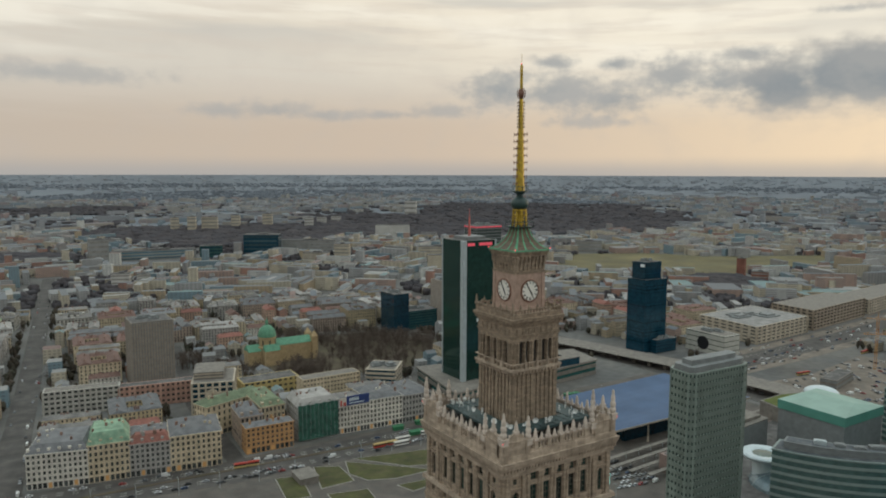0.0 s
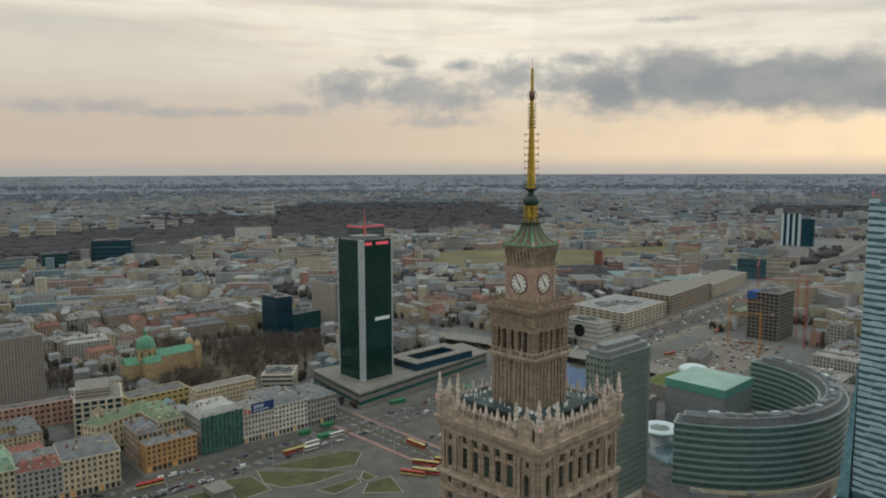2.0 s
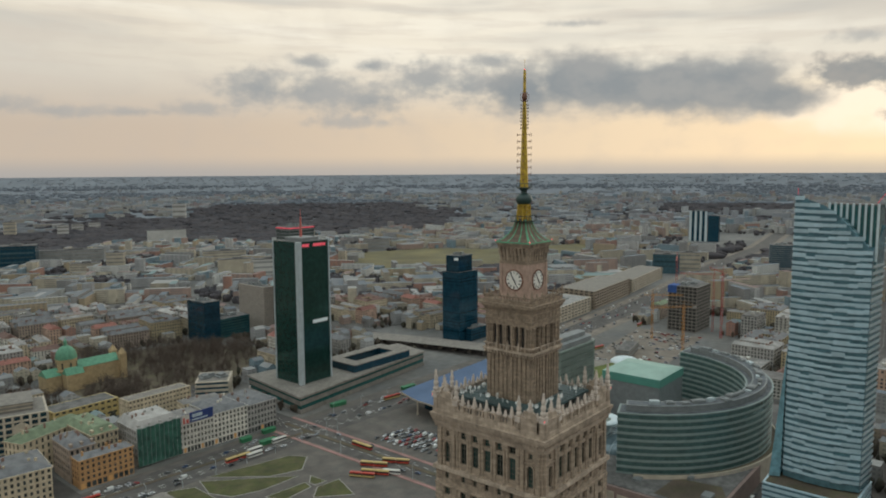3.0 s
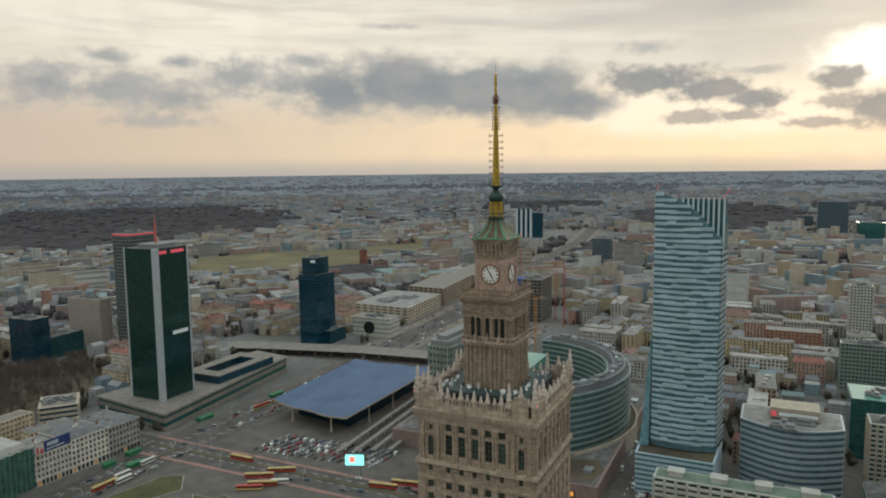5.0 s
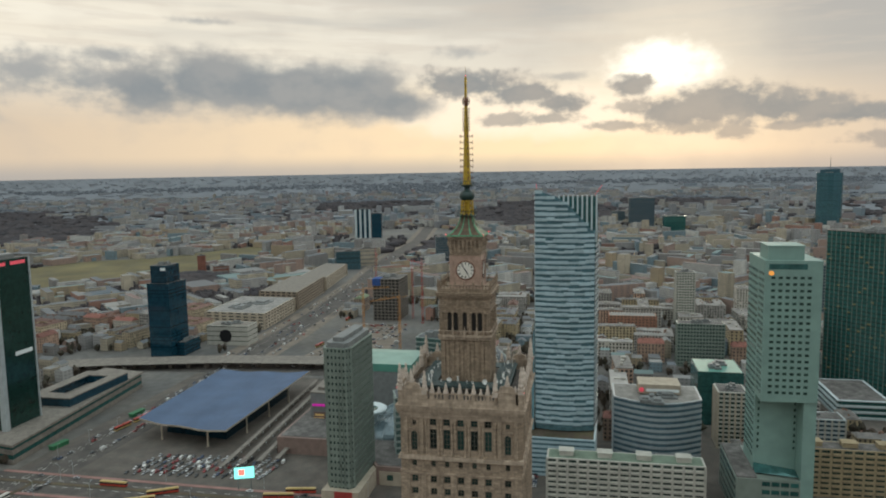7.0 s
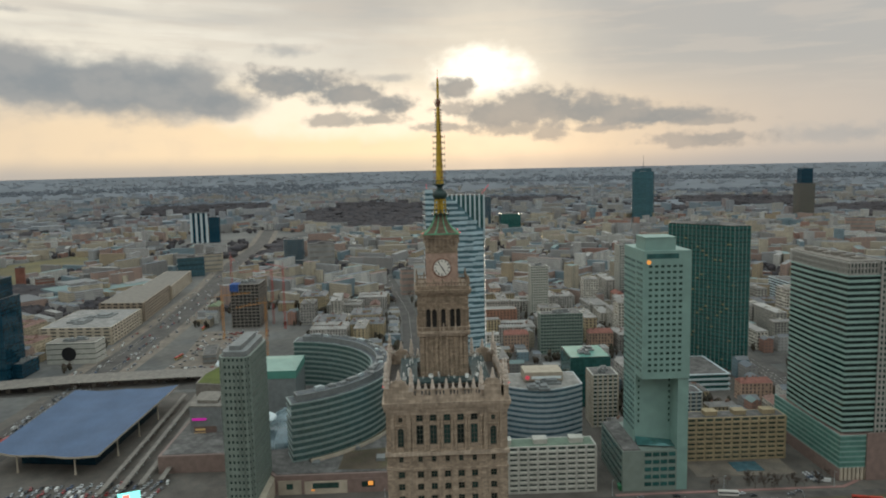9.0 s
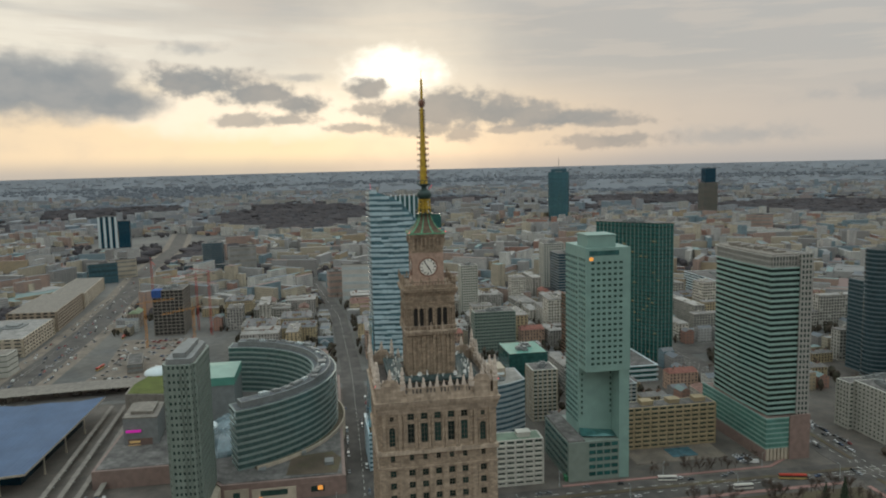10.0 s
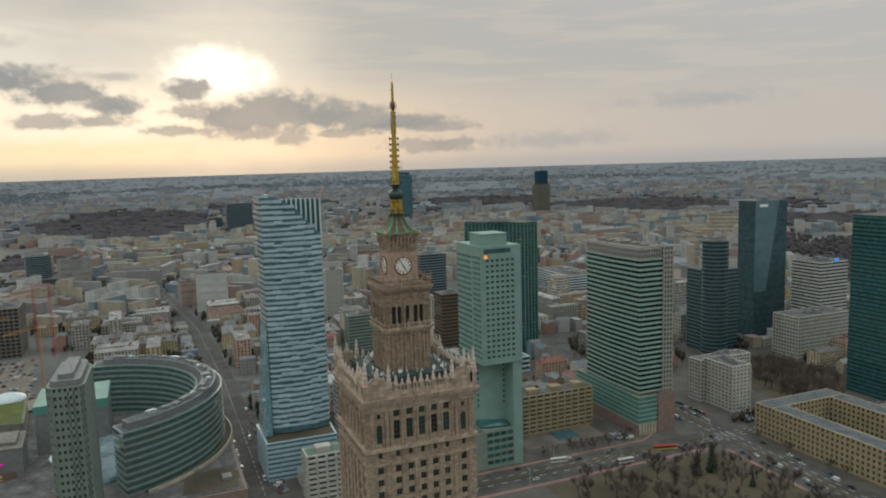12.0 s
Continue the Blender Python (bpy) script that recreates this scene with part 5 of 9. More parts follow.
for a, b in zip(top_poly, top_poly[1:] + top_poly[:1]):
    a, b = Vector(a), Vector(b)
    k = max(1, round((b - a).length / 2.2))
    for j in range(k):
        p = a + (b - a) * ((j + 0.5) / k)
        bm = bmesh.new()
        box(bm, p.x - 0.4, p.x + 0.4, p.y - 0.4, p.y + 0.4, 128, 135)
        part("crown_post", bm, GRID_STONE, wfc)
for z in (127.8, 131.3, 134.8):
    bm = bmesh.new()
    prism(bm, grown(top_poly, 0.3), z, z + 0.8)
    part("crown_beam", bm, GRID_STONE, wfc)
bm = bmesh.new()
prism(bm, grown(top_poly, -1.0), 135.6, 136.3)
for i in range(6):
    box(bm, 226 + 9 * i, 231 + 9 * i, -270 + 0.8 * i, -263 + 0.8 * i, 136.3, 137.6 + 0.5 * (i % 3))
part("roof", bm, CONCRETE, wfc, "dull beige roof with plant boxes")
banded("", "", [(214, -280), (292, -276), (296, -252), (214, -251.5)], 8, 28, 6, GLASS_PALE, GREEN_PANEL, 0.3, 0.1, parent=wfc, plant=False, roof=PINK)
bm = bmesh.new()
for a, b, c, d, h in ((213, 214.8, -281, -268, 30), (213.5, 296.5, -251.6, -251, 8), (213, 216, -282.5, -281, 30)):
    box(bm, a, b, c, d, 0, h)
part("stone_cladding", bm, PINK, wfc, "pinkish stone wall")
# near-black block paints the shade behind the arcade piers
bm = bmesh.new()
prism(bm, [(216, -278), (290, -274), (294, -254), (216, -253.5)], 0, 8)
part("plinth", bm, ROOM_SHADE, wfc)
for i in range(9):
    bm = bmesh.new()
    frustum(bm, 0.9, 0, 0.9, 8.2, 214.6, -253 - 2.6 * i)
    part("arcade_pier", bm, BEIGE, wfc)

# round-ended grey-green office tower of the mall
sky_poly = [(192, 103), (195, 100.5), (232, 99.4), (237, 101.5), (238.5, 111), (236, 115.5), (197, 117.5), (193, 115)]
sky = banded("grey_green_office_tower", "grey-green office tower with square windows and sloping roof edge", sky_poly, 0.1, 95, 24, GLASS_BLACK, GREYGREEN, 0.56, 0.3, 2.3, GREYGREEN, 1.15, 0.3)
bm = bmesh.new()
prism(bm, grown(sky_poly, -1.5), 95.7, 98.5)
prism(bm, grown(sky_poly, -5), 98.5, 101)
part("roof_house", bm, GREY_PANEL, sky)
bm = bmesh.new()
prism(bm, rect(188, 242, 96, 119), 0, 11)
part("shop_base", bm, BEIGE, sky)
bm = bmesh.new()
box(bm, 187.7, 188, 100, 111, 3, 11)
part("poster", bm, material("red_poster", (0.30, 0.035, 0.03), 0.6), sky, "large dark red poster")

# crescent-shaped offices, glass bubble roof and cinema box of the mall
CX, CY = 332.0, 120.0


def arc_poly(r0, r1, a0, a1, n):
    out = [(CX + r1 * math.cos(radians(a0 + (a1 - a0) * i / n)), CY + r1 * math.sin(radians(a0 + (a1 - a0) * i / n))) for i in range(n + 1)]
    return out + [(CX + r0 * math.cos(radians(a1 - (a1 - a0) * i / n)), CY + r0 * math.sin(radians(a1 - (a1 - a0) * i / n))) for i in range(n + 1)]


cres = banded("crescent_office", "long crescent office building with curved grey and teal glass bands", arc_poly(78, 95, 200, 355, 30), 12, 50, 9, GLASS_CRES, CRES_BAND, 0.36, 0.3, plant=False, roof=ROOF_SLATE)
banded("", "", arc_poly(82, 91, 203, 350, 28), 50.8, 54, 1, GREY_PANEL, GREY_PANEL, 0.5, 0.1, plant=False, roof=ROOF_SLATE, parent=cres)
bm = bmesh.new()
prism(bm, arc_poly(95.6, 99.4, 206, 330, 26), 12.42, 13.4)
part("planted_terrace", bm, EARTH, cres, "dark planted terrace strip")
bm = bmesh.new()
prism(bm, arc_poly(99.4, 100.4, 206, 330, 26), 0.1, 14.6)
part("curved_wall", bm, BEIGE, cres, "curved beige parapet wall")
rng = random.Random(61)
for i in range(22):
    a = radians(214 + 6.1 * i)
    bm = bmesh.new()
    l, w, h = rng.uniform(1.5, 4.5), rng.uniform(1.0, 2.6), rng.uniform(0.8, 2.2)
    box(bm, -w, w, -l, l, 54.7, 54.7 + h)
    box(bm, -w * 0.7, w * 0.7, -l * 0.7, l * 0.7, 54.7 + h, 55.0 + h)
    r = rng.uniform(84.5, 89.5)
    part("roof_unit", bm, SILVER if i % 4 == 0 else GREY_PANEL, cres, m=pose(CX + r * math.cos(a), CY + r * math.sin(a), 0, 0, 0, math.degrees(a)))
mall = thing("mall_podium", "low shopping mall podium with stone and pink walls", "building")
bm = bmesh.new()
prism(bm, [(224, 22), (440, 22), (440, 180), (262, 180), (262, 122), (224, 96)], 0, 12)
part("body", bm, PINK, mall)
bm = bmesh.new()
prism(bm, [(226, 24), (438, 24), (438, 178), (264, 178), (264, 121), (226, 95)], 12, 12.4)
part("roof", bm, ROOF_GREY, mall)
for k, (a, b, c, d, e, m) in enumerate(((223.6, 224, 30, 48, 9, PINK), (223.5, 224, 52, 78, 8, BEIGE), (223.5, 224, 80, 94, 9, BEIGE))):
    bm = bmesh.new()
    box(bm, a, b, c, d, 0, e)
    part("shop_front", bm, m, mall)
    bm = bmesh.new()
    box(bm, a - 0.1, a, c + 5, d - 5, 3.5, 7)
    part("shop_window", bm, GLASS_BLACK, mall)
bm = bmesh.new()
box(bm, 223.3, 223.5, 36, 39, 4.5, 7)
box(bm, 223.3, 223.5, 72, 74, 2, 3)
part("lit_window", bm, ORANGE_SIGN, mall, "small glowing orange shop window")
BUBBLE = glass("bubble_glass", (0.13, 0.18, 0.20), rough=0.25, rand=0.1, metal=0.15)
bm = bmesh.new()
for (x, y, r, h) in ((290, 104, 24, 9), (318, 94, 24, 12), (350, 80, 22, 10), (306, 76, 18, 8)):
    lathe(bm, [(r * math.cos(radians(d)), 12.2 + h * math.sin(radians(d))) for d in range(0, 89, 11)], 24, x, y)
part("glass_bubble", bm, BUBBLE, mall, "undulating glass roof")
bm = bmesh.new()
for (x, y, r, h) in ((290, 104, 24.1, 9.1), (318, 94, 24.1, 12.1), (350, 80, 22.1, 10.1), (306, 76, 18.1, 8.1)):
    for k in range(12):
        a = 2 * math.pi * k / 12
        pts = [(x + r * math.cos(radians(d)) * math.cos(a), y + r * math.cos(radians(d)) * math.sin(a), 12.2 + h * math.sin(radians(d))) for d in range(0, 85, 14)]
        for p, q in zip(pts, pts[1:]):
            rod(bm, p, q, 0.12, 4)
part("bubble_rib", bm, SILVER, mall)
bm = bmesh.new()
lathe(bm, [(11.5, 27), (13, 28.4), (13, 29.2), (11.8, 30), (7.5, 29.6), (6.5, 29.0), (0.1, 29.0)], 32, 282, 118)
lathe(bm, [(6, 12), (6, 27.2)], 20, 282, 118)
part("round_canopy", bm, WHITE_PANEL, mall, "round white ring roof")
bm = bmesh.new()
lathe(bm, [(6.4, 29.05), (0.1, 29.3)], 24, 282, 118)
part("round_skylight", bm, GLASS_BLACK, mall)
cine = thing("cinema_box", "grey cinema box with teal upper band and pale teal roof", "building")
bm = bmesh.new()
prism(bm, rect(337.5, 382, 100.5, 145), 0, 40)
part("body", bm, GREY_PANEL, cine)
bm = bmesh.new()
prism(bm, grown(rect(337.5, 382, 100.5, 145), 0.5), 40, 46)
part("band", bm, TEAL_BAND, cine, "teal band")
bm = bmesh.new()
v = [bm.verts.new(p) for p in ((337, 100, 46), (382.5, 100, 46), (382.5, 145.5, 46), (337, 145.5, 46), (362, 108, 49), (362, 138, 49))]
for f in ((0, 1, 4), (1, 2, 5, 4), (2, 3, 5), (3, 0, 4, 5)):
    bm.faces.new([v[i] for i in f])
part("roof", bm, ROOF_TEAL, cine, "pale teal sheet roof")
bm = bmesh.new()
prism(bm, signed([(302, 148), (334, 150), (336, 172), (304, 171)]), 0, 31)
g = part("side_block", bm, GREY_PANEL, mall, "dark grey shop block beside the ring roof")
bm = bmesh.new()
prism(bm, grown(signed([(302, 148), (334, 150), (336, 172), (304, 171)]), 0.25), 31, 31.8)
prism(bm, signed([(308, 152), (330, 153), (331, 168), (310, 167)]), 31.8, 34)
part("roof_edge", bm, CONCRETE, g)
MAGENTA = lit("magenta_sign", (0.55, 0.02, 0.35), 0.35)
for y0, y1, z0, z1, mat in ((159, 169, 21.5, 23.2, MAGENTA), (152, 168, 5, 17, BROWN_BAND), (160, 167, 14.2, 15.6, ORANGE_DIM), (160, 168, 11.5, 12.8, ORANGE_DIM)):
    bm = bmesh.new()
    d = 0.3 if mat is BROWN_BAND else 0.5
    box(bm, 302.3 - d, 302.4, y0, y1, z0, z1)
    part("shop_sign", bm, mat, g)
fan = signed([(388, 190), (413, 191), (438, 184), (434, 165), (381, 160)])
bm = bmesh.new()
prism(bm, grown(fan, 1.6), 0, 23.6)
g = part("terrace_wing", bm, CONCRETE, mall, "fan-shaped pale terrace wing")
bm = bmesh.new()
prism(bm, fan, 23.6, 23.9)
part("turf_roof", bm, TURF, g, "green turf roof")
bm = bmesh.new()
lathe(bm, [(13 * math.cos(radians(d)), 23.5 + 5 * math.sin(radians(d))) for d in range(0, 89, 11)], 24, 446, 178)
part("pale_dome", bm, WHITE_PANEL, mall, "low pale dome")
rng = random.Random(41)
for i in range(26):
    x, y = rng.uniform(230, 436), rng.uniform(26, 174)
    if math.hypot(x - CX, y - CY) < 99 or y > 170 or (x < 262 and y > 88):
        continue
    bm = bmesh.new()
    a, b = rng.uniform(1, 4), rng.uniform(1, 3)
    box(bm, x - a, x + a, y - b, y + b, 12.4, 12.4 + rng.uniform(1.0, 2.6))
    part("roof_unit", bm, GREY_PANEL if i % 3 else SILVER, mall)
bm = bmesh.new()
prism(bm, [(228, 27), (250, 24), (262, 30), (258, 56), (230, 58)], 12.4, 12.6)
part("planted_roof", bm, EARTH, mall, "dark planted roof")

# railway station hall with the wide blue roof
st = thing("station_hall", "railway station hall under a wide blue sheet-metal roof on slim posts", "building")
P = [(272, 295), (258, 217), (405, 212), (400, 296)]
P = P if sum(a[0] * b[1] - b[0] * a[1] for a, b in zip(P, P[1:] + P[:1])) > 0 else P[::-1]
bm = bmesh.new()
n = 10


def bil(s, t):
    a, b, c, d = [Vector(p) for p in P]
    return a * (1 - s) * (1 - t) + b * s * (1 - t) + c * s * t + d * (1 - s) * t


def st_z(s, t):
    return 14.2 + 2.2 * (abs(2 * s - 1) ** 2) * 0.6 + 1.6 * math.cos(math.pi * 4 * s) * 0.35 + 1.4 * t


top = [[bm.verts.new((*bil(i / n, j / n), st_z(i / n, j / n))) for j in range(n + 1)] for i in range(n + 1)]
low = [[bm.verts.new((*bil(i / n, j / n), st_z(i / n, j / n) - 1.3)) for j in range(n + 1)] for i in range(n + 1)]
for i in range(n):
    for j in range(n):
        bm.faces.new((top[i][j], top[i + 1][j], top[i + 1][j + 1], top[i][j + 1]))
        bm.faces.new((low[i][j], low[i][j + 1], low[i + 1][j + 1], low[i + 1][j])).material_index = 1
for i in range(n):
    for a, b, c, d in ((top[i][0], low[i][0], low[i + 1][0], top[i + 1][0]), (top[i + 1][n], low[i + 1][n], low[i][n], top[i][n]), (top[0][i + 1], low[0][i + 1], low[0][i], top[0][i]), (top[n][i], low[n][i], low[n][i + 1], top[n][i + 1])):
        bm.faces.new((a, b, c, d)).material_index = 1
bmesh.ops.recalc_face_normals(bm, faces=bm.faces)
part("roof", bm, [ROOF_BLUE, BEIGE], st, "blue sheet-metal roof with pale fascia")
bm = bmesh.new()
for k in range(1, 24):
    a, b = bil(k / 24, 0.01), bil(k / 24, 0.99)
    rod(bm, (*a, st_z(k / 24, 0.01) + 0.05), (*b, st_z(k / 24, 0.99) + 0.05), 0.08, 4)
part("roof_seam", bm, ROOF_BLUE, st)
bm = bmesh.new()
prism(bm, [tuple(bil(s, t)) for s, t in ((0.16, 0.14), (0.84, 0.14), (0.84, 0.9), (0.16, 0.9))], 0, 12.6)
part("glass_hall", bm, GLASS_NAVY, st, "dark glazed hall")
for s, t in [(s, t) for s in (0.23, 0.76) for t in (0.03, 0.97)] + [(0.95, t) for t in (0.25, 0.5, 0.75)]:
    bm = bmesh.new()
    p = bil(s, t)
    lathe(bm, [(0.9, 0), (0.6, 3), (0.55, 12.8)], 8, p.x, p.y)
    part("post", bm, BEIGE, st)
# platforms and canopies beside the hall
for k in range(4):
    own = thing("platform_canopy", "long grey platform canopy", "canopy", "platform canopies")
    y = 204 - 10.5 * k
    bm = bmesh.new()
    prism(bm, [(225 + 6 * k, y - 2.5), (420, y + 6), (420, y + 9), (225 + 6 * k, y + 1.0)], 4.0, 4.6)
    part("roof", bm, CONCRETE, own)
    for i in range(14):
        bm = bmesh.new()
        lathe(bm, [(0.3, 0), (0.25, 4.1)], 6, 232 + 6 * k + 13 * i, y + 0.4 + 0.6 * i)
        part("post", bm, SILVER, own)
# lit billboard by the square
bb = thing("lit_billboard", "bright cyan and red screen on posts beside the square", "billboard")
bm = bmesh.new()
box(bm, -6, 6, -0.3, 0.3, 7, 14)
SCREEN = lit("screen_cyan", (0.25, 0.9, 0.8), 1.3)
m_bb = pose(205, 176.5, 0, 0, 0, -68)
part("screen", bm, SCREEN, bb, "glowing cyan screen", m=m_bb)
bm = bmesh.new()
box(bm, -3.5, 0.2, -0.34, 0.34, 9, 12.8)
part("screen_patch", bm, lit("screen_red", (0.9, 0.2, 0.15), 1.2), bb, m=m_bb)
bm = bmesh.new()
for u in (-4, 4):
    rod(bm, (u, 0, 0), (u, 0, 7.2), 0.3, 6)
part("posts", bm, GREY_PANEL, bb, m=m_bb)

# white bowed office, white balcony flats, green glass block
BOW_GLASS = glass("bowed_blue_glass", (0.12, 0.20, 0.245), rough=0.12, metal=0.3, rand=0.15)
BOW_BAND = material("pale_blue_grey_band", (0.30, 0.345, 0.36), 0.5, vary=0.1, scale=0.2)
ROOFS_LIGHT = material("light_gravel_roof", (0.25, 0.24, 0.22), 0.9, vary=0.25, scale=0.15, second=(0.17, 0.165, 0.155), amount=0.7)
bow = [(283 - 12 * math.sin(math.pi * i / 10), -52 - 55.5 * i / 10) for i in range(11)] + [(312, -107.5), (312, -52)]
bow = bow if sum(a[0] * b[1] - b[0] * a[1] for a, b in zip(bow, bow[1:] + bow[:1])) > 0 else bow[::-1]
lum = banded("bowed_white_office", "white office building with a bowed striped front", bow, 0.1, 45, 12, BOW_GLASS, BOW_BAND, 0.48, 0.3, roof=ROOFS_LIGHT)
bm = bmesh.new()
box(bm, 288, 306, -95, -68, 46.7, 53)
part("roof_house", bm, BEIGE, lum)
bm = bmesh.new()
lathe(bm, [(1.6, 0), (1.6, 0.5)], 14)
part("round_sign", bm, RED_SIGN, lum, "glowing red round sign", m=pose(287.5, -70, 49.5, 90, 0, -90))
bm = bmesh.new()
box(bm, 287.5, 287.9, -94, -73, 48.3, 50.2)
part("sign_bar", bm, WHITE_SIGN, lum, "white sign bar")
GREEN_ROOF = material("faded_green_roof", (0.14, 0.19, 0.14), 0.85, vary=0.2, scale=0.15)


def balcony_flats(name, label, x0, x1, y0, y1, h, storeys, wall, cols, roof):
    own = banded(name, label, rect(x0, x1, y0, y1), 0.1, h, storeys, GLASS_BLACK, wall, 0.5, 0.2, 6.0, wall, 1.4, 0.3, roof=roof, plant=False)
    bm = bmesh.new()
    w = (y1 - y0) / cols
    box(bm, -1.3, 0, -w * 0.36, w * 0.36, 0, 1.1)
    me = mesh_of("balcony", bm, wall)
    for i in range(cols):
        for j in range(1, storeys):
            part("balcony", me, None, own, m=pose(x0, y0 + w * (i + 0.5), 0.1 + h * j / storeys))
    for k in range(4):
        bm = bmesh.new()
        cy = y0 + (y1 - y0) * (k + 0.5) / 4
        box(bm, (x0 + x1) / 2 - 3.2, (x0 + x1) / 2 + 3.2, cy - 4, cy + 4, h + 0.7, h + 3.4)
        box(bm, (x0 + x1) / 2 - 3.6, (x0 + x1) / 2 + 3.6, cy - 4.4, cy + 4.4, h + 3.4, h + 3.8)
        part("stair_house", bm, wall, own)
    return own


PANE_DULL = glass("dull_pane", (0.05, 0.055, 0.055), metal=0.0)
BRICKY = material("brick_red_render", (0.30, 0.155, 0.105), 0.85, vary=0.15, scale=0.2)
WHITE_WALL = material("white_render", (0.43, 0.42, 0.37), 0.85, vary=0.15, scale=0.2)
YELLOW_WALL = material("yellow_render", (0.33, 0.262, 0.16), 0.85, vary=0.18, scale=0.2)
balcony_flats("white_balcony_flats", "long white block of flats with balconies and green roof", 212.5, 226, -99.5, -11.5, 29, 9, WHITE_WALL, 15, GREEN_ROOF)
balcony_flats("yellow_balcony_flats", "long yellowish block of flats with balconies", 250, 263, -236, -158, 29, 9, YELLOW_WALL, 13, ROOF_GREY)
banded("grey_flats", "grey flats behind the pale green hotel", rect(300, 316, -200, -150), 0.1, 30, 10, GLASS_NAVY, SILVER, 0.55, 0.2, 4.0, WHITE_WALL, 1.0, 0.3)
banded("beige_flats_tower", "narrow beige tower of flats with balconies", rect(318, 338, -143, -124), 0.1, 40, 13, GLASS_BLACK, WHITE_WALL, 0.5, 0.2, 3.5, BEIGE, 1.2, 0.4)
banded("green_glass_block", "dark green glass block", rect(364, 402, -150, -117), 0.1, 41, 11, GLASS_GREEN, GLASS_GREEN, 0.25, 0.1, roof=TEAL_BAND)
banded("grid_office", "grey office slab with window grid", rect(530, 546, -166, -122), 0.1, 42, 12, GLASS_BLACK, GREYGREEN, 0.5, 0.25, 3.0, GREYGREEN, 0.9, 0.3)
rondo = banded("dark_green_tower", "wide dark green glass office tower with some lit floors", [(449, -304), (516, -299), (516, -252), (500, -245), (449, -289)], 0.1, 137, 36, GLASS_GREEN, GLASS_BLACK, 0.3, 0.12, 4.2, GREYGREEN, 0.45, 0.35, edges=(3, 4))
rng = random.Random(12)
bm = bmesh.new()
box(bm, -1.3, 1.3, -0.12, 0.05, 0, 1.1)
LIT_PANE = mesh_of("lit_pane", bm, lit("warm_office_light", (0.22, 0.17, 0.07), 0.16))
for i in range(40):
    t = rng.random()
    z = 1.6 + 3.8 * rng.randrange(2, 33)
    part("lit_pane", LIT_PANE, None, rondo, "dim warm lit window", m=pose(449 + 51 * t, -289 + 44 * t, z, 0, 0, 180 + 40.8))
banded("low_glass_pavilion", "low green glass pavilion with terraces", rect(395, 452, -262, -226), 0.1, 14, 3, GLASS_GREEN, WHITE_PANEL, 0.35, 1.2, plant=False)
banded("white_office_slab", "white office block with ribbon windows", rect(678, 782, -540, -490), 0.1, 33, 9, GLASS_NAVY, WHITE_PANEL, 0.5, 0.3)
banded("brown_slab", "dark brown office slab", rect(474, 496, -232, -206), 0.1, 66, 18, GLASS_BLACK, RUST, 0.4, 0.2)
# far high-rises
rgt = banded("round_glass_tower", "far round blue-green glass tower", [(2164 + 36 * math.cos(a), -752 + 36 * math.sin(a)) for a in [2 * math.pi * i / 16 for i in range(16)]], 0.1, 164, 44, GLASS_BLUE, GLASS_TEAL, 0.3, 0.2)
bm = bmesh.new()
prism(bm, signed([(2134, -770), (2170, -784), (2192, -740), (2156, -722)]), 164.7, 172, top=[176, 172, 170, 174])
part("crown", bm, GLASS_BLUE, rgt, "slanted glass crown")
bm = bmesh.new()
rod(bm, (2168, -754, 170), (2168, -754, 214), 1.1, 6, 0.4)
part("mast", bm, GREY_PANEL, rgt)
wtt = banded("brown_far_tower", "far slender brown and dark glass tower", rect(2012, 2048, -1250, -1200), 0.1, 118, 30, GLASS_BLACK, PINK, 0.4, 0.3, plant=False)
banded("", "", rect(2016, 2044, -1244, -1208), 118.8, 165, 12, GLASS_NAVY, GLASS_NAVY, 0.3, 0.2, parent=wtt)
twin = banded("white_ribbed_twin", "far tower of white and dark upright strips", rect(1804, 1815, 582, 624), 0.1, 82, 24, GLASS_NAVY, GLASS_NAVY, 0.3, 0.1, 14.0, WHITE_PANEL, 6.0, 0.6, edges=(3,))
banded("", "", rect(1804, 1815, 548, 577), 0.1, 70, 22, GLASS_NAVY, GLASS_NAVY, 0.3, 0.1, parent=twin)
banded("dark_round_tower", "dark round-topped tower block", [(1270 + 21 * math.cos(a), 255 + 21 * math.sin(a)) for a in [2 * math.pi * i / 12 for i in range(12)]], 0.1, 56, 15, GLASS_NAVY, GREY_PANEL, 0.35, 0.3)
banded("dark_low_block", "wide low dark block under the round-topped tower", rect(1236, 1300, 200, 306), 0.1, 15, 4, GLASS_NAVY, GREY_PANEL, 0.4, 0.3, plant=False)
banded("grey_far_tower", "far blue-grey office tower", rect(2216, 2266, -250, -170), 0.1, 90, 24, GLASS_NAVY, GREY_PANEL, 0.3, 0.2)
banded("green_far_block", "far dark green office block", rect(2008, 2058, -320, -259), 0.1, 45, 12, GLASS_GREEN, GLASS_GREEN, 0.3, 0.2)
banded("dark_far_slab", "far dark office slab beside the blue-grey tower", rect(2297, 2335, -162, -118), 0.1, 42, 12, GLASS_NAVY, GREY_PANEL, 0.3, 0.2)
banded("slate_far_tower", "slate far office tower", rect(760, 800, -330, -290), 0.1, 70, 18, GLASS_NAVY, GREY_PANEL, 0.4, 0.2)
banded("white_far_slab", "white slab tower with upright windows", rect(856, 880, -330, -298), 0.1, 74, 20, GLASS_NAVY, WHITE_WALL, 0.5, 0.2, 4, WHITE_WALL, 1.6, 0.4)
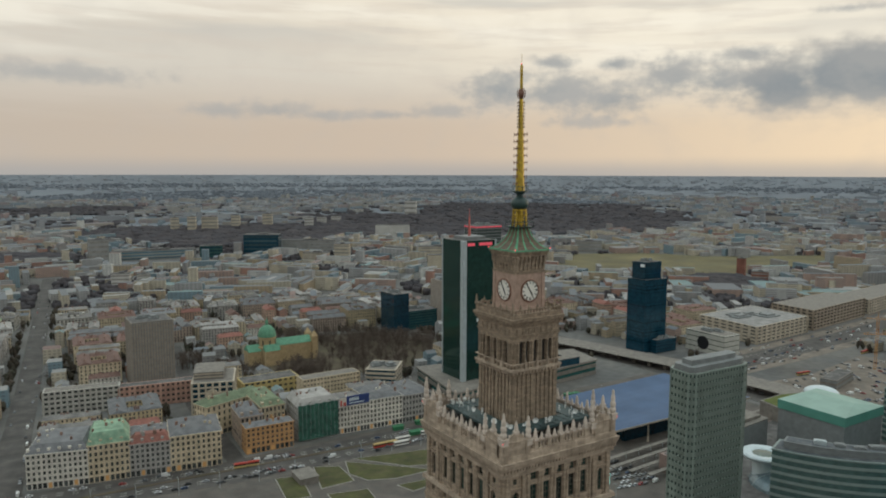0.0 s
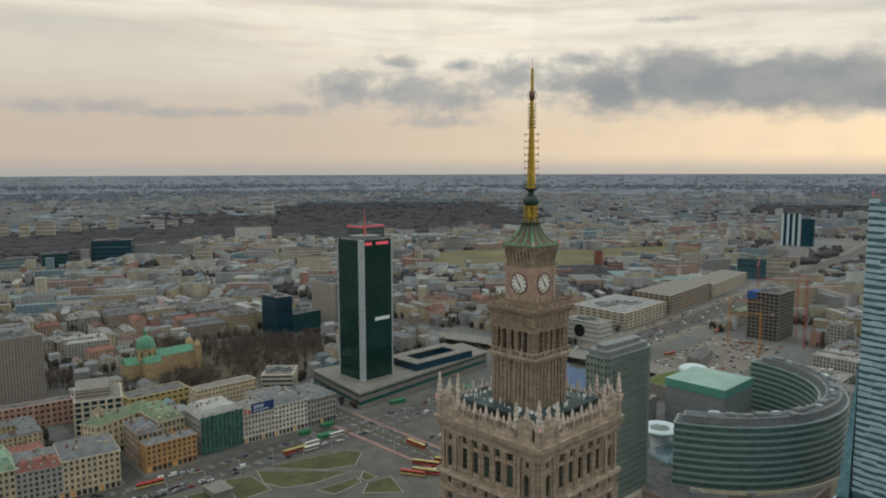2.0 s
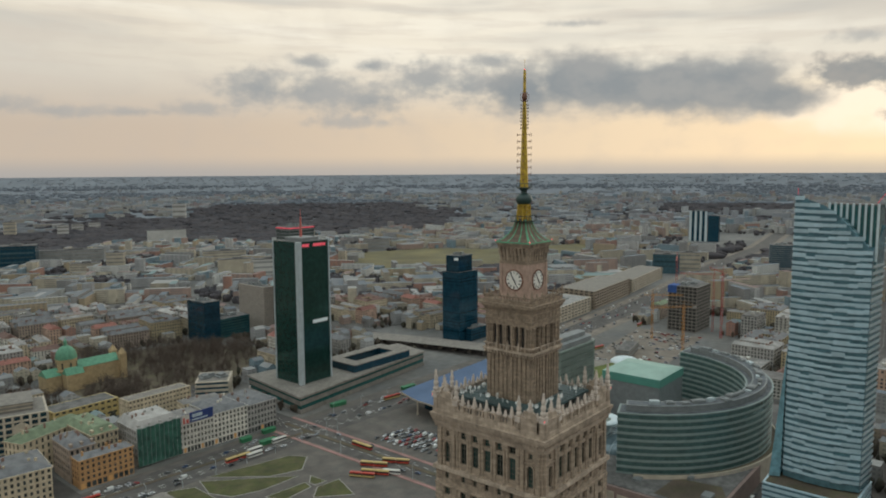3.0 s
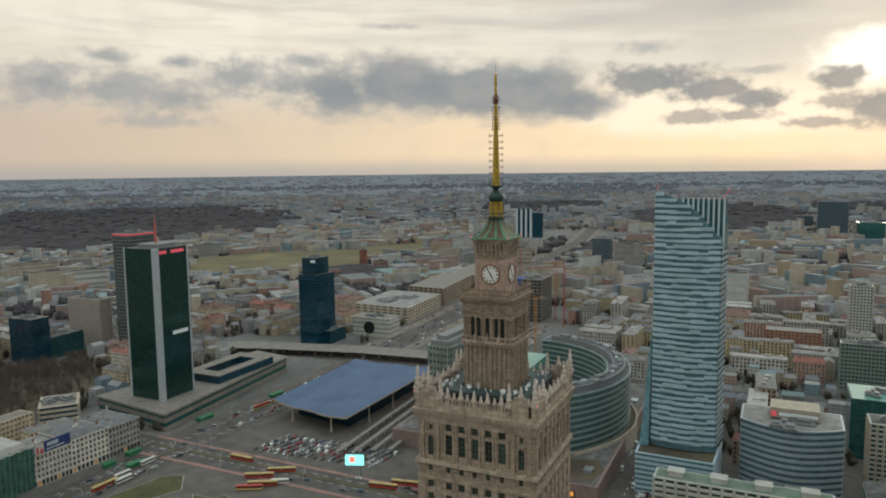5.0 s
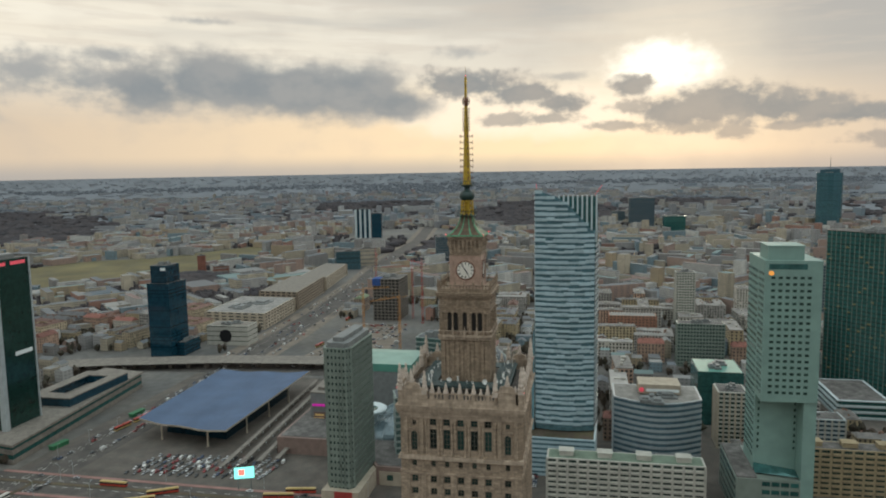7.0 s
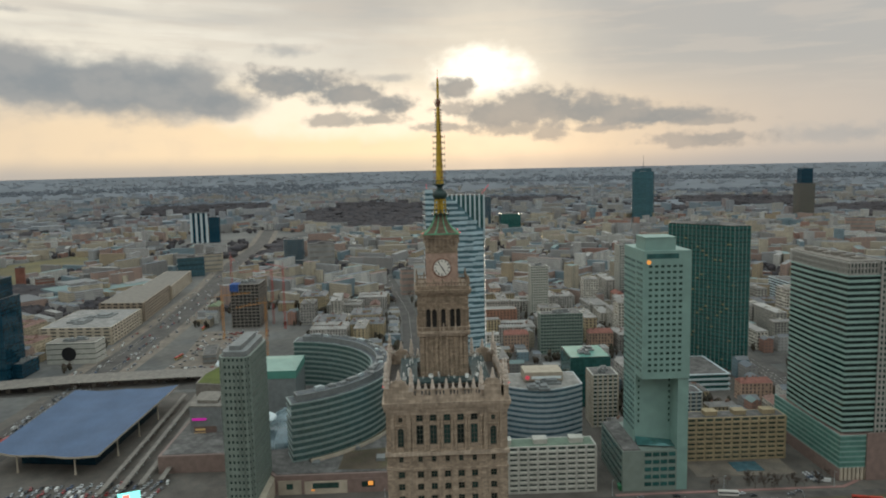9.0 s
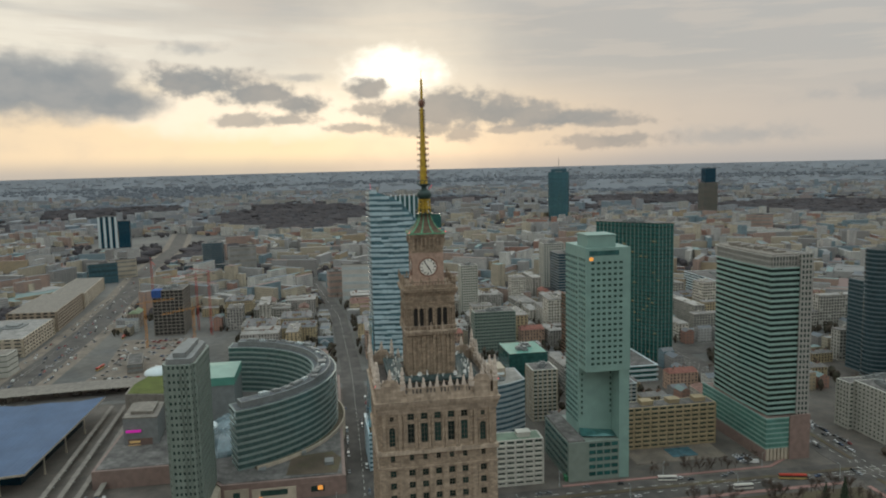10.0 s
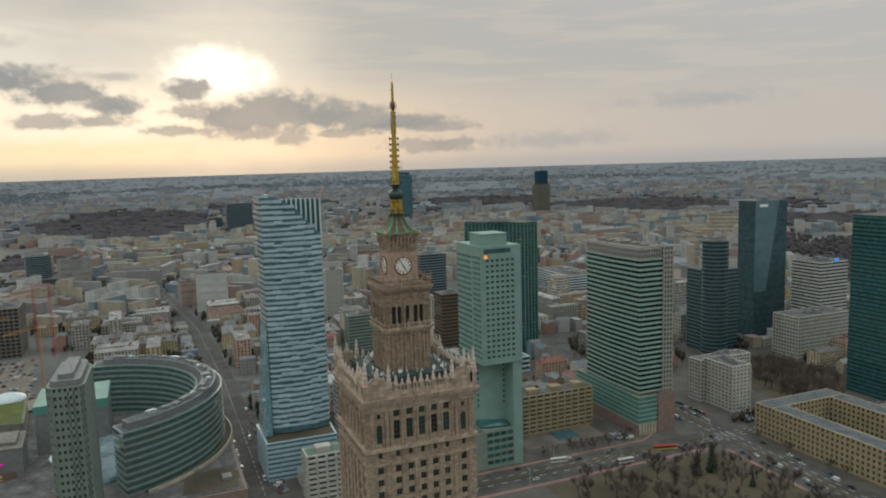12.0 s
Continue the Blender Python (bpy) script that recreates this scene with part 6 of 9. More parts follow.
banded("pale_ribbed_tower", "pale concrete tower of flats with upright ribs", rect(715, 733, -164, -142), 0.1, 66, 20, GLASS_BLACK, WHITE_WALL, 0.5, 0.2, 3.0, WHITE_WALL, 1.3, 0.4)
banded("brick_red_block", "brick-red block of flats with pale roof", rect(640, 660, -112, -60), 0.1, 26, 8, PANE_DULL, BRICKY, 0.6, 0.2, 4.0, BRICKY, 2.0, 0.3, plant=False, roof=ROOFS_LIGHT)
# right-hand group
banded("ribbed_dark_tower", "dark glass office tower with round bay", rect(365, 395, -492, -452), 0.1, 84, 22, GLASS_STEEL, SLATE_BAND, 0.35, 0.2)
banded("round_dark_tower", "round dark glass office tower", [(351 + 12.5 * math.cos(a), -448 + 12.5 * math.sin(a)) for a in [2 * math.pi * i / 20 for i in range(20)]], 0.1, 117, 30, GLASS_STEEL, SLATE_BAND, 0.3, 0.12)
q22 = banded("faceted_glass_tower", "tall dark glass tower with a pale slanted facet", rect(394, 418, -589, -543), 0.1, 149, 40, GLASS_STEEL, GLASS_STEEL, 0.2, 0.08)
bm = bmesh.new()
v = [bm.verts.new(p) for p in ((393.6, -543, 149.5), (393.6, -577, 149.5), (393.6, -560, 50), (393.6, -543, 50), (394.2, -543, 149.5), (394.2, -577, 149.5), (394.2, -560, 50), (394.2, -543, 50))]
for f in ((0, 3, 2, 1), (4, 5, 6, 7), (0, 1, 5, 4), (1, 2, 6, 5), (2, 3, 7, 6), (3, 0, 4, 7)):
    bm.faces.new([v[i] for i in f])
bmesh.ops.recalc_face_normals(bm, faces=bm.faces)
part("pale_facet", bm, FACET, q22, "pale reflecting facet")
bm = bmesh.new()
box(bm, 393.2, 393.6, -560, -549, 143, 146)
part("wall_sign", bm, WHITE_SIGN, q22, "pale bar of lettering")
banded("white_office_block", "wide pale office block", rect(299, 329, -571, -503), 0.1, 43, 12, GLASS_BLACK, WHITE_WALL, 0.5, 0.2, 3.4, WHITE_WALL, 1.2, 0.4)
tow = banded("white_banded_tower", "white banded office tower with a roof sign", rect(335, 371, -612, -573), 0.1, 86, 24, GLASS_NAVY, WHITE_WALL, 0.55, 0.3)
bm = bmesh.new()
box(bm, 334.5, 335, -598, -592, 86.8, 90.5)
part("wall_sign", bm, lit("blue_sign", (0.05, 0.2, 0.5), 0.8), tow, "blue sign")
banded("teal_glass_tower", "tall dark teal glass residential tower", rect(188, 222, -530, -472), 0.1, 148, 44, GLASS_TEAL, GLASS_NAVY, 0.35, 0.12)
fl = banded("pale_flats_pair", "pale pair of tall flats", rect(252, 265, -394, -342), 0.1, 34, 11, GLASS_BLACK, WHITE_WALL, 0.55, 0.25, 3.6, WHITE_WALL, 1.4, 0.4)
banded("", "", rect(221.5, 251.8, -364, -346), 0.1, 36, 12, GLASS_BLACK, WHITE_WALL, 0.6, 0.25, 3.6, WHITE_WALL, 1.8, 0.4, parent=fl)
yb = thing("yellow_courtyard_block", "yellow courtyard block of flats with flat roof", "building")
for x0, x1, y0, y1 in ((168, 182, -400, -330), (60, 168, -344, -330), (60, 168, -400, -386), (46, 60, -400, -330)):
    banded("", "", rect(x0, x1, y0, y1), 0.1, 22, 6, PANE_DULL, YELLOW_WALL, 0.46, 0.2, 3.6, YELLOW_WALL, 1.7, 0.35, parent=yb, plant=False, roof=ROOF_SLATE)
# building site frame with crane, shopping hall, advert house
BROWN_WALL = material("brown_stone_wall", (0.27, 0.215, 0.16), 0.85, vary=0.2, scale=0.2)
ROOFS_PALE = material("pale_hall_roof", (0.26, 0.25, 0.235), 0.85, vary=0.25, scale=0.1, second=(0.17, 0.165, 0.16), amount=0.8)
# near-black core paints the shade between the open floors
cons = banded("half_built_block", "half-built concrete frame with blue netting", rect(700, 745, 205, 240), 0.1, 55, 13, ROOM_SHADE, CONCRETE, 0.25, 0.6, 5.0, CONCRETE, 0.8, 0.5)
bm = bmesh.new()
box(bm, 699, 716, 230, 241, 47, 56)
part("netting", bm, material("blue_net", (0.03, 0.08, 0.25), 0.9), cons, "blue safety netting")
RED_STEEL = material("red_steel", (0.35, 0.05, 0.04), 0.6)
YEL_STEEL = material("orange_steel", (0.45, 0.20, 0.04), 0.6)


def crane(x, y, h, arm, ang, mat):
    own = thing("tower_crane", "lattice tower crane at the building site", "crane", "site cranes", pose(x, y, 0, 0, 0, ang))
    bm = bmesh.new()
    for sx in (-1, 1):
        for sy in (-1, 1):
            rod(bm, (sx, sy, 0), (sx, sy, h), 0.16, 4)
    z = 0
    while z < h - 2.5:
        for a, b in (((-1, -1), (1, -1)), ((1, -1), (1, 1)), ((1, 1), (-1, 1)), ((-1, 1), (-1, -1))):
            rod(bm, (*a, z), (*b, z + 2.5), 0.09, 4)
        z += 2.5
    part("mast", bm, mat, own)
    bm = bmesh.new()
    for dy in (-0.7, 0.7):
        rod(bm, (-14, dy, h), (arm, dy, h), 0.13, 4)
    rod(bm, (-2, 0, h + 1.6), (arm, 0, h + 1.2), 0.13, 4)
    u = -2
    while u < arm - 2:
        rod(bm, (u, -0.7, h), (u + 1.5, 0, h + 1.5), 0.07, 4)
        rod(bm, (u + 1.5, 0, h + 1.5), (u + 3, 0.7, h), 0.07, 4)
        u += 3
    rod(bm, (0, 0, h), (0, 0, h + 7), 0.2, 4)
    rod(bm, (0, 0, h + 7), (arm * 0.7, 0, h + 1.4), 0.05, 4)
    rod(bm, (0, 0, h + 7), (-13, 0, h + 0.3), 0.05, 4)
    part("arm", bm, mat, own)
    bm = bmesh.new()
    box(bm, -14, -10, -0.9, 0.9, h - 2.2, h + 0.2)
    part("counterweight", bm, CONCRETE, own)


crane(690, 172, 78, 42, 40, RED_STEEL)
crane(560, 168, 58, 38, 140, YEL_STEEL)
crane(755, 252, 84, 46, 200, RED_STEEL)
crane(720, 192, 70, 40, 110, RED_STEEL)
crane(640, 235, 52, 34, 300, YEL_STEEL)
banded("department_hall", "long pale department hall with flat roof", [(631, 362), (742, 369), (746, 450), (636, 445)], 0.1, 20, 5, PANE_DULL, BEIGE, 0.6, 0.2, 10.0, BEIGE, 3.6, 0.4, roof=ROOFS_PALE)
banded("brown_avenue_block", "long brown-grey stone block along the avenue", [(758, 371), (905, 386), (908, 440), (762, 430)], 0.1, 25, 6, PANE_DULL, BROWN_WALL, 0.5, 0.2, 9.0, BROWN_WALL, 3.0, 0.3, roof=CONCRETE, plant=False)
banded("beige_avenue_block", "long beige block along the avenue", [(925, 390), (1095, 412), (1098, 455), (930, 440)], 0.1, 20, 5, PANE_DULL, BEIGE, 0.5, 0.2, 9.0, BEIGE, 3.0, 0.3, roof=CONCRETE, plant=False)
adv = banded("advert_house", "small pale house with a round advert", rect(550, 575, 345, 395), 0.1, 22, 4, GLASS_BLACK, WHITE_WALL, 0.85, 0.25, roof=CONCRETE)
bm = bmesh.new()
lathe(bm, [(7.5, 0), (7.5, 0.4)], 20)
part("round_advert", bm, BLACK, adv, "dark round advert panel", m=pose(549.6, 372, 11, 90, 0, -90))
bm = bmesh.new()
strip([(420, 520), (445, 440), (470, 330), (478, 245), (482, 150)], 30, 7.0, bm)
for i in range(14):
    box(bm, 436 + 3.2 * i, 439 + 3.2 * i, 470 - 18 * i, 474 - 18 * i, 0, 6.8)
solid("viaduct", bm, CONCRETE, "grey concrete road viaduct on piers", "bridge", "structure")


# ---------------------------------------------------------------- town houses along the avenue
WALLS = {
    "white": material("white_plaster", (0.56, 0.52, 0.45), 0.85, vary=0.2, scale=0.25, rand=0.12),
    "cream": material("cream_plaster", (0.50, 0.41, 0.285), 0.85, vary=0.2, scale=0.25, rand=0.2),
    "grey": material("grey_plaster", (0.33, 0.31, 0.285), 0.85, vary=0.2, scale=0.25, rand=0.15),
    "brown": material("brown_plaster", (0.31, 0.24, 0.19), 0.85, vary=0.2, scale=0.25, rand=0.2),
    "pink": material("pink_plaster", (0.40, 0.235, 0.18), 0.85, vary=0.2, scale=0.25, rand=0.15),
    "yellow": material("ochre_plaster", (0.42, 0.335, 0.205), 0.85, vary=0.2, scale=0.25, rand=0.2),
    "salmon": material("salmon_plaster", (0.40, 0.265, 0.195), 0.85, vary=0.2, scale=0.25, rand=0.2),
    "orange": material("orange_plaster", (0.43, 0.24, 0.105), 0.85, vary=0.15, scale=0.3),
    "concrete": material("panel_concrete", (0.37, 0.35, 0.31), 0.85, vary=0.2, scale=0.2, rand=0.18),
}
ROOFS = {
    "slate": material("slate_roof", (0.128, 0.128, 0.130), 0.8, vary=0.3, scale=0.2, rand=0.25),
    "felt": material("felt_roof", (0.16, 0.152, 0.143), 0.9, vary=0.35, scale=0.12, rand=0.35, second=(0.21, 0.19, 0.17), amount=0.7),
    "pale": material("pale_roof", (0.30, 0.285, 0.265), 0.85, vary=0.25, scale=0.12, rand=0.2),
    "red": material("red_tile_roof", (0.205, 0.082, 0.062), 0.8, vary=0.25, scale=0.4, rand=0.25),
    "rust": material("rust_roof", (0.17, 0.098, 0.078), 0.85, vary=0.25, scale=0.3, rand=0.25),
    "copper": material("copper_green_roof", (0.16, 0.27, 0.18), 0.8, vary=0.3, scale=0.2, second=(0.30, 0.38, 0.26), amount=0.6),
    "moss": material("mossy_roof", (0.16, 0.20, 0.12), 0.85, vary=0.3, scale=0.2, rand=0.15),
}
PANE = glass("town_pane", (0.055, 0.058, 0.056), metal=0.0, rand=0.5)
SHOP = lit("warm_shop_light", (0.5, 0.27, 0.10), 0.12)
CHIMNEY = material("chimney_brick", (0.22, 0.13, 0.10), 0.9)


def town_house(name, label, a, b, depth, h, storeys, wall, roof, cols, style="mansard", rise=5.0, seed=0):
    """A house with its street front from a to b and depth metres deep behind it."""
    own = thing(name, label, "house", "houses along the avenue")
    a, b = Vector(a), Vector(b)
    d = (b - a).normalized()
    n = Vector((d.y, -d.x))
    poly = [tuple(a), tuple(b), tuple(b - n * depth), tuple(a - n * depth)]
    bm = bmesh.new()
    prism(bm, poly, 0, h)
    part("wall", bm, WALLS[wall], own)
    for z, t, pr in ((4.2, 0.45, 0.3), (h - 0.9, 0.9, 0.6), (h * 0.55, 0.25, 0.18)):
        bm = bmesh.new()
        prism(bm, grown(poly, pr), z, z + t)
        part("cornice", bm, WALLS[wall], own)
    inset = {"mansard": -3.2, "flat": -0.5, "low": -6.0}[style]
    bm = bmesh.new()
    lo = [bm.verts.new((*p, h)) for p in grown(poly, 0.35)]
    hi = [bm.verts.new((*p, h + (0.5 if style == "flat" else rise))) for p in grown(poly, inset)]
    bm.faces.new(hi)
    for i in range(4):
        bm.faces.new((lo[i], lo[(i + 1) % 4], hi[(i + 1) % 4], hi[i]))
    bm.faces.new(lo[::-1])
    part("roof", bm, ROOFS[roof], own)
    sh = (h - 5.0) / (storeys - 1)
    w = (b - a).length / cols
    ang = math.degrees(math.atan2(d.y, d.x))
    bm = bmesh.new()
    ww, wh = min(1.5, w * 0.5), sh * 0.6
    box(bm, -ww / 2, ww / 2, -0.04, 0.05, 0, wh)
    box(bm, -ww / 2 - 0.22, ww / 2 + 0.22, -0.16, 0, -0.25, -0.02, 1)
    box(bm, -ww / 2 - 0.22, -ww / 2, -0.12, 0, -0.02, wh, 1)
    box(bm, ww / 2, ww / 2 + 0.22, -0.12, 0, -0.02, wh, 1)
    box(bm, -ww / 2 - 0.3, ww / 2 + 0.3, -0.2, 0, wh, wh + 0.25, 1)
    frame_me = mesh_of("window", bm, [PANE, WALLS[wall]])
    for i in range(cols):
        p = a + d * w * (i + 0.5)
        for j in range(storeys - 1):
            part("window", frame_me, None, own, m=pose(p.x, p.y, 5.2 + sh * j + 0.4, 0, 0, ang))
        bm = bmesh.new()
        q = p + n * 0.08
        c, e = q - d * w * 0.36, q + d * w * 0.36
        prism(bm, signed([tuple(c), tuple(e), tuple(e - n * 0.2), tuple(c - n * 0.2)]), 0.4, 3.8)
        part("shop_front", bm, SHOP if (i + seed) % 5 == 0 else PANE, own)
    # side and rear windows, too far off to pick apart
    bm = bmesh.new()
    for e0, e1 in ((Vector(poly[1]), Vector(poly[2])), (Vector(poly[3]), Vector(poly[0]))):
        dd = (e1 - e0).normalized()
        nn = Vector((dd.y, -dd.x))
        k = int((e1 - e0).length / 3.6)
        for i in range(k):
            for j in range(storeys - 1):
                c = e0 + dd * 3.6 * (i + 0.5)
                z = 5.6 + sh * j
                prism(bm, signed([tuple(c - dd * 0.55), tuple(c + dd * 0.55), tuple(c + dd * 0.55 + nn * 0.05), tuple(c - dd * 0.55 + nn * 0.05)]), z, z + wh)
    if bm.verts:
        part("side_windows", bm, PANE, own, kind="stuff")
    else:
        bm.free()
    rng = random.Random(seed)
    if style == "mansard":
        for i in range(0, cols, 2):
            p = a + d * w * (i + 0.5) - n * 1.2
            bm = bmesh.new()
            box(bm, -0.8, 0.8, -0.6, 2.4, h + 0.6, h + 2.6)
            box(bm, -0.95, 0.95, -0.75, 2.4, h + 2.6, h + 2.85)
            part("dormer", bm, WALLS[wall], own, m=pose(p.x, p.y, 0, 0, 0, ang))
    for i in range(7):
        s, t = rng.uniform(0.1, 0.9), rng.uniform(0.2, 0.85)
        p = a + (b - a) * s - n * depth * t
        bm = bmesh.new()
        k = rng.uniform(0.4, 0.9)
        top = h + (rise if style != "flat" else 0.5) + rng.uniform(0.8, 2.0)
        box(bm, p.x - k, p.x + k, p.y - 0.4, p.y + 0.4, h, top)
        box(bm, p.x - k - 0.12, p.x + k + 0.12, p.y - 0.52, p.y + 0.52, top, top + 0.2)
        part("chimney", bm, CHIMNEY if i % 2 else WALLS[wall], own)
    return own


town_house("tenement_house", "long pale tenement with slate mansard and many windows", (-97, 365), (-63, 356), 34, 23, 6, "white", "slate", 12, seed=1)
town_house("tenement_house", "tall pale house with bright green copper roof", (-63, 356), (-39, 352.5), 30, 25, 6, "cream", "copper", 8, rise=7, seed=2)
town_house("tenement_house", "grey house with red tiled mansard front", (-39, 352.5), (-15, 347.5), 12, 22, 6, "grey", "red", 8, rise=5, seed=3)
town_house("tenement_house", "grey rear range with slate roof", (-38, 366), (-14, 361), 20, 23, 5, "grey", "slate", 6, "low", 2.0, seed=33)
town_house("tenement_house", "cream corner house with dark flat roof and heavy cornice", (-15, 347.5), (17, 342.5), 36, 24, 6, "cream", "slate", 10, "low", 2.5, seed=4)
town_house("tenement_house", "bright orange house with brown roof", (36, 350), (70, 348.5), 12, 19, 5, "orange", "slate", 10, "low", 2.0, seed=5)
town_house("tenement_house", "grey-brown side range behind the orange house", (36, 363), (52, 362), 30, 23, 5, "brown", "slate", 5, "mansard", 3.0, seed=6)
town_house("tenement_house", "pale house with mossy green roof", (54, 372), (72, 372), 40, 25, 5, "cream", "moss", 6, "mansard", 4.0, seed=7)
town_house("tenement_house", "brown range with green roof round a yard", (20, 395), (70, 412), 16, 24, 5, "cream", "moss", 12, "low", 4.0, seed=8)
town_house("tenement_house", "white house under a large blue and white advert", (106, 353), (132, 350.5), 34, 21, 5, "white", "felt", 10, "flat", seed=9)
town_house("tenement_house", "pinkish white house with slate roof", (132, 350.5), (160, 349), 34, 23, 6, "white", "slate", 9, "low", 3.0, seed=10)
town_house("tenement_house", "pale grey-green corner house with slate roof", (160, 349), (186, 348.5), 36, 22, 5, "grey", "slate", 9, "low", 3.0, seed=11)
scaf = town_house("scaffolded_house", "house wrapped in green scaffold netting", (76, 354), (106, 352.5), 30, 26, 6, "grey", "pale", 8, "mansard", 5.0, seed=12)
NET = material("green_netting", (0.028, 0.092, 0.066), 0.85, vary=0.55, scale=0.3, grain=1.5)
bm = bmesh.new()
for i in range(10):
    x0 = 75 + 3.15 * i
    box(bm, x0, x0 + 3.14, 352.0 - 0.05 * i - 0.03 * (i % 3), 352.3 - 0.05 * i, 1.0, 27.5 - 0.5 * (i % 2))
part("netting", bm, NET, scaf, "green netting hung on scaffold")
for i in range(11):
    bm = bmesh.new()
    rod(bm, (75 + 3.15 * i, 351.6 - 0.05 * i, 0), (75 + 3.15 * i, 351.6 - 0.05 * i, 29), 0.06, 4)
    part("scaffold_pole", bm, SILVER, scaf)
adw = thing("advert_banner", "wide blue banner with white lettering bars and red figure shapes", "banner")
bm = bmesh.new()
box(bm, 106.5, 131.5, 350.1, 350.5, 22, 29)
part("board", bm, material("blue_banner", (0.015, 0.035, 0.14), 0.6), adw)
bm = bmesh.new()
box(bm, 106.6, 112.5, 349.98, 350.1, 22.2, 28.8)
part("pale_panel", bm, WALLS["white"], adw)
bm = bmesh.new()
box(bm, 107.5, 109, 349.9, 349.98, 22.2, 26.5)
box(bm, 110, 112, 349.9, 349.98, 22.2, 25.0)
part("red_patch", bm, material("red_print", (0.4, 0.05, 0.04), 0.6), adw)
bm = bmesh.new()
for i in range(5):
    box(bm, 115 + 1.6 * i, 116.2 + 1.6 * i, 349.95, 350.1, 25.2, 27.6)
box(bm, 114.5, 127, 349.95, 350.1, 23.2, 23.9)
part("lettering_bar", bm, WHITE_PANEL, adw, "white bars of unreadable lettering")

# domed church, stone bank house, terraced office
church = thing("domed_church", "yellow-brown church with green copper dome and green roof", "church", m=Matrix.Diagonal((1, 1, 1.2, 1)))
CH = material("church_stone", (0.36, 0.26, 0.14), 0.85, vary=0.2, scale=0.3)
VERDI = material("verdigris", (0.09, 0.235, 0.145), 0.7, vary=0.25, scale=0.4)
cx, cy = 128, 582
bm = bmesh.new()
lathe(bm, [(11, 0), (11, 14), (11.5, 14.2), (11.5, 15), (9, 15), (9, 22), (9.5, 22.2), (9.5, 23)], 16, cx, cy)
part("drum", bm, CH, church)
bm = bmesh.new()
lathe(bm, [(9.3 * math.cos(radians(d)), 23 + 10 * math.sin(radians(d))) for d in range(0, 84, 9)], 24, cx, cy)
part("dome", bm, VERDI, church, "green copper dome")
bm = bmesh.new()
lathe(bm, [(1.6, 32.5), (1.5, 35.5), (1.9, 35.7), (0.3, 38), (0.1, 40)], 8, cx, cy)
part("lantern", bm, VERDI, church)
for k in range(8):
    a = 2 * math.pi * k / 8
    bm = bmesh.new()
    box(bm, -0.7, 0.7, -0.1, 0.1, 16, 20.5)
    part("window", bm, PANE, church, m=pose(cx + 9.05 * math.cos(a), cy + 9.05 * math.sin(a), 0, 0, 0, math.degrees(a) + 90))
for x0, x1, y0, y1, h in ((cx + 8, cx + 46, cy - 8, cy + 8, 15), (cx - 22, cx - 8, cy - 8, cy + 8, 12), (cx - 8, cx + 8, cy - 18, cy - 9, 13)):
    bm = bmesh.new()
    box(bm, x0, x1, y0, y1, 0, h)
    part("nave", bm, CH, church)
    bm = bmesh.new()
    ym = (y0 + y1) / 2
    v = [bm.verts.new(p) for p in ((x0, y0 - 0.5, h), (x1, y0 - 0.5, h), (x1, y1 + 0.5, h), (x0, y1 + 0.5, h), (x0, ym, h + 5), (x1, ym, h + 5))]
    for f in ((0, 1, 5, 4), (2, 3, 4, 5), (0, 4, 3), (1, 2, 5), (3, 2, 1, 0)):
        bm.faces.new([v[i] for i in f])
    part("nave_roof", bm, VERDI, church, "green copper roof")
for y in (cy - 9, cy + 9):
    bm = bmesh.new()
    frustum(bm, 3, 0, 3, 20, cx + 48, y)
    frustum(bm, 3.2, 20, 0.1, 25, cx + 48, y)
    part("turret", bm, CH, church)
bank = banded("stone_bank_house", "cream stone office with dark glass panels and terraces", turned(20, 440, 32, 40, -18), 0.1, 30, 7, GLASS_NAVY, BEIGE, 0.3, 0.5, 5.3, BEIGE, 1.6, 0.7, plant=False, roof=CONCRETE)
banded("", "", turned(24, 448, 22, 30, -18), 30.8, 36, 2, BEIGE, CONCRETE, 0.5, 0.6, parent=bank, plant=False, roof=CONCRETE)
bm = bmesh.new()
lathe(bm, [(5.2, 0), (5.2, 0.6), (4.2, 0.6), (4.2, 0.2), (0.1, 0.2)], 20)
part("arch_window", bm, BEIGE, bank, "round arched window", m=pose(34.5, 434.6, 20, 90, 0, -18))
banded("terraced_office", "beige office with dark window bands and set-back top", turned(172, 438, 26, 30, -40), 0.1, 20, 5, GLASS_NAVY, BEIGE, 0.5, 0.8, roof=CONCRETE)
banded("flats_row", "beige block of flats with regular windows", rect(108, 160, 428, 442), 0.1, 22, 6, PANE, WALLS["cream"], 0.55, 0.2, 3.0, WALLS["cream"], 1.5, 0.3, plant=False, roof=CONCRETE)
banded("arcaded_long_house", "long pale modern block with dark square windows", turned(-80, 510, 56, 13, -10), 0.1, 20, 5, PANE, WALLS["concrete"], 0.5, 0.3, 4.2, WALLS["concrete"], 1.6, 0.5, plant=False, roof=CONCRETE)
banded("pink_gable_block", "long red-brown house with grey roof", turned(-25, 500, 60, 12, -9), 0.1, 18, 4, PANE, WALLS["pink"], 0.55, 0.2, 4.0, WALLS["pink"], 2.0, 0.3, plant=False)
banded("yellow_hall", "yellow hall with grey roof", rect(70, 120, 470, 492), 0.1, 14, 3, PANE, material("yellow_plaster", (0.45, 0.34, 0.14), 0.85), 0.6, 0.2, 5, None, 2.0, 0.4, plant=False, roof=ROOF_GREY)

# ---------------------------------------------------------------- the rest of the near city
KINDS = {}


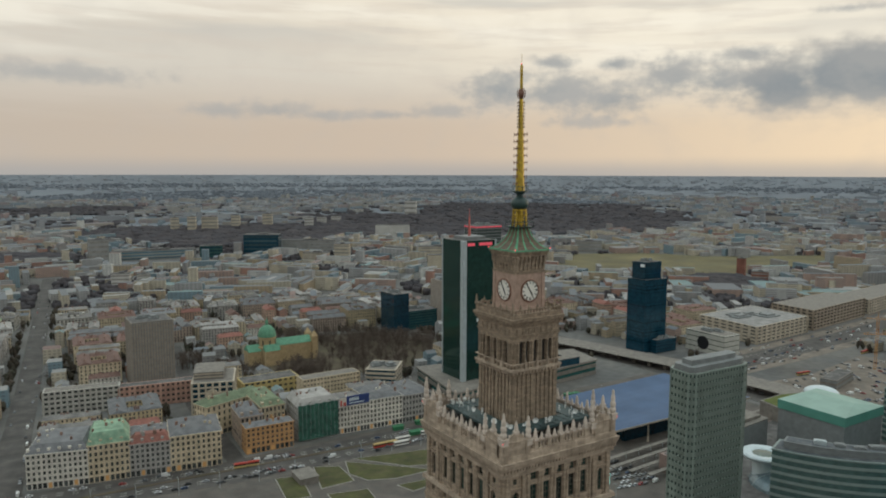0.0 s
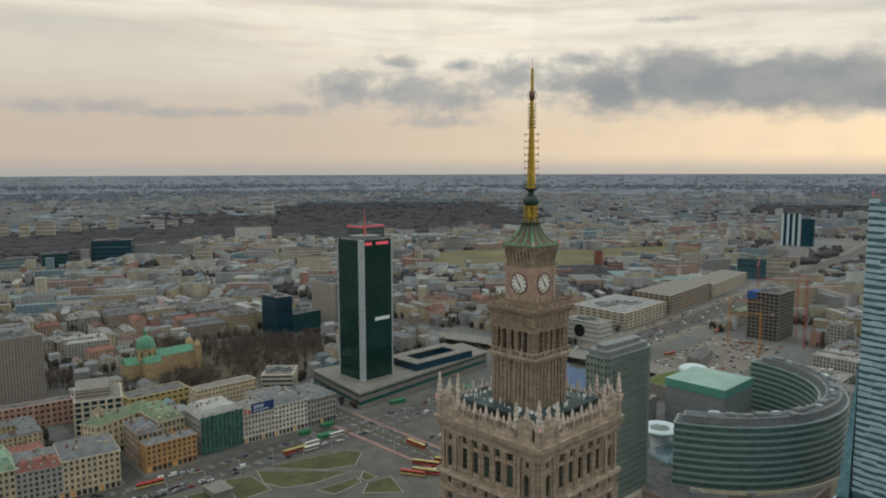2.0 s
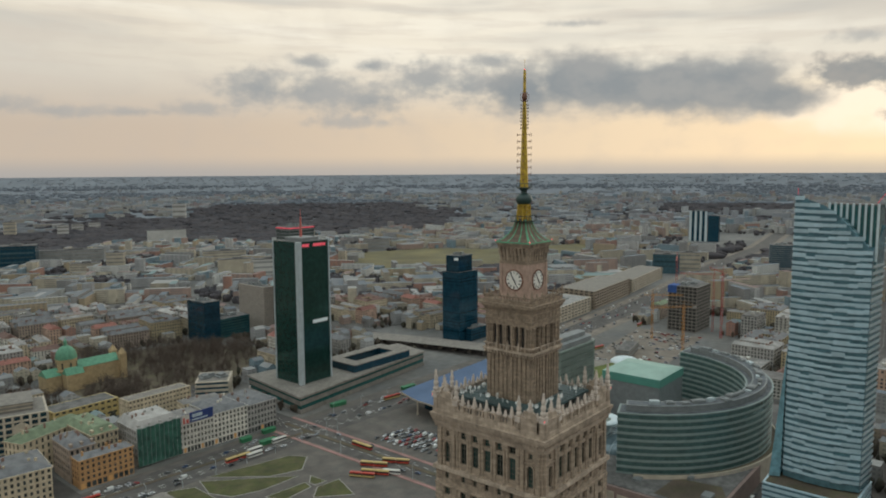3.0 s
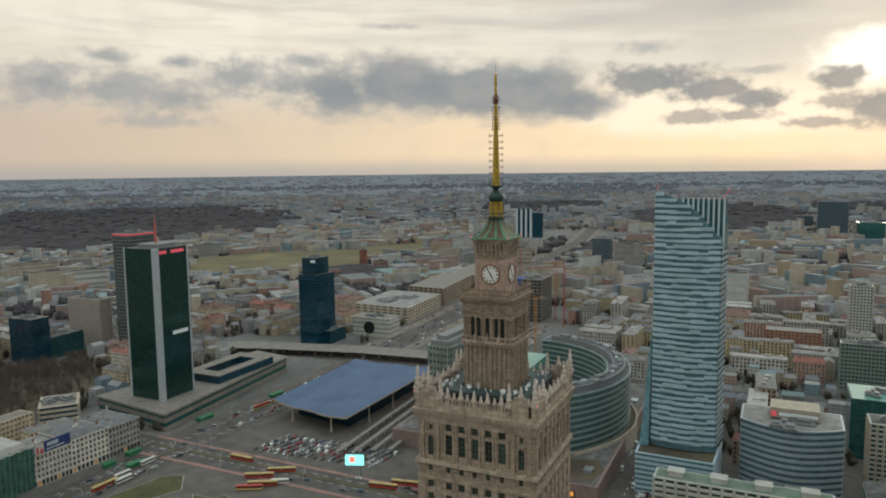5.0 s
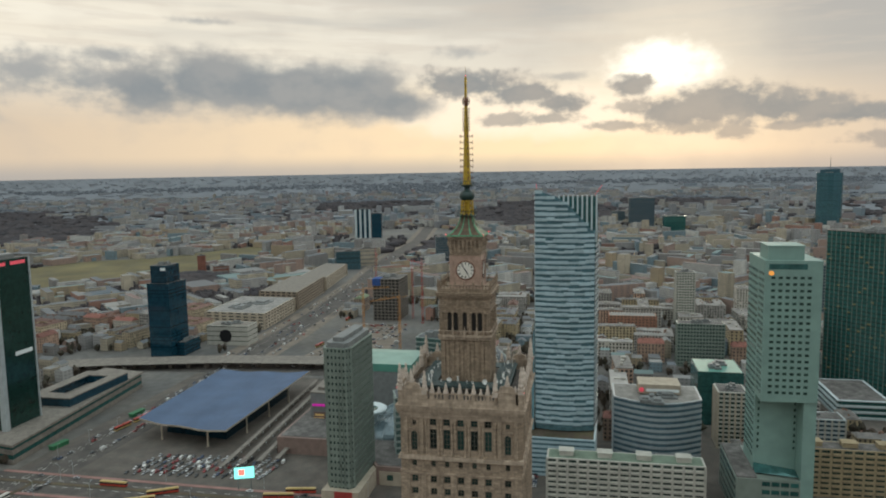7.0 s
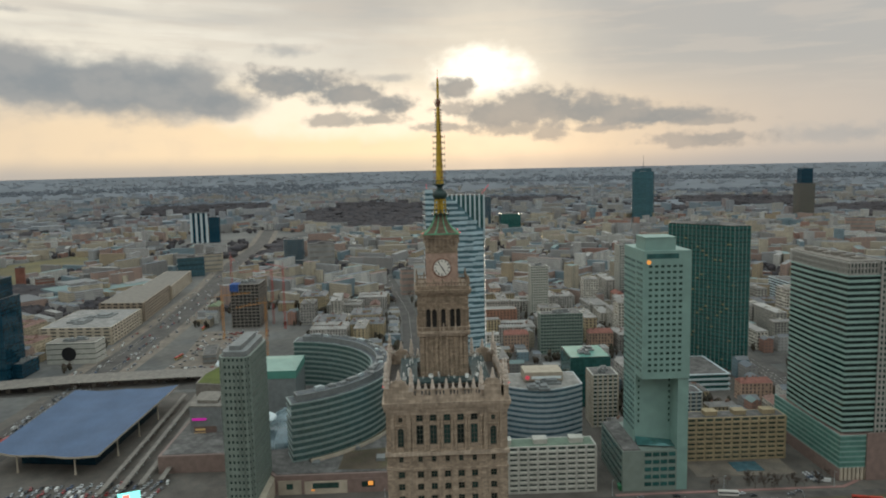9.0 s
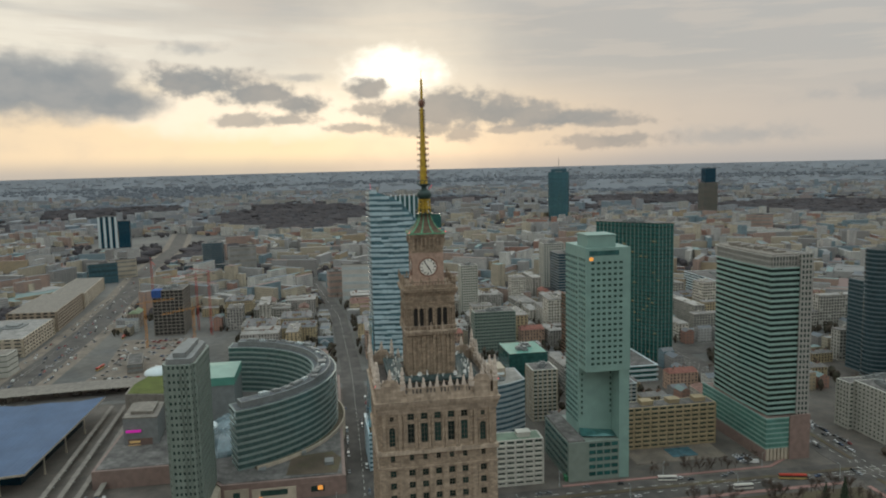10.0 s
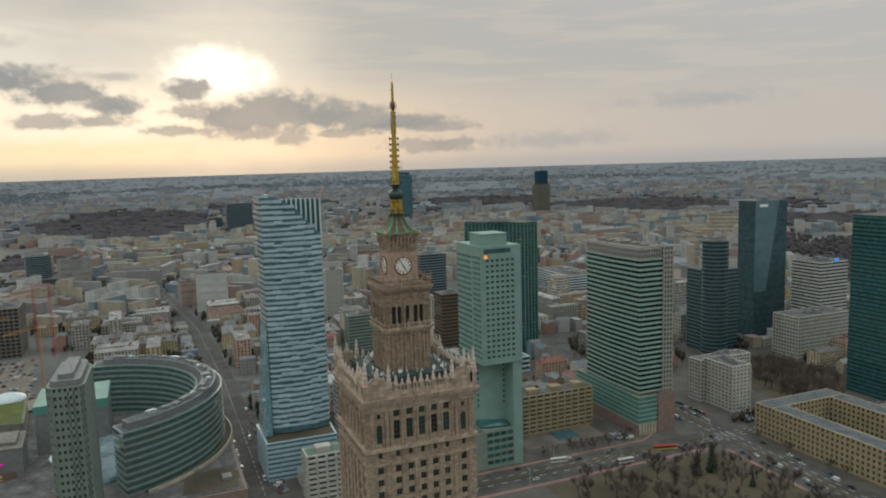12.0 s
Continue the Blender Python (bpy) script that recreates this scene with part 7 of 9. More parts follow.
def house_kind(key, w, d, storeys, wall, roof, style, court=0.0):
    """Meshes of one kind of town block: walls, roof, windows and chimneys, shared by all its copies."""
    h = 1.2 + 3.2 * storeys
    rng = random.Random(key)
    outer = rect(-w / 2, w / 2, -d / 2, d / 2)
    bodies = [outer]
    if court:
        c = court
        bodies = [rect(-w / 2, w / 2, -d / 2, -d / 2 + c), rect(-w / 2, w / 2, d / 2 - c, d / 2), rect(-w / 2, -w / 2 + c, -d / 2 + c, d / 2 - c), rect(w / 2 - c, w / 2, -d / 2 + c, d / 2 - c)]
    walls, roofs, panes = bmesh.new(), bmesh.new(), bmesh.new()
    for k, poly in enumerate(bodies):
        hh = h if k < 2 else h - rng.choice((0, 0, 3.2))
        prism(walls, poly, 0, hh)
        x0, y0 = poly[0]
        x1, y1 = poly[2]
        if style == "flat":
            prism(roofs, grown(poly, 0.25), hh, hh + 0.6)
            for i in range(3):
                px, py = rng.uniform(x0 + 2, x1 - 2), rng.uniform(y0 + 2, y1 - 2)
                a, b = rng.uniform(1, 3), rng.uniform(1, 2.5)
                box(roofs, px - a, px + a, py - b, py + b, hh + 0.6, hh + rng.uniform(1.6, 3.2), 1)
        else:
            ri = 3.6 if style == "gable" else 2.2
            lo = [roofs.verts.new((*p, hh)) for p in grown(poly, 0.4)]
            if x1 - x0 > y1 - y0:
                ym = (y0 + y1) / 2
                e = [roofs.verts.new((x0 + 1.5, ym, hh + ri)), roofs.verts.new((x1 - 1.5, ym, hh + ri))]
                fs = ((lo[0], lo[1], e[1], e[0]), (lo[2], lo[3], e[0], e[1]), (lo[3], lo[0], e[0]), (lo[1], lo[2], e[1]))
            else:
                xm = (x0 + x1) / 2
                e = [roofs.verts.new((xm, y0 + 1.5, hh + ri)), roofs.verts.new((xm, y1 - 1.5, hh + ri))]
                fs = ((lo[1], lo[2], e[1], e[0]), (lo[3], lo[0], e[0], e[1]), (lo[0], lo[1], e[0]), (lo[2], lo[3], e[1]))
            for f in fs:
                roofs.faces.new(f)
            for i in range(4):
                px, py = rng.uniform(x0 + 2, x1 - 2), (y0 + y1) / 2 + rng.uniform(-2, 2)
                box(roofs, px - 0.7, px + 0.7, py - 0.4, py + 0.4, hh + 0.5, hh + ri + rng.uniform(0.6, 1.6), 1)
        for e0, e1 in zip(poly, poly[1:] + poly[:1]):
            e0, e1 = Vector(e0), Vector(e1)
            L = (e1 - e0).length
            if L < 5:
                continue
            dd = (e1 - e0) / L
            nn = Vector((dd.y, -dd.x)) * 0.06
            step = 2.9 if style != "flat" else 3.3
            n = int(L / step)
            for i in range(n):
                c = e0 + dd * (L * (i + 0.5) / n)
                for j in range(storeys):
                    if z_skip(rng):
                        continue
                    z = 1.6 + 3.2 * j
                    u = dd * (0.62 if style != "flat" else 0.95)
                    v = [panes.verts.new((*(c - u + nn), z)), panes.verts.new((*(c + u + nn), z)), panes.verts.new((*(c + u + nn), z + 1.75)), panes.verts.new((*(c - u + nn), z + 1.75))]
                    k2 = [panes.verts.new((*(c - u), z - 0.1)), panes.verts.new((*(c + u), z - 0.1)), panes.verts.new((*(c + u), z + 1.85)), panes.verts.new((*(c - u), z + 1.85))]
                    panes.faces.new(v)
                    for q in range(4):
                        panes.faces.new((k2[q], k2[(q + 1) % 4], v[(q + 1) % 4], v[q]))
    KINDS[key] = (w, d, h, mesh_of("wall", walls, WALLS[wall]), mesh_of("roof", roofs, [ROOFS[roof], WALLS["concrete"] if style == "flat" else CHIMNEY]), mesh_of("glazing", panes, PANE), style, wall, roof)


def z_skip(rng):
    return rng.random() < 0.05


i = 0
for w, d, s, wall, roof, style, court in (
        (30, 14, 5, "cream", "felt", "low", 0), (30, 14, 5, "grey", "slate", "gable", 0), (26, 13, 4, "white", "rust", "gable", 0), (38, 34, 5, "cream", "felt", "low", 11), (42, 38, 5, "brown", "slate", "gable", 11),
        (40, 34, 6, "grey", "pale", "low", 11), (44, 36, 5, "pink", "rust", "low", 11), (48, 12, 5, "white", "pale", "flat", 0), (44, 13, 8, "concrete", "felt", "flat", 0), (56, 13, 10, "concrete", "pale", "flat", 0),
        (24, 20, 12, "white", "felt", "flat", 0), (34, 18, 7, "grey", "felt", "flat", 0), (26, 13, 5, "salmon", "red", "gable", 0), (22, 12, 3, "yellow", "felt", "low", 0), (40, 36, 6, "yellow", "slate", "low", 12),
        (50, 24, 5, "concrete", "felt", "flat", 0), (30, 14, 6, "brown", "moss", "gable", 0), (46, 40, 4, "concrete", "felt", "flat", 13), (40, 14, 9, "salmon", "felt", "flat", 0), (46, 13, 8, "yellow", "felt", "flat", 0), (42, 36, 5, "cream", "rust", "low", 11), (28, 13, 5, "white", "red", "gable", 0)):
    house_kind(i, w, d, s, wall, roof, style, court)
    i += 1

LOOKS = {"cream": "cream plastered", "grey": "grey plastered", "white": "white plastered", "brown": "brown plastered", "pink": "pinkish plastered", "concrete": "pale concrete", "yellow": "ochre plastered", "salmon": "salmon plastered"}
TOPS = {"felt": "dark felt roof", "slate": "slate roof", "rust": "rusty red roof", "pale": "pale flat roof", "red": "red tiled roof", "moss": "mossy roof"}


def put_house(key, x, y, ang, scale=1.0):
    w, d, h, wm, rm, pm, style, wall, roof = KINDS[key]
    own = thing("town_block" if w > 36 else "town_house", "%s city house with rows of windows and %s" % (LOOKS[wall], TOPS[roof]), "house", "city houses", pose(x, y, 0, 0, 0, ang) @ Matrix.Diagonal((1, 1, scale, 1)))
    part("wall", wm, None, own)
    part("roof", rm, None, own)
    part("glazing", pm, None, own, kind="stuff")


TAKEN = [(225, 415, 340, 450), (390, 435, 568, 612), (480, 535, 370, 436), (290, 375, 622, 675), (366, 398, 634, 700), (-12, 34, 540, 585), (258, 310, -50, 8), (205, 268, -158, -106), (208, 305, -290, -248), (185, 445, 20, 312),
         (268, 318, -112, -48), (208, 230, -104, -8), (246, 268, -240, -154), (296, 320, -204, -146), (314, 342, -148, -120), (358, 408, -156, -110), (524, 552, -172, -116), (634, 666, -118, -54), (708, 740, -170, -136), (450, 526, -306, -250), (390, 456, -268, -222),
         (672, 790, -546, -484), (466, 492, -230, -200), (755, 805, -335, -285), (850, 885, -335, -292), (695, 728, -184, -148), (330, 405, -486, -425), (378, 446, -606, -526), (312, 350, -562, -482), (345, 390, -606, -555),
         (122, 170, -410, -345), (212, 278, -402, -326), (40, 188, -406, -324), (680, 800, 180, 262), (625, 752, 355, 455), (752, 1100, 364, 460), (545, 580, 340, 400), (446, 700, 140, 300), (-130, 190, 338, 390), (18, 78, 360, 434), (104, 164, 422, 448), (12, 70, 425, 490),
         (165, 215, 420, 470), (-85, 40, 485, 530), (66, 126, 464, 496), (100, 190, 555, 610), (1230, 1306, 195, 312), (1690, 1830, 520, 640), (1990, 2215, -800, -650), (1900, 2065, -1260, -1130), (2080, 2285, -262, -150), (1890, 2070, -330, -240), (2290, 2350, -172, -108), (380, 406, 626, 688), (430, 500, 240, 520), (560, 690, 140, 240), (200, 268, -250, -150), (180, 226, -535, -468), (200, 345, -500, -402), (270, 330, -402, -330)]
WOODS = [((190, 520), 62), ((262, 560), 58), ((240, 620), 50), ((180, 640), 40), ((300, 590), 34), ((90, 560), 22), ((140, 520), 24), ((60, 610), 20), ((300, -452), 34), ((252, -452), 36), ((222, -430), 24), ((318, -420), 22)]
MEADOW = [(800, 915), (965, 770), (1180, 730), (1456, 715), (1560, 830), (1300, 960), (1240, 1080), (1075, 1150), (900, 1040)]


# single blocks that stand out of the far city: direction, distance, width, depth, height, storeys, wall, panes, name, label
LANDMARKS = [
    (69.1, 1674, 81, 40, 47, 5, "GLASS_NAVY", "GLASS_STEEL", "office_block", "dark teal office block with a pale roof storey"),
    (73.0, 1603, 48, 22, 30, 4, "GLASS_TEAL", "GLASS_NAVY", "office_block", "dark teal office with pale side walls"),
    (77.3, 1635, 176, 24, 20, 3, "FAR_GREY", "GLASS_BLUE", "long_office", "long low blue-grey office building"),
    (76.6, 2389, 25, 20, 45, 4, "FAR_CREAM", "FAR_SHADE", "tower_flats", "cream tower of flats far off"),
    (75.3, 2344, 25, 20, 50, 4, "FAR_CREAM", "FAR_SHADE", "tower_flats", "cream tower of flats far off"),
    (74.0, 2386, 50, 18, 45, 4, "FAR_CREAM", "FAR_SHADE", "tower_flats", "wide cream tower of flats far off"),
    (72.1, 2470, 28, 20, 44, 4, "FAR_CREAM", "FAR_SHADE", "tower_flats", "cream tower of flats far off"),
    (69.7, 2532, 33, 20, 45, 4, "FAR_CREAM", "FAR_SHADE", "tower_flats", "cream tower of flats far off"),
    (66.4, 2467, 30, 20, 34, 3, "FAR_WHITE", "FAR_SHADE", "tower_flats", "pale tower of flats beside the dark park"),
    (65.5, 2611, 34, 20, 26, 3, "FAR_WHITE", "FAR_SHADE", "tower_flats", "pale squat flats beside the dark park"),
    (64.4, 2685, 35, 20, 25, 3, "FAR_WHITE", "FAR_SHADE", "tower_flats", "pale squat flats beside the dark park"),
    (65.5, 1716, 131, 22, 28, 4, "FAR_GREY", "FAR_SHADE", "long_flats", "long grey-beige row of flats"),
    (64.5, 1524, 56, 20, 19, 4, "FAR_CREAM", "FAR_SHADE", "house_row", "cream town house row with plain roof"),
    (62.5, 1584, 34, 20, 31, 4, "FAR_CREAM", "FAR_SHADE", "tower_flats", "cream square block of flats"),
    (81.2, 1591, 40, 20, 51, 5, "FAR_GREY", "FAR_SHADE", "tower_flats", "grey slab of flats"),
    (78.9, 1228, 29, 16, 24, 4, "FAR_WHITE", "FAR_SHADE", "house_row", "white rendered end of a slab"),
    (77.3, 1241, 21, 16, 20, 4, "FAR_WHITE", "FAR_SHADE", "house_row", "white rendered block of offices"),
    (59.2, 2065, 100, 18, 38, 3, "FAR_WHITE", "FAR_WHITE", "long_flats", "long white slab before the dark park"),
    (58.6, 3164, 52, 20, 63, 3, "FAR_WHITE", "FAR_SHADE", "tower_flats", "tall white flats beyond the park"),
    (53.5, 1395, 68, 20, 29, 3, "FAR_CREAM", "FAR_CREAM", "store", "cream store block without windows"),
    (51.0, 1373, 61, 26, 30, 3, "FAR_WHITE", "FAR_GREY", "hall", "pale hall with plain walls"),
    (54.7, 1633, 92, 30, 21, 3, "FAR_CREAM", "FAR_SHADE", "hall", "long pale hall with flat roof"),
    (42.8, 1769, 64, 20, 27, 3, "FAR_GREY", "FAR_SHADE", "house_row", "pale grey building at the meadow's edge"),
    (30.5, 1438, 14, 12, 37, 4, "BRICK_RED", "BRICK_RED", "brick_tower", "dull red brick tower at the meadow's edge"),
    (29.1, 1407, 28, 16, 18, 3, "BRICK_RED", "FAR_SHADE", "house_row", "dull red brick building at the meadow's edge"),
    (1.0, 1036, 42, 18, 55, 5, "FAR_WHITE", "SILVER", "tower_flats", "white tower of flats above the low blocks"),
    (2.6, 1081, 24, 20, 39, 4, "FAR_PINK", "FAR_SHADE", "tower_flats", "pinkish brown block of flats"),
    (9.2, 1387, 50, 18, 53, 5, "FAR_GREY", "FAR_SHADE", "tower_flats", "pale grey slab of flats"),
    (19.2, 1415, 48, 22, 36, 4, "GLASS_BLUE", "GLASS_STEEL", "office_block", "blue glass office building"),
    (17.7, 1471, 46, 22, 34, 4, "FAR_CREAM", "FAR_SHADE", "office_block", "beige office building beside the blue glass one"),
    (-42.5, 1945, 96, 18, 50, 5, "FAR_CREAM", "FAR_SHADE", "long_flats", "long cream slab of flats"),
    (-32.1, 2099, 68, 18, 41, 4, "FAR_PINK", "FAR_SHADE", "long_flats", "pinkish slab of flats"),
]
FAR_CREAM = material("cream_render", (0.42, 0.37, 0.285), 0.9, vary=0.15, scale=0.05, grain=0.5, spec=0.2)
FAR_WHITE = material("pale_render", (0.47, 0.455, 0.42), 0.9, vary=0.12, scale=0.05, grain=0.5, spec=0.2)
FAR_GREY = material("grey_render", (0.25, 0.25, 0.24), 0.9, vary=0.15, scale=0.05, grain=0.5, spec=0.2)
FAR_PINK = material("pink_render", (0.33, 0.24, 0.205), 0.9, vary=0.15, scale=0.05, grain=0.5, spec=0.2)
FAR_SHADE = material("far_window_row", (0.23, 0.215, 0.195), 0.7, vary=0.25, scale=0.1, grain=0.8, spec=0.3)
BRICK_RED = material("dull_red_brick", (0.21, 0.095, 0.07), 0.9, vary=0.2, scale=0.1, grain=1.0, spec=0.2)
PAINTS = {"SILVER": SILVER, "GLASS_TEAL": GLASS_TEAL, "GLASS_NAVY": GLASS_NAVY, "GLASS_BLUE": GLASS_BLUE, "GLASS_STEEL": GLASS_STEEL, "FAR_CREAM": FAR_CREAM, "FAR_WHITE": FAR_WHITE, "FAR_GREY": FAR_GREY, "FAR_PINK": FAR_PINK, "FAR_SHADE": FAR_SHADE, "BRICK_RED": BRICK_RED}
for az, d, w, deep, h, storeys, wall, pane, name, label in LANDMARKS:
    x, y, z, k = far_place(d, radians(az))
    own = thing(name, label, "building", m=pose(x, y, z, 0, 0, az + 90 + (7 if d % 2 else -9)))
    w, deep, h = w * k / 2, deep * k / 2, h * k
    bm = bmesh.new()
    box(bm, -w, w, -deep, deep, -3, h)
    part("wall", bm, PAINTS[wall], own)
    step = h / storeys
    bm = bmesh.new()
    for side in (-1, 1):
        box(bm, -w * 0.94, w * 0.94, side * deep - 0.25, side * deep + 0.25, step * 0.3, step * 0.68)
        box(bm, side * w - 0.25, side * w + 0.25, -deep * 0.85, deep * 0.85, step * 0.3, step * 0.68)
    row = mesh_of("window_row", bm, PAINTS[pane])
    for i in range(storeys):
        part("window_row", row, None, own, m=pose(0, 0, step * i))
    bm = bmesh.new()
    box(bm, -w - 0.4, w + 0.4, -deep - 0.4, deep + 0.4, h, h + 0.9)
    box(bm, -w * 0.35, w * 0.2, -deep * 0.5, deep * 0.5, h + 0.9, h + 3.4)
    part("roof", bm, ROOF_GREY, own)
    if d < 2400:
        TAKEN.append((x - w, x + w, y - w, y + w))


def inside(x, y, poly):
    hit = False
    for (x0, y0), (x1, y1) in zip(poly, poly[1:] + poly[:1]):
        if (y0 > y) != (y1 > y) and x < (x1 - x0) * (y - y0) / (y1 - y0) + x0:
            hit = not hit
    return hit


def free_at(x, y, r):
    if any(a - r < x < b + r and c - r < y < e + r for a, b, c, e in TAKEN):
        return False
    if any(math.hypot(x - p[0], y - p[1]) < q + r * 0.6 for p, q in WOODS):
        return False
    return not inside(x, y, MEADOW)


rng = random.Random(21)
placed = []
gx = -200.0
while gx < 1180:
    gy = -900.0
    while gy < 1120:
        x, y = gx + rng.uniform(-4, 4), gy + rng.uniform(-4, 4)
        v = Vector((x, y)) - EYE_AT
        az, dist = math.degrees(math.atan2(v.y, v.x)), v.length
        gy += 42
        if not (-62 < az < 97) or dist > 1010 or (x < 195 and -330 < y < 345):
            continue
        west = x > 300 and y < 250
        key = rng.choice((8, 9, 19, 10, 11, 7, 15, 17, 18, 14, 5, 2, 20) if west else (0, 1, 3, 4, 5, 6, 3, 4, 14, 16, 2, 12, 20, 11, 13, 17, 21, 20))
        w, d = KINDS[key][:2]
        ang = rng.choice((0, 90, 180, 270))
        ex, ey = (w / 2, d / 2) if ang in (0, 180) else (d / 2, w / 2)
        if not all(free_at(x + sx * ex, y + sy * ey, 3) for sx in (-1, 0, 1) for sy in (-1, 0, 1)):
            key = rng.choice((13, 2, 12, 0))
            w, d = KINDS[key][:2]
            ex, ey = (w / 2, d / 2) if ang in (0, 180) else (d / 2, w / 2)
            if not all(free_at(x + sx * ex, y + sy * ey, 2) for sx in (-1, 0, 1) for sy in (-1, 0, 1)):
                continue
        if any(road_gap(x + sx * ex, y + sy * ey) < 3 for sx in (-1, 0, 1) for sy in (-1, 0, 1)):
            continue
        put_house(key, x, y, ang + (rng.uniform(-3, 3) if y < 300 else -6 + rng.uniform(-5, 5)), rng.uniform(0.85, 1.15))
        placed.append((x, y, ex + 1.5, ey + 1.5))
    gx += 44

# ---------------------------------------------------------------- the far city, to the horizon
def far_material(name, haze_mix):
    """Pale and dull blocks; walls carry rows of windows, roofs stay plain; the second argument blends blue-grey haze
    into the colour.
    """
    m = bpy.data.materials.new(name)
    m.use_nodes = True
    nt = m.node_tree
    b = nt.nodes["Principled BSDF"]
    b.inputs["Roughness"].default_value = 0.95
    b.inputs["Specular IOR Level"].default_value = 0.15
    geo = nt.nodes.new("ShaderNodeNewGeometry")
    ramp = nt.nodes.new("ShaderNodeValToRGB")
    ramp.color_ramp.interpolation = "CONSTANT"
    tones = [(0.0, (0.47, 0.40, 0.29)), (0.13, (0.37, 0.36, 0.345)), (0.26, (0.56, 0.485, 0.36)), (0.38, (0.29, 0.27, 0.25)), (0.50, (0.49, 0.47, 0.44)), (0.60, (0.40, 0.27, 0.21)), (0.68, (0.19, 0.275, 0.31)), (0.76, (0.58, 0.56, 0.51)), (0.83, (0.43, 0.33, 0.20)), (0.91, (0.37, 0.19, 0.13)), (0.96, (0.66, 0.65, 0.60))]
    roofs = [(0.0, (0.16, 0.165, 0.17)), (0.3, (0.25, 0.245, 0.235)), (0.55, (0.14, 0.16, 0.18)), (0.72, (0.35, 0.335, 0.31)), (0.84, (0.24, 0.15, 0.125)), (0.91, (0.19, 0.27, 0.26))]
    while len(ramp.color_ramp.elements) < len(tones):
        ramp.color_ramp.elements.new(0.5)
    for e, (p, c) in zip(ramp.color_ramp.elements, tones):
        e.position, e.color = p, (*c, 1)
    nt.links.new(geo.outputs["Random Per Island"], ramp.inputs[0])
    over = nt.nodes.new("ShaderNodeValToRGB")
    over.color_ramp.interpolation = "CONSTANT"
    while len(over.color_ramp.elements) < len(roofs):
        over.color_ramp.elements.new(0.5)
    for e, (p, c) in zip(over.color_ramp.elements, roofs):
        e.position, e.color = p, (*c, 1)

    def calc(op, a, c=0.0):
        n = nt.nodes.new("ShaderNodeMath")
        n.operation = op
        for sock, v in zip(n.inputs, (a, c)):
            if isinstance(v, bpy.types.NodeSocket):
                nt.links.new(v, sock)
            else:
                sock.default_value = v
        return n.outputs[0]

    pos, nor = nt.nodes.new("ShaderNodeSeparateXYZ"), nt.nodes.new("ShaderNodeSeparateXYZ")
    nt.links.new(geo.outputs["Position"], pos.inputs[0])
    nt.links.new(geo.outputs["Normal"], nor.inputs[0])
    rows = calc("GREATER_THAN", calc("SINE", calc("MULTIPLY", pos.outputs[2], 2.0)), 0.1)
    cols = calc("GREATER_THAN", calc("SINE", calc("MULTIPLY", calc("ADD", pos.outputs[0], pos.outputs[1]), 1.7)), -0.25)
    wall = calc("LESS_THAN", calc("ABSOLUTE", nor.outputs[2]), 0.4)
    pane = calc("MULTIPLY", calc("MULTIPLY", rows, cols), wall)
    flat = calc("GREATER_THAN", nor.outputs[2], 0.4)

    def mix(f, a, c):
        n = nt.nodes.new("ShaderNodeMix")
        n.data_type = "RGBA"
        for i, v in ((0, f), (6, a), (7, c)):
            if isinstance(v, bpy.types.NodeSocket):
                nt.links.new(v, n.inputs[i])
            else:
                n.inputs[i].default_value = v
        return n.outputs[2]

    col = mix(calc("MULTIPLY", pane, 0.5), ramp.outputs[0], (0.08, 0.09, 0.10, 1))
    nt.links.new(calc("FRACT", calc("MULTIPLY", geo.outputs["Random Per Island"], 37.7)), over.inputs[0])
    stain = nt.nodes.new("ShaderNodeTexNoise")
    nt.links.new(geo.outputs["Position"], stain.inputs["Vector"])
    stain.inputs["Scale"].default_value, stain.inputs["Detail"].default_value = 0.12, 4.0
    col = mix(calc("MULTIPLY", flat, 0.95), col, over.outputs[0])
    col = mix(calc("MULTIPLY", calc("SUBTRACT", stain.outputs[0], 0.28), 0.75), col, (0.105, 0.105, 0.10, 1))
    # blue-grey distance haze painted over the wall and roof colours
    col = mix(haze_mix, col, (0.225, 0.25, 0.282, 1))
    nt.links.new(col, b.inputs["Base Color"])
    return m


# the farther the blocks, the more haze is mixed into their colour
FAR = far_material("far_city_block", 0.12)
FAR_MID = far_material("hazed_city_block", 0.5)
FAR_HAZED = far_material("hazed_horizon_block", 0.86)


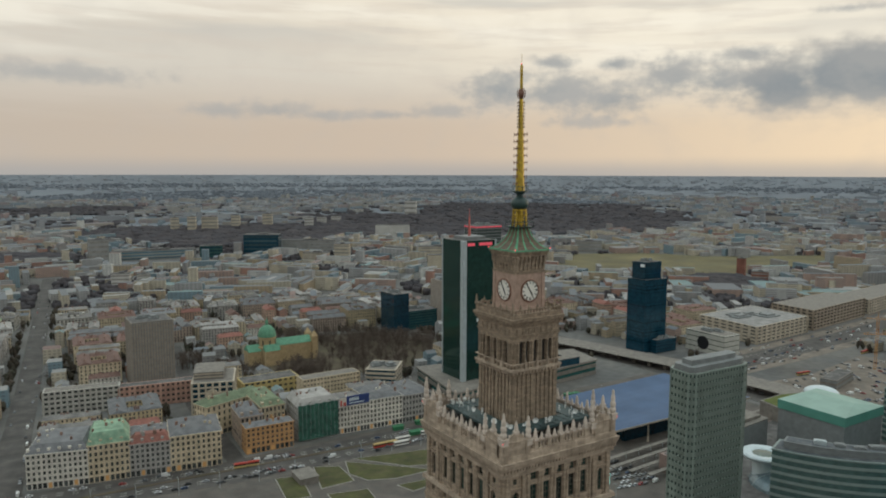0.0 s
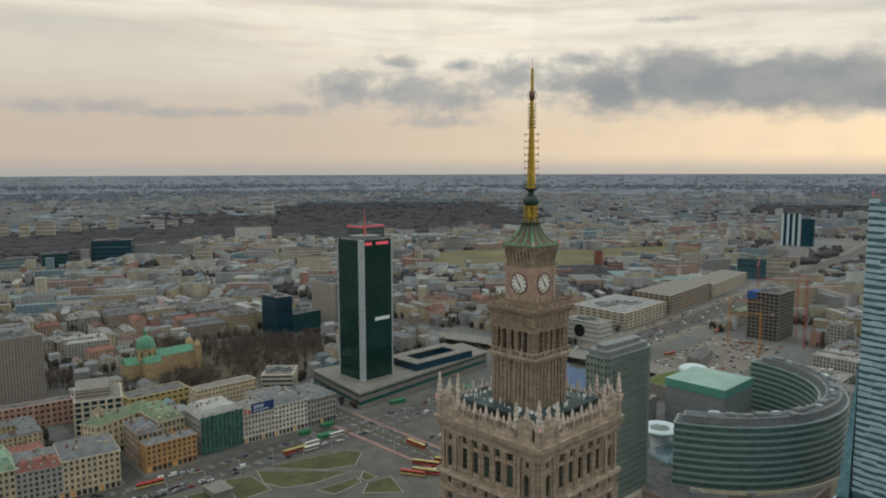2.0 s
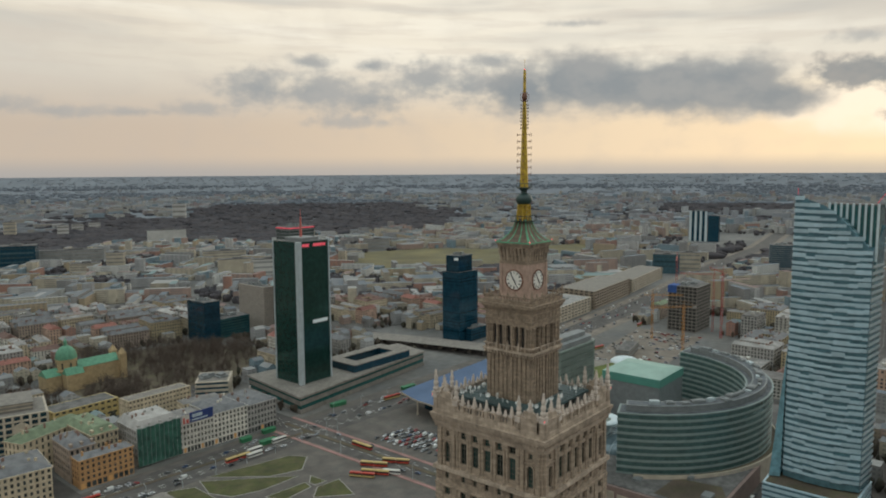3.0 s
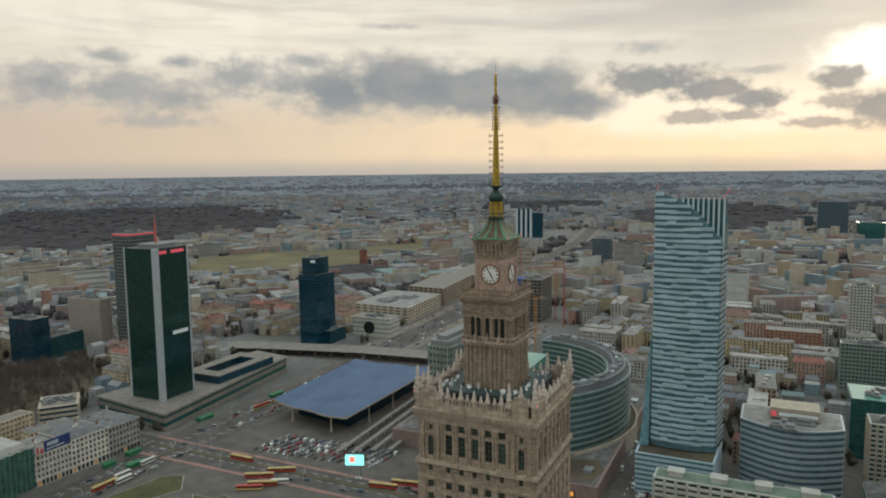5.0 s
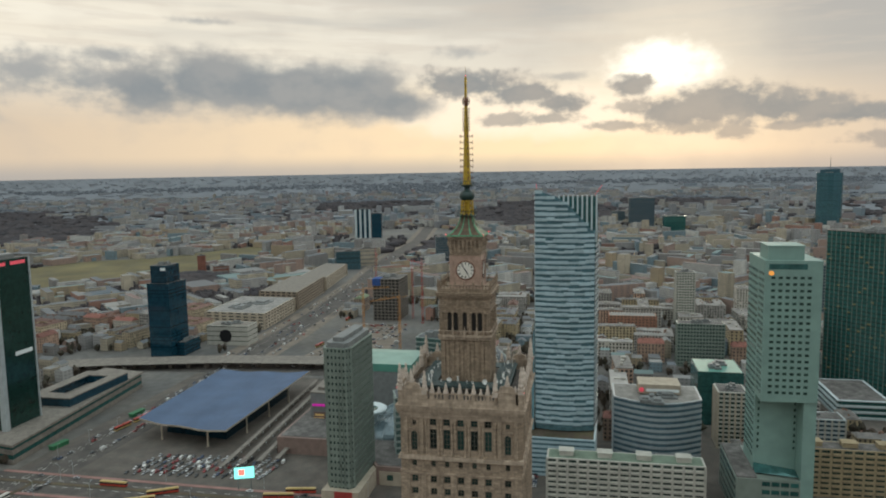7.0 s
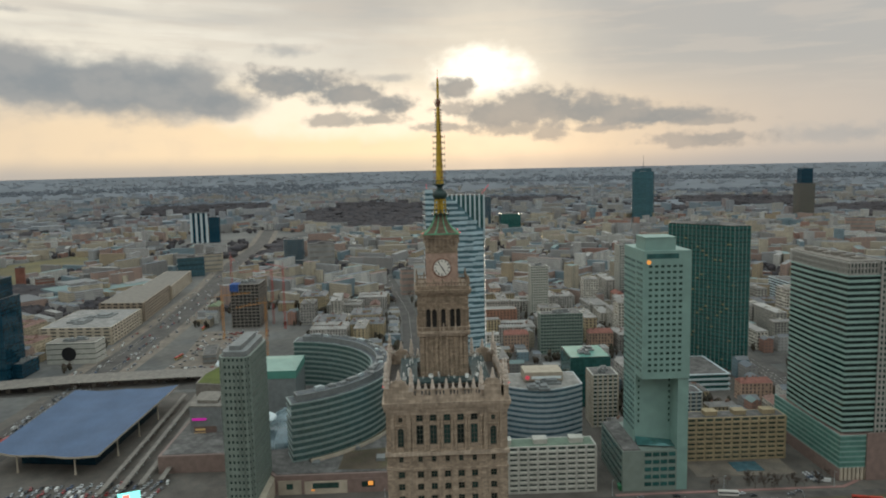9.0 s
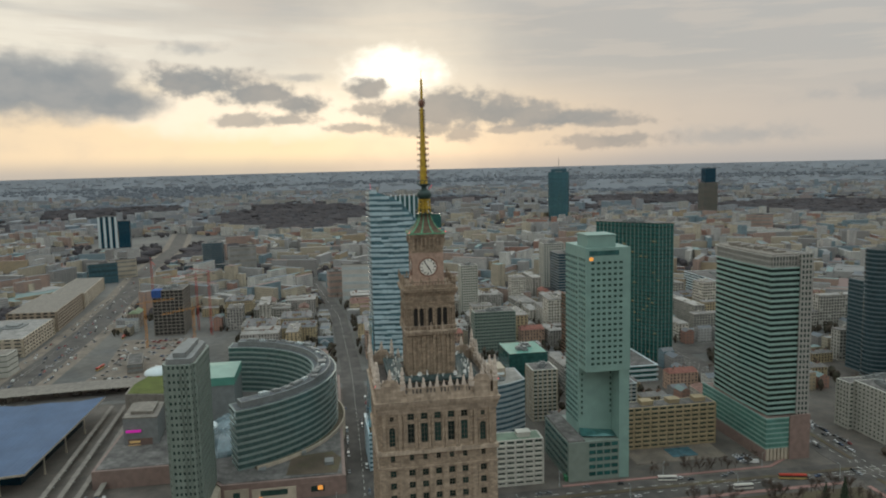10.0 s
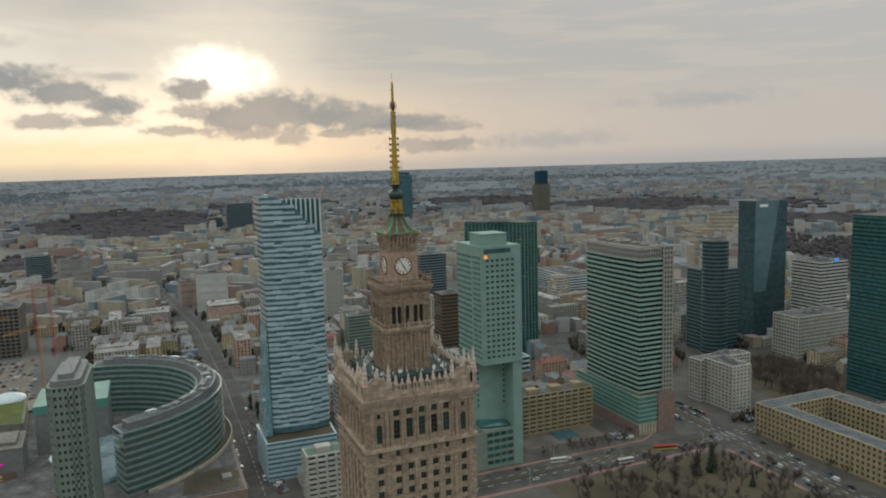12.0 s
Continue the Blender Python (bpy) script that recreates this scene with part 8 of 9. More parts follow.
def scatter(name, label, d0, d1, n, size, seed):
    """Blocks strewn over a stretch of the land, thinner in parks, as one mesh."""
    rng = random.Random(seed)
    verts, faces = [], []
    a0, a1 = radians(-64), radians(99)
    made = 0
    while made < n:
        d = math.sqrt(rng.uniform(d0 * d0, d1 * d1)) if d1 < 6000 else math.exp(rng.uniform(math.log(d0), math.log(d1)))
        az = rng.uniform(a0, a1)
        X, Y = EYE_AT.x + d * math.cos(az), EYE_AT.y + d * math.sin(az)
        made += 1
        if d < 2400 and (inside(X, Y, MEADOW) or road_gap(X, Y) < 14 or any(a - 25 < X < b + 25 and c - 25 < Y < e + 25 for a, b, c, e in TAKEN)):
            continue
        park = noise.noise(Vector((X / 900, Y / 900, 3.0)))
        if park > 0.28 or in_woods(X, Y):
            continue
        x, y, z, k = far_place(d, az)
        turn = round(noise.noise(Vector((X / 1500, Y / 1500, 9.0))) * 4) * 0.35 + rng.choice((0, math.pi / 2))
        kind = rng.random()
        if kind < 0.55:
            w, dd, h = rng.uniform(20, 60), rng.uniform(11, 17), rng.uniform(7, 15)
        elif kind < 0.88:
            w, dd, h = rng.uniform(45, 100), rng.uniform(11, 15), rng.uniform(12, 24) * (1.0 if az > 0.45 else 1.3)
        elif kind < 0.91:
            w, dd, h = rng.uniform(18, 26), rng.uniform(16, 22), rng.uniform(26, 38) * (1.0 if az > 0.45 else 1.25)
        else:
            w, dd, h = rng.uniform(50, 120), rng.uniform(30, 70), rng.uniform(8, 14)
        w, dd, h = w * size * k, dd * size * k, h * k * (1.0 if d1 < 6000 else 0.8)
        c, s = math.cos(turn), math.sin(turn)
        base = len(verts)
        for zz in (z - 3 * k, z + h):
            for sx, sy in ((-1, -1), (1, -1), (1, 1), (-1, 1)):
                px, py = sx * w / 2, sy * dd / 2
                verts.append((x + px * c - py * s, y + px * s + py * c, zz))
        faces += [[base + q for q in f] for f in ((4, 5, 6, 7), (0, 1, 5, 4), (1, 2, 6, 5), (2, 3, 7, 6), (3, 0, 4, 7))]
    me = bpy.data.meshes.new(name)
    me.from_pydata(verts, [], faces)
    me.materials.append(FAR if d1 < 3000 else FAR_MID if d1 < 6000 else FAR_HAZED)
    tagged(new(name, me), label, "houses", kind="stuff")


# woods of the great park and beyond: direction in degrees, distance, half sizes (degrees, share of the distance)
GROVES = [(46.6, 3340, 7.0, 0.43), (40.7, 2820, 4.5, 0.21), (31.2, 1330, 2.4, 0.07), (72.4, 2194, 11.0, 0.17), (59.5, 2545, 7.5, 0.24), (53, 3000, 6.0, 0.40), (3.4, 2938, 6.5, 0.30), (-36.5, 3058, 8.0, 0.15), (-24.7, 3760, 5.0, 0.11), (12.7, 6795, 6.0, 0.23), (17.1, 3950, 5.0, 0.16), (76.6, 5550, 11.0, 0.16),
          (84, 3720, 5.0, 0.11), (-7.1, 4000, 5.0, 0.15), (-26, 4900, 12.0, 0.09), (-50, 2300, 6.0, 0.10), (60, 6500, 18.0, 0.10), (25, 8500, 22.0, 0.12), (-20, 9000, 25.0, 0.14), (75, 9500, 25.0, 0.12), (12, 1750, 5.0, 0.09), (88, 1700, 5.0, 0.06)]


def in_woods(X, Y):
    v = Vector((X, Y)) - EYE_AT
    d, az = v.length, math.degrees(math.atan2(v.y, v.x))
    wob = noise.noise(Vector((X / 350, Y / 350, 1.0))) * 0.5
    return any(((az - a) / wa) ** 2 + (math.log(d / r) / wr) ** 2 < 1 + wob for a, r, wa, wr in GROVES)



def infill():
    """Small back houses, sheds and garages packed between the city blocks, as one mesh."""
    rng = random.Random(23)
    verts, faces = [], []
    cell = {}
    for q in placed:
        for i in range(int((q[0] - q[2]) // 40), int((q[0] + q[2]) // 40) + 1):
            for j in range(int((q[1] - q[3]) // 40), int((q[1] + q[3]) // 40) + 1):
                cell.setdefault((i, j), []).append(q)
    gx = -200.0
    while gx < 1180:
        gy = -900.0
        while gy < 1120:
            x, y = gx + rng.uniform(-4, 4), gy + rng.uniform(-4, 4)
            gy += 17
            v = Vector((x, y)) - EYE_AT
            az = math.degrees(math.atan2(v.y, v.x))
            if not (-62 < az < 97) or v.length > 1010 or (x < 205 and -335 < y < 350) or rng.random() < 0.12:
                continue
            w, d, h = rng.uniform(9, 17), rng.uniform(8, 12), rng.uniform(6, 17)
            if rng.random() < 0.5:
                w, d = d, w
            near = cell.get((int(x // 40), int(y // 40)), []) + cell.get((int((x + w / 2) // 40), int((y + d / 2) // 40)), []) + cell.get((int((x - w / 2) // 40), int((y - d / 2) // 40)), [])
            if any(abs(x - a) < w / 2 + p and abs(y - b) < d / 2 + q for a, b, p, q in near) or not free_at(x, y, 9) or road_gap(x, y) < 8:
                continue
            backs.append((x, y, w / 2, d / 2))
            t = radians((rng.uniform(-3, 3) if y < 300 else -6 + rng.uniform(-4, 4)))
            c, s = math.cos(t), math.sin(t)
            base, pitched = len(verts), rng.random() < 0.55
            for zz in (0.0, h):
                for sx, sy in ((-1, -1), (1, -1), (1, 1), (-1, 1)):
                    px, py = sx * w / 2, sy * d / 2
                    verts.append((x + px * c - py * s, y + px * s + py * c, zz))
            faces += [[base + q for q in f] for f in ((0, 1, 5, 4), (1, 2, 6, 5), (2, 3, 7, 6), (3, 0, 4, 7))]
            if pitched:
                px, py = (w / 2, 0) if w > d else (0, d / 2)
                for sg in (-1, 1):
                    verts.append((x + sg * (px * c - py * s), y + sg * (px * s + py * c), h + 2.6))
                e, f = base + 8, base + 9
                faces += [(base + 4, base + 5, f, e), (base + 6, base + 7, e, f), (base + 5, base + 6, f), (base + 7, base + 4, e)] if w > d else [(base + 5, base + 6, f, e), (base + 7, base + 4, e, f), (base + 4, base + 5, e), (base + 6, base + 7, f)]
            else:
                faces.append([base + 4, base + 5, base + 6, base + 7])
        gx += 17
    me = bpy.data.meshes.new("back_houses")
    me.from_pydata(verts, [], faces)
    me.materials.append(FAR)
    tagged(new("back_houses", me), "small back houses and sheds packed between city blocks", "houses", kind="stuff")


backs = []
infill()


def yard_trees():
    """Bare trees and bushes in the yards and streets between the houses, as one mesh."""
    rng = random.Random(29)
    cell = {}
    for q in placed + backs:
        for i in range(int((q[0] - q[2] - 3) // 40), int((q[0] + q[2] + 3) // 40) + 1):
            for j in range(int((q[1] - q[3] - 3) // 40), int((q[1] + q[3] + 3) // 40) + 1):
                cell.setdefault((i, j), []).append(q)
    verts, faces = [], []
    for n in range(26000):
        d, az = math.sqrt(rng.uniform(330 ** 2, 1030 ** 2)), radians(rng.uniform(-62, 97))
        x, y = EYE_AT.x + d * math.cos(az), EYE_AT.y + d * math.sin(az)
        if x < 205 and -335 < y < 350:
            continue
        r = rng.uniform(1.6, 3.8)
        if any(abs(x - a) < r + p and abs(y - b) < r + q for a, b, p, q in cell.get((int(x // 40), int(y // 40)), [])):
            continue
        if not free_at(x, y, r + 2) or road_gap(x, y) < r + 0.5 or noise.noise(Vector((x / 90, y / 90, 5.0))) < -0.2:
            continue
        h = rng.uniform(5, 11)
        base = len(verts)
        for zz, f in ((0.0, 0.2), (h * 0.35, 0.8), (h * 0.65, 1.0), (h * 0.9, 0.5)):
            for i in range(6):
                a = math.pi / 3 * i + rng.uniform(-0.4, 0.4)
                q = r * f * rng.uniform(0.6, 1.25)
                verts.append((x + q * math.cos(a), y + q * math.sin(a), max(0.0, zz + rng.uniform(-0.8, 0.8))))
        verts.append((x, y, h))
        for lvl in range(3):
            for i in range(6):
                p, q = base + lvl * 6 + i, base + lvl * 6 + (i + 1) % 6
                faces.append((p, q, q + 6, p + 6))
        faces += [(base + 18 + i, base + 18 + (i + 1) % 6, base + 24) for i in range(6)]
    me = bpy.data.meshes.new("yard_trees")
    me.from_pydata(verts, [], faces)
    me.materials.append(YARD_TREE)
    tagged(new("yard_trees", me), "bare brown trees and bushes in the yards between houses", "trees", kind="stuff")


YARD_TREE = material("bare_twigs", (0.072, 0.058, 0.046), 0.95, vary=0.35, scale=0.06, grain=1.2, second=(0.052, 0.055, 0.04), amount=0.8, bump=0.0, spec=0.1)
yard_trees()
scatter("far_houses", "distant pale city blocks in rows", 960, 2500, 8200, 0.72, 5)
scatter("farther_houses", "far pale city blocks with haze mixed into their colour", 2400, 5800, 7200, 0.95, 6)
scatter("horizon_houses", "tiny haze-tinted blocks and slabs close to the horizon", 5500, 24000, 4200, 1.3, 7)

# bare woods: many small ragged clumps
# haze put into the twig colours: slight grey-violet, then pale blue-grey at the horizon
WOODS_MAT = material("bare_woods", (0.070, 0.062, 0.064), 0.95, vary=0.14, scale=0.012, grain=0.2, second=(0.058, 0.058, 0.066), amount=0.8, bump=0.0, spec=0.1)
RIDGE_MAT = material("haze_tinted_woods", (0.135, 0.149, 0.168), 0.95, vary=0.1, scale=0.004, grain=0.1, second=(0.12, 0.133, 0.152), amount=0.8, bump=0.0, spec=0.1)


def ragged_woods(name, label, n, seed, d0, d1, mat):
    rng = random.Random(seed)
    verts, faces = [], []
    made = 0
    while made < n:
        d = math.exp(rng.uniform(math.log(d0), math.log(d1)))
        az = rng.uniform(radians(-64), radians(99))
        X, Y = EYE_AT.x + d * math.cos(az), EYE_AT.y + d * math.sin(az)
        made += 1
        deep = in_woods(X, Y)
        if not deep and (rng.random() > (0.75 if d < 2600 else 0.3 if d < 4300 else 0.0) or noise.noise(Vector((X / 300, Y / 300, 7.0))) < -0.05):
            continue
        if d < 2400 and (inside(X, Y, MEADOW) or road_gap(X, Y) < 4 or any(a - 6 < X < b + 6 and c - 6 < Y < e + 6 for a, b, c, e in TAKEN)):
            continue
        x, y, z, k = far_place(d, az)
        if deep:
            r, h = rng.uniform(13, 24) * k, rng.uniform(8, 12) * k
        elif d < 2600:
            r, h = rng.uniform(3.5, 9) * k, rng.uniform(6, 11) * k
        else:
            r, h = rng.uniform(12, 34) * k * (1.0 if d < 4300 else 2.2), rng.uniform(5, 9) * k
        base = len(verts)
        m = 6
        for zz, f in ((z - 1, 0.8), (z + h * 0.55, 1.0), (z + h * 0.9, 0.7)):
            for i in range(m):
                a = 2 * math.pi * i / m + rng.uniform(-0.3, 0.3)
                q = r * f * rng.uniform(0.7, 1.2)
                verts.append((x + q * math.cos(a), y + q * math.sin(a), zz + rng.uniform(-1, 1) * k))
        verts.append((x, y, z + h))
        for lvl in range(2):
            for i in range(m):
                p, q = base + lvl * m + i, base + lvl * m + (i + 1) % m
                faces.append((p, q, q + m, p + m))
        for i in range(m):
            faces.append((base + 2 * m + i, base + 2 * m + (i + 1) % m, base + 3 * m))
    me = bpy.data.meshes.new(name)
    me.from_pydata(verts, [], faces)
    me.polygons.foreach_set("use_smooth", [True] * len(me.polygons))
    me.materials.append(mat)
    tagged(new(name, me), label, "woods", kind="stuff")


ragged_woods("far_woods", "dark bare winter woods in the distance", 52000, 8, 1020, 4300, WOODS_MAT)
ragged_woods("horizon_woods", "bare woods along the horizon, tinted with blue-grey haze", 26000, 18, 4200, 15000, RIDGE_MAT)
bm = bmesh.new()
prism(bm, MEADOW, -0.2, 0.06)
solid("meadow", bm, FIELD, "dry yellow-green meadow of the old race course", "field", "structure")

# ---------------------------------------------------------------- lawns and paths of the square
LAWNS = [[(97, 304), (152, 291), (159, 280), (143, 266), (123, 274), (103, 297)], [(90, 302), (134, 260), (107, 261), (90, 268), (84, 283)], [(68, 305), (83, 297), (82, 272), (60, 272)], [(103, 251), (131, 248), (129, 241), (107, 239)],
         [(121, 228), (132, 237), (148, 235), (139, 212)], [(140, 253), (141, 240), (133, 241), (133, 246)], [(60, 262), (84, 256), (80, 225), (58, 225)], [(40, 300), (55, 297), (50, 265), (36, 268)]]
for poly in LAWNS:
    bm = bmesh.new()
    prism(bm, signed(poly), 0.0, 0.30)
    prism(bm, grown(signed(poly), 0.5), 0.0, 0.22, 1)
    solid("lawn", bm, [GRASS, KERB], "worn winter lawn bed with pale kerb", "lawn", "structure")
PARK = [[(125, 500), (300, 484), (335, 560), (290, 655), (150, 672), (122, 560)], [(205, -403), (342, -403), (342, -498), (228, -502)], [(60, -150), (172, -150), (168, -285), (60, -285)], [(-60, -150), (50, -150), (50, -285), (-60, -285)]]
for poly in PARK:
    bm = bmesh.new()
    prism(bm, signed(poly), 0.0, 0.18)
    solid("park_lawn", bm, EARTH, "brown winter park lawn under bare trees", "lawn", "structure")
for line, w in (([(205, 352), (203, 180), (203, 30)], 3.0), ([(176, 352), (176, 120), (175, -280)], 3.0), ([(206, -110), (206, -250), (230, -292), (300, -296)], 2.5), ([(168, -290), (100, -286)], 2.5)):
    bm = bmesh.new()
    strip(line, w, 0.26, bm)
    solid("cycle_path", bm, PINK_PAVING, "faded pink cycle path", "path", "structure")
for line, w in (([(192, 345), (192, -300)], 3.5), ([(-100, 338), (190, 318)], 3.0), ([(205, -308), (400, -318)], 3.0), ([(175, -302), (0, -300)], 3.0)):
    bm = bmesh.new()
    strip(line, w, 0.32, bm)
    solid("verge", bm, EARTH, "dull strip of grass between the lanes", "verge", "structure")
bm = bmesh.new()
box(bm, 50, 62, 282, 298, 0, 4)
box(bm, 49.5, 62.5, 281.5, 298.5, 4, 4.5)
solid("underpass_pavilion", bm, CONCRETE, "low grey concrete pavilion beside the lawns", "pavilion")
bm = bmesh.new()
box(bm, 226, 262, -232, -168, 0.0, 0.2)
solid("site_yard", bm, SAND, "sandy fenced building yard", "yard", "structure")
bm = bmesh.new()
box(bm, 232, 246, -214, -196, 0.2, 0.5)
solid("pond", bm, GLASS_BLUE, "pale blue sheet in the sandy yard", "sheet", "structure")
bm = bmesh.new()
prism(bm, [(448, 150), (550, 178), (680, 190), (685, 272), (560, 258), (470, 270)], -0.2, 0.07)
solid("parking_field", bm, SAND, "grey dusty field full of parked cars", "pavement", "structure")
banded("site_hall", "long grey hall on the car field", turned(535, 215, 46, 14, 12), 0.1, 9, 2, GREY_PANEL, CONCRETE, 0.5, 0.1, plant=False)

# ---------------------------------------------------------------- trees
def bare_tree(seed, h):
    """Trunk, limbs and a haze of fine twigs."""
    rng = random.Random(seed)
    trunk, crown = bmesh.new(), bmesh.new()
    rod(trunk, (0, 0, 0), (0, 0, h * 0.45), 0.28, 6, 0.18)
    for i in range(8):
        a = rng.uniform(0, 2 * math.pi)
        p = Vector((0, 0, h * rng.uniform(0.25, 0.45)))
        q = p + Vector((math.cos(a) * h * 0.2, math.sin(a) * h * 0.2, h * rng.uniform(0.15, 0.35)))
        rod(trunk, p, q, 0.13, 5, 0.07)
        for j in range(6):
            b = a + rng.uniform(-1.0, 1.0)
            r = q + Vector((math.cos(b) * h * 0.14, math.sin(b) * h * 0.14, h * rng.uniform(0.05, 0.28)))
            rod(crown, q, r, 0.06, 3, 0.03)
            for k in range(7):
                e = r + Vector((rng.gauss(0, 0.08) * h, rng.gauss(0, 0.08) * h, rng.uniform(-0.05, 0.12) * h))
                rod(crown, q + (r - q) * rng.uniform(0.3, 1.0), e, 0.045, 3, 0.02)
    return mesh_of("bare_tree", trunk, BARK), mesh_of("crown", crown, TWIG)


def twig_tree(seed, h):
    """A light bare tree for groves and yards: trunk, limbs and slivers of twig."""
    rng = random.Random(seed)
    bm = bmesh.new()
    rod(bm, (0, 0, 0), (0, 0, h * 0.5), 0.25, 4, 0.12)
    for i in range(26):
        a, e = rng.uniform(0, 2 * math.pi), rng.uniform(0.3, 1.3)
        p = Vector((0, 0, h * rng.uniform(0.25, 0.5)))
        q = p + Vector((math.cos(a) * math.cos(e), math.sin(a) * math.cos(e), math.sin(e))) * h * rng.uniform(0.25, 0.48)
        v = [bm.verts.new(p + Vector((0.1, 0, 0))), bm.verts.new(p - Vector((0.1, 0, 0))), bm.verts.new(q)]
        bm.faces.new(v)
        for j in range(5):
            r = p + (q - p) * rng.uniform(0.4, 1.0)
            w = r + Vector((rng.gauss(0, 0.09), rng.gauss(0, 0.09), rng.uniform(-0.02, 0.14))) * h
            side = Vector((rng.gauss(0, 1), rng.gauss(0, 1), rng.gauss(0, 1))).normalized() * 0.09
            bm.faces.new([bm.verts.new(r + side), bm.verts.new(r - side), bm.verts.new(w)])
    me = mesh_of("twig_tree", bm, TWIG)
    return [tuple(v.co) for v in me.vertices], [tuple(f.vertices) for f in me.polygons]


def spruce(h):
    rng = random.Random(3)
    own = thing("spruce", "dark green spruce on the park lawn", "tree", "spruces")
    bm = bmesh.new()
    rod(bm, (0, 0, 0), (0, 0, h * 0.9), 0.3, 6, 0.06)
    part("trunk", bm, BARK, own)
    bm = bmesh.new()
    for i in range(420):
        t = rng.uniform(0.06, 1.0)
        a = rng.uniform(0, 2 * math.pi)
        r = h * 0.24 * (1.02 - t) * rng.uniform(0.5, 1.1)
        p = Vector((math.cos(a) * r * 0.25, math.sin(a) * r * 0.25, h * t))
        q = Vector((math.cos(a) * r, math.sin(a) * r, h * t - 0.35 * r))
        side = Vector((-math.sin(a), math.cos(a), 0)) * (0.35 + 0.12 * r)
        v = [bm.verts.new(x) for x in (p, q - side, q + Vector((0, 0, -0.3)), q + side)]
        bm.faces.new(v)
    part("crown", bm, NEEDLE, own)
    return own


TREES = [bare_tree(s, 12) for s in range(5)]
LIGHT = [twig_tree(s + 20, 12) for s in range(6)]
spots = []
rng = random.Random(31)
for (px, py), r in WOODS:
    for i in range(int(r * 2.6)):
        a, q = rng.uniform(0, 2 * math.pi), r * math.sqrt(rng.random())
        spots.append((px + q * math.cos(a), py + q * math.sin(a), rng.uniform(0.9, 1.5)))
for i in range(120):
    spots.append((rng.uniform(62, 170), rng.uniform(-285, -150), rng.uniform(0.7, 1.2)))
for i in range(45):
    t = rng.random()
    spots.append((206 + rng.uniform(0, 14), -110 - 170 * t, rng.uniform(0.4, 0.7)))
for i in range(30):
    spots.append((rng.uniform(280, 420), -322 - rng.uniform(0, 12), rng.uniform(0.5, 0.8)))
for i in range(16):
    spots.append((rng.uniform(70, 180), -322 + rng.uniform(-4, 2), rng.uniform(0.5, 0.7)))
spots = [p for p in spots if not any(a - 1 < p[0] < b + 1 and c - 1 < p[1] < e + 1 for a, b, c, e in TAKEN if e - c < 90 or b - a > 400)]
rng2 = random.Random(55)
yard = 0
while yard < 2600:                                                   # trees in streets and yards of the near city
    x, y = rng2.uniform(-120, 1050), rng2.uniform(-860, 1060)
    yard += 1
    if x < 205 and -330 < y < 340:
        continue
    if any(a - 2 < x < b + 2 and c - 2 < y < e + 2 for a, b, c, e in TAKEN) or noise.noise(Vector((x / 120, y / 120, 5.0))) < -0.05 or road_gap(x, y) < 1 or inside(x, y, MEADOW):
        continue
    spots.append((x, y, rng2.uniform(0.7, 1.2)))
verts, faces = [], []
for i, (x, y, s) in enumerate(spots):
    m = pose(x, y, 0, 0, 0, rng.uniform(0, 360)) @ Matrix.Scale(s, 4)
    if y < 0 and math.hypot(x - 140, y + 230) < 130:
        trunk_me, crown_me = TREES[i % 5]
        ob = new("bare_tree", trunk_me)
        ob.matrix_world = m
        tagged(ob, "bare brown winter tree with fine twigs", "tree", "bare trees")
        part("crown", crown_me, None, ob)
    else:
        vs, fs = LIGHT[i % 6]
        base = len(verts)
        verts += [tuple(m @ Vector(v)) for v in vs]
        faces += [[base + k for k in f] for f in fs]
me = bpy.data.meshes.new("bare_grove")
me.from_pydata(verts, [], faces)
me.materials.append(TWIG)
tagged(new("bare_grove", me), "bare brown trees of yards and church grove", "trees", kind="stuff")
first = spruce(17)
first.matrix_world = pose(146, -244, 0)
copy_thing(first, pose(145, -255, 0, 0, 0, 70)).scale = (1.1, 1.1, 1.15)
copy_thing(first, pose(118, -262, 0, 0, 0, 150)).scale = (0.6, 0.6, 0.55)

# ---------------------------------------------------------------- cars, buses and trams
TYRE = material("tyre", (0.02, 0.02, 0.02), 0.9)
CAR_GLASS = glass("car_glass", (0.02, 0.025, 0.03), metal=0.0, rand=0.1)


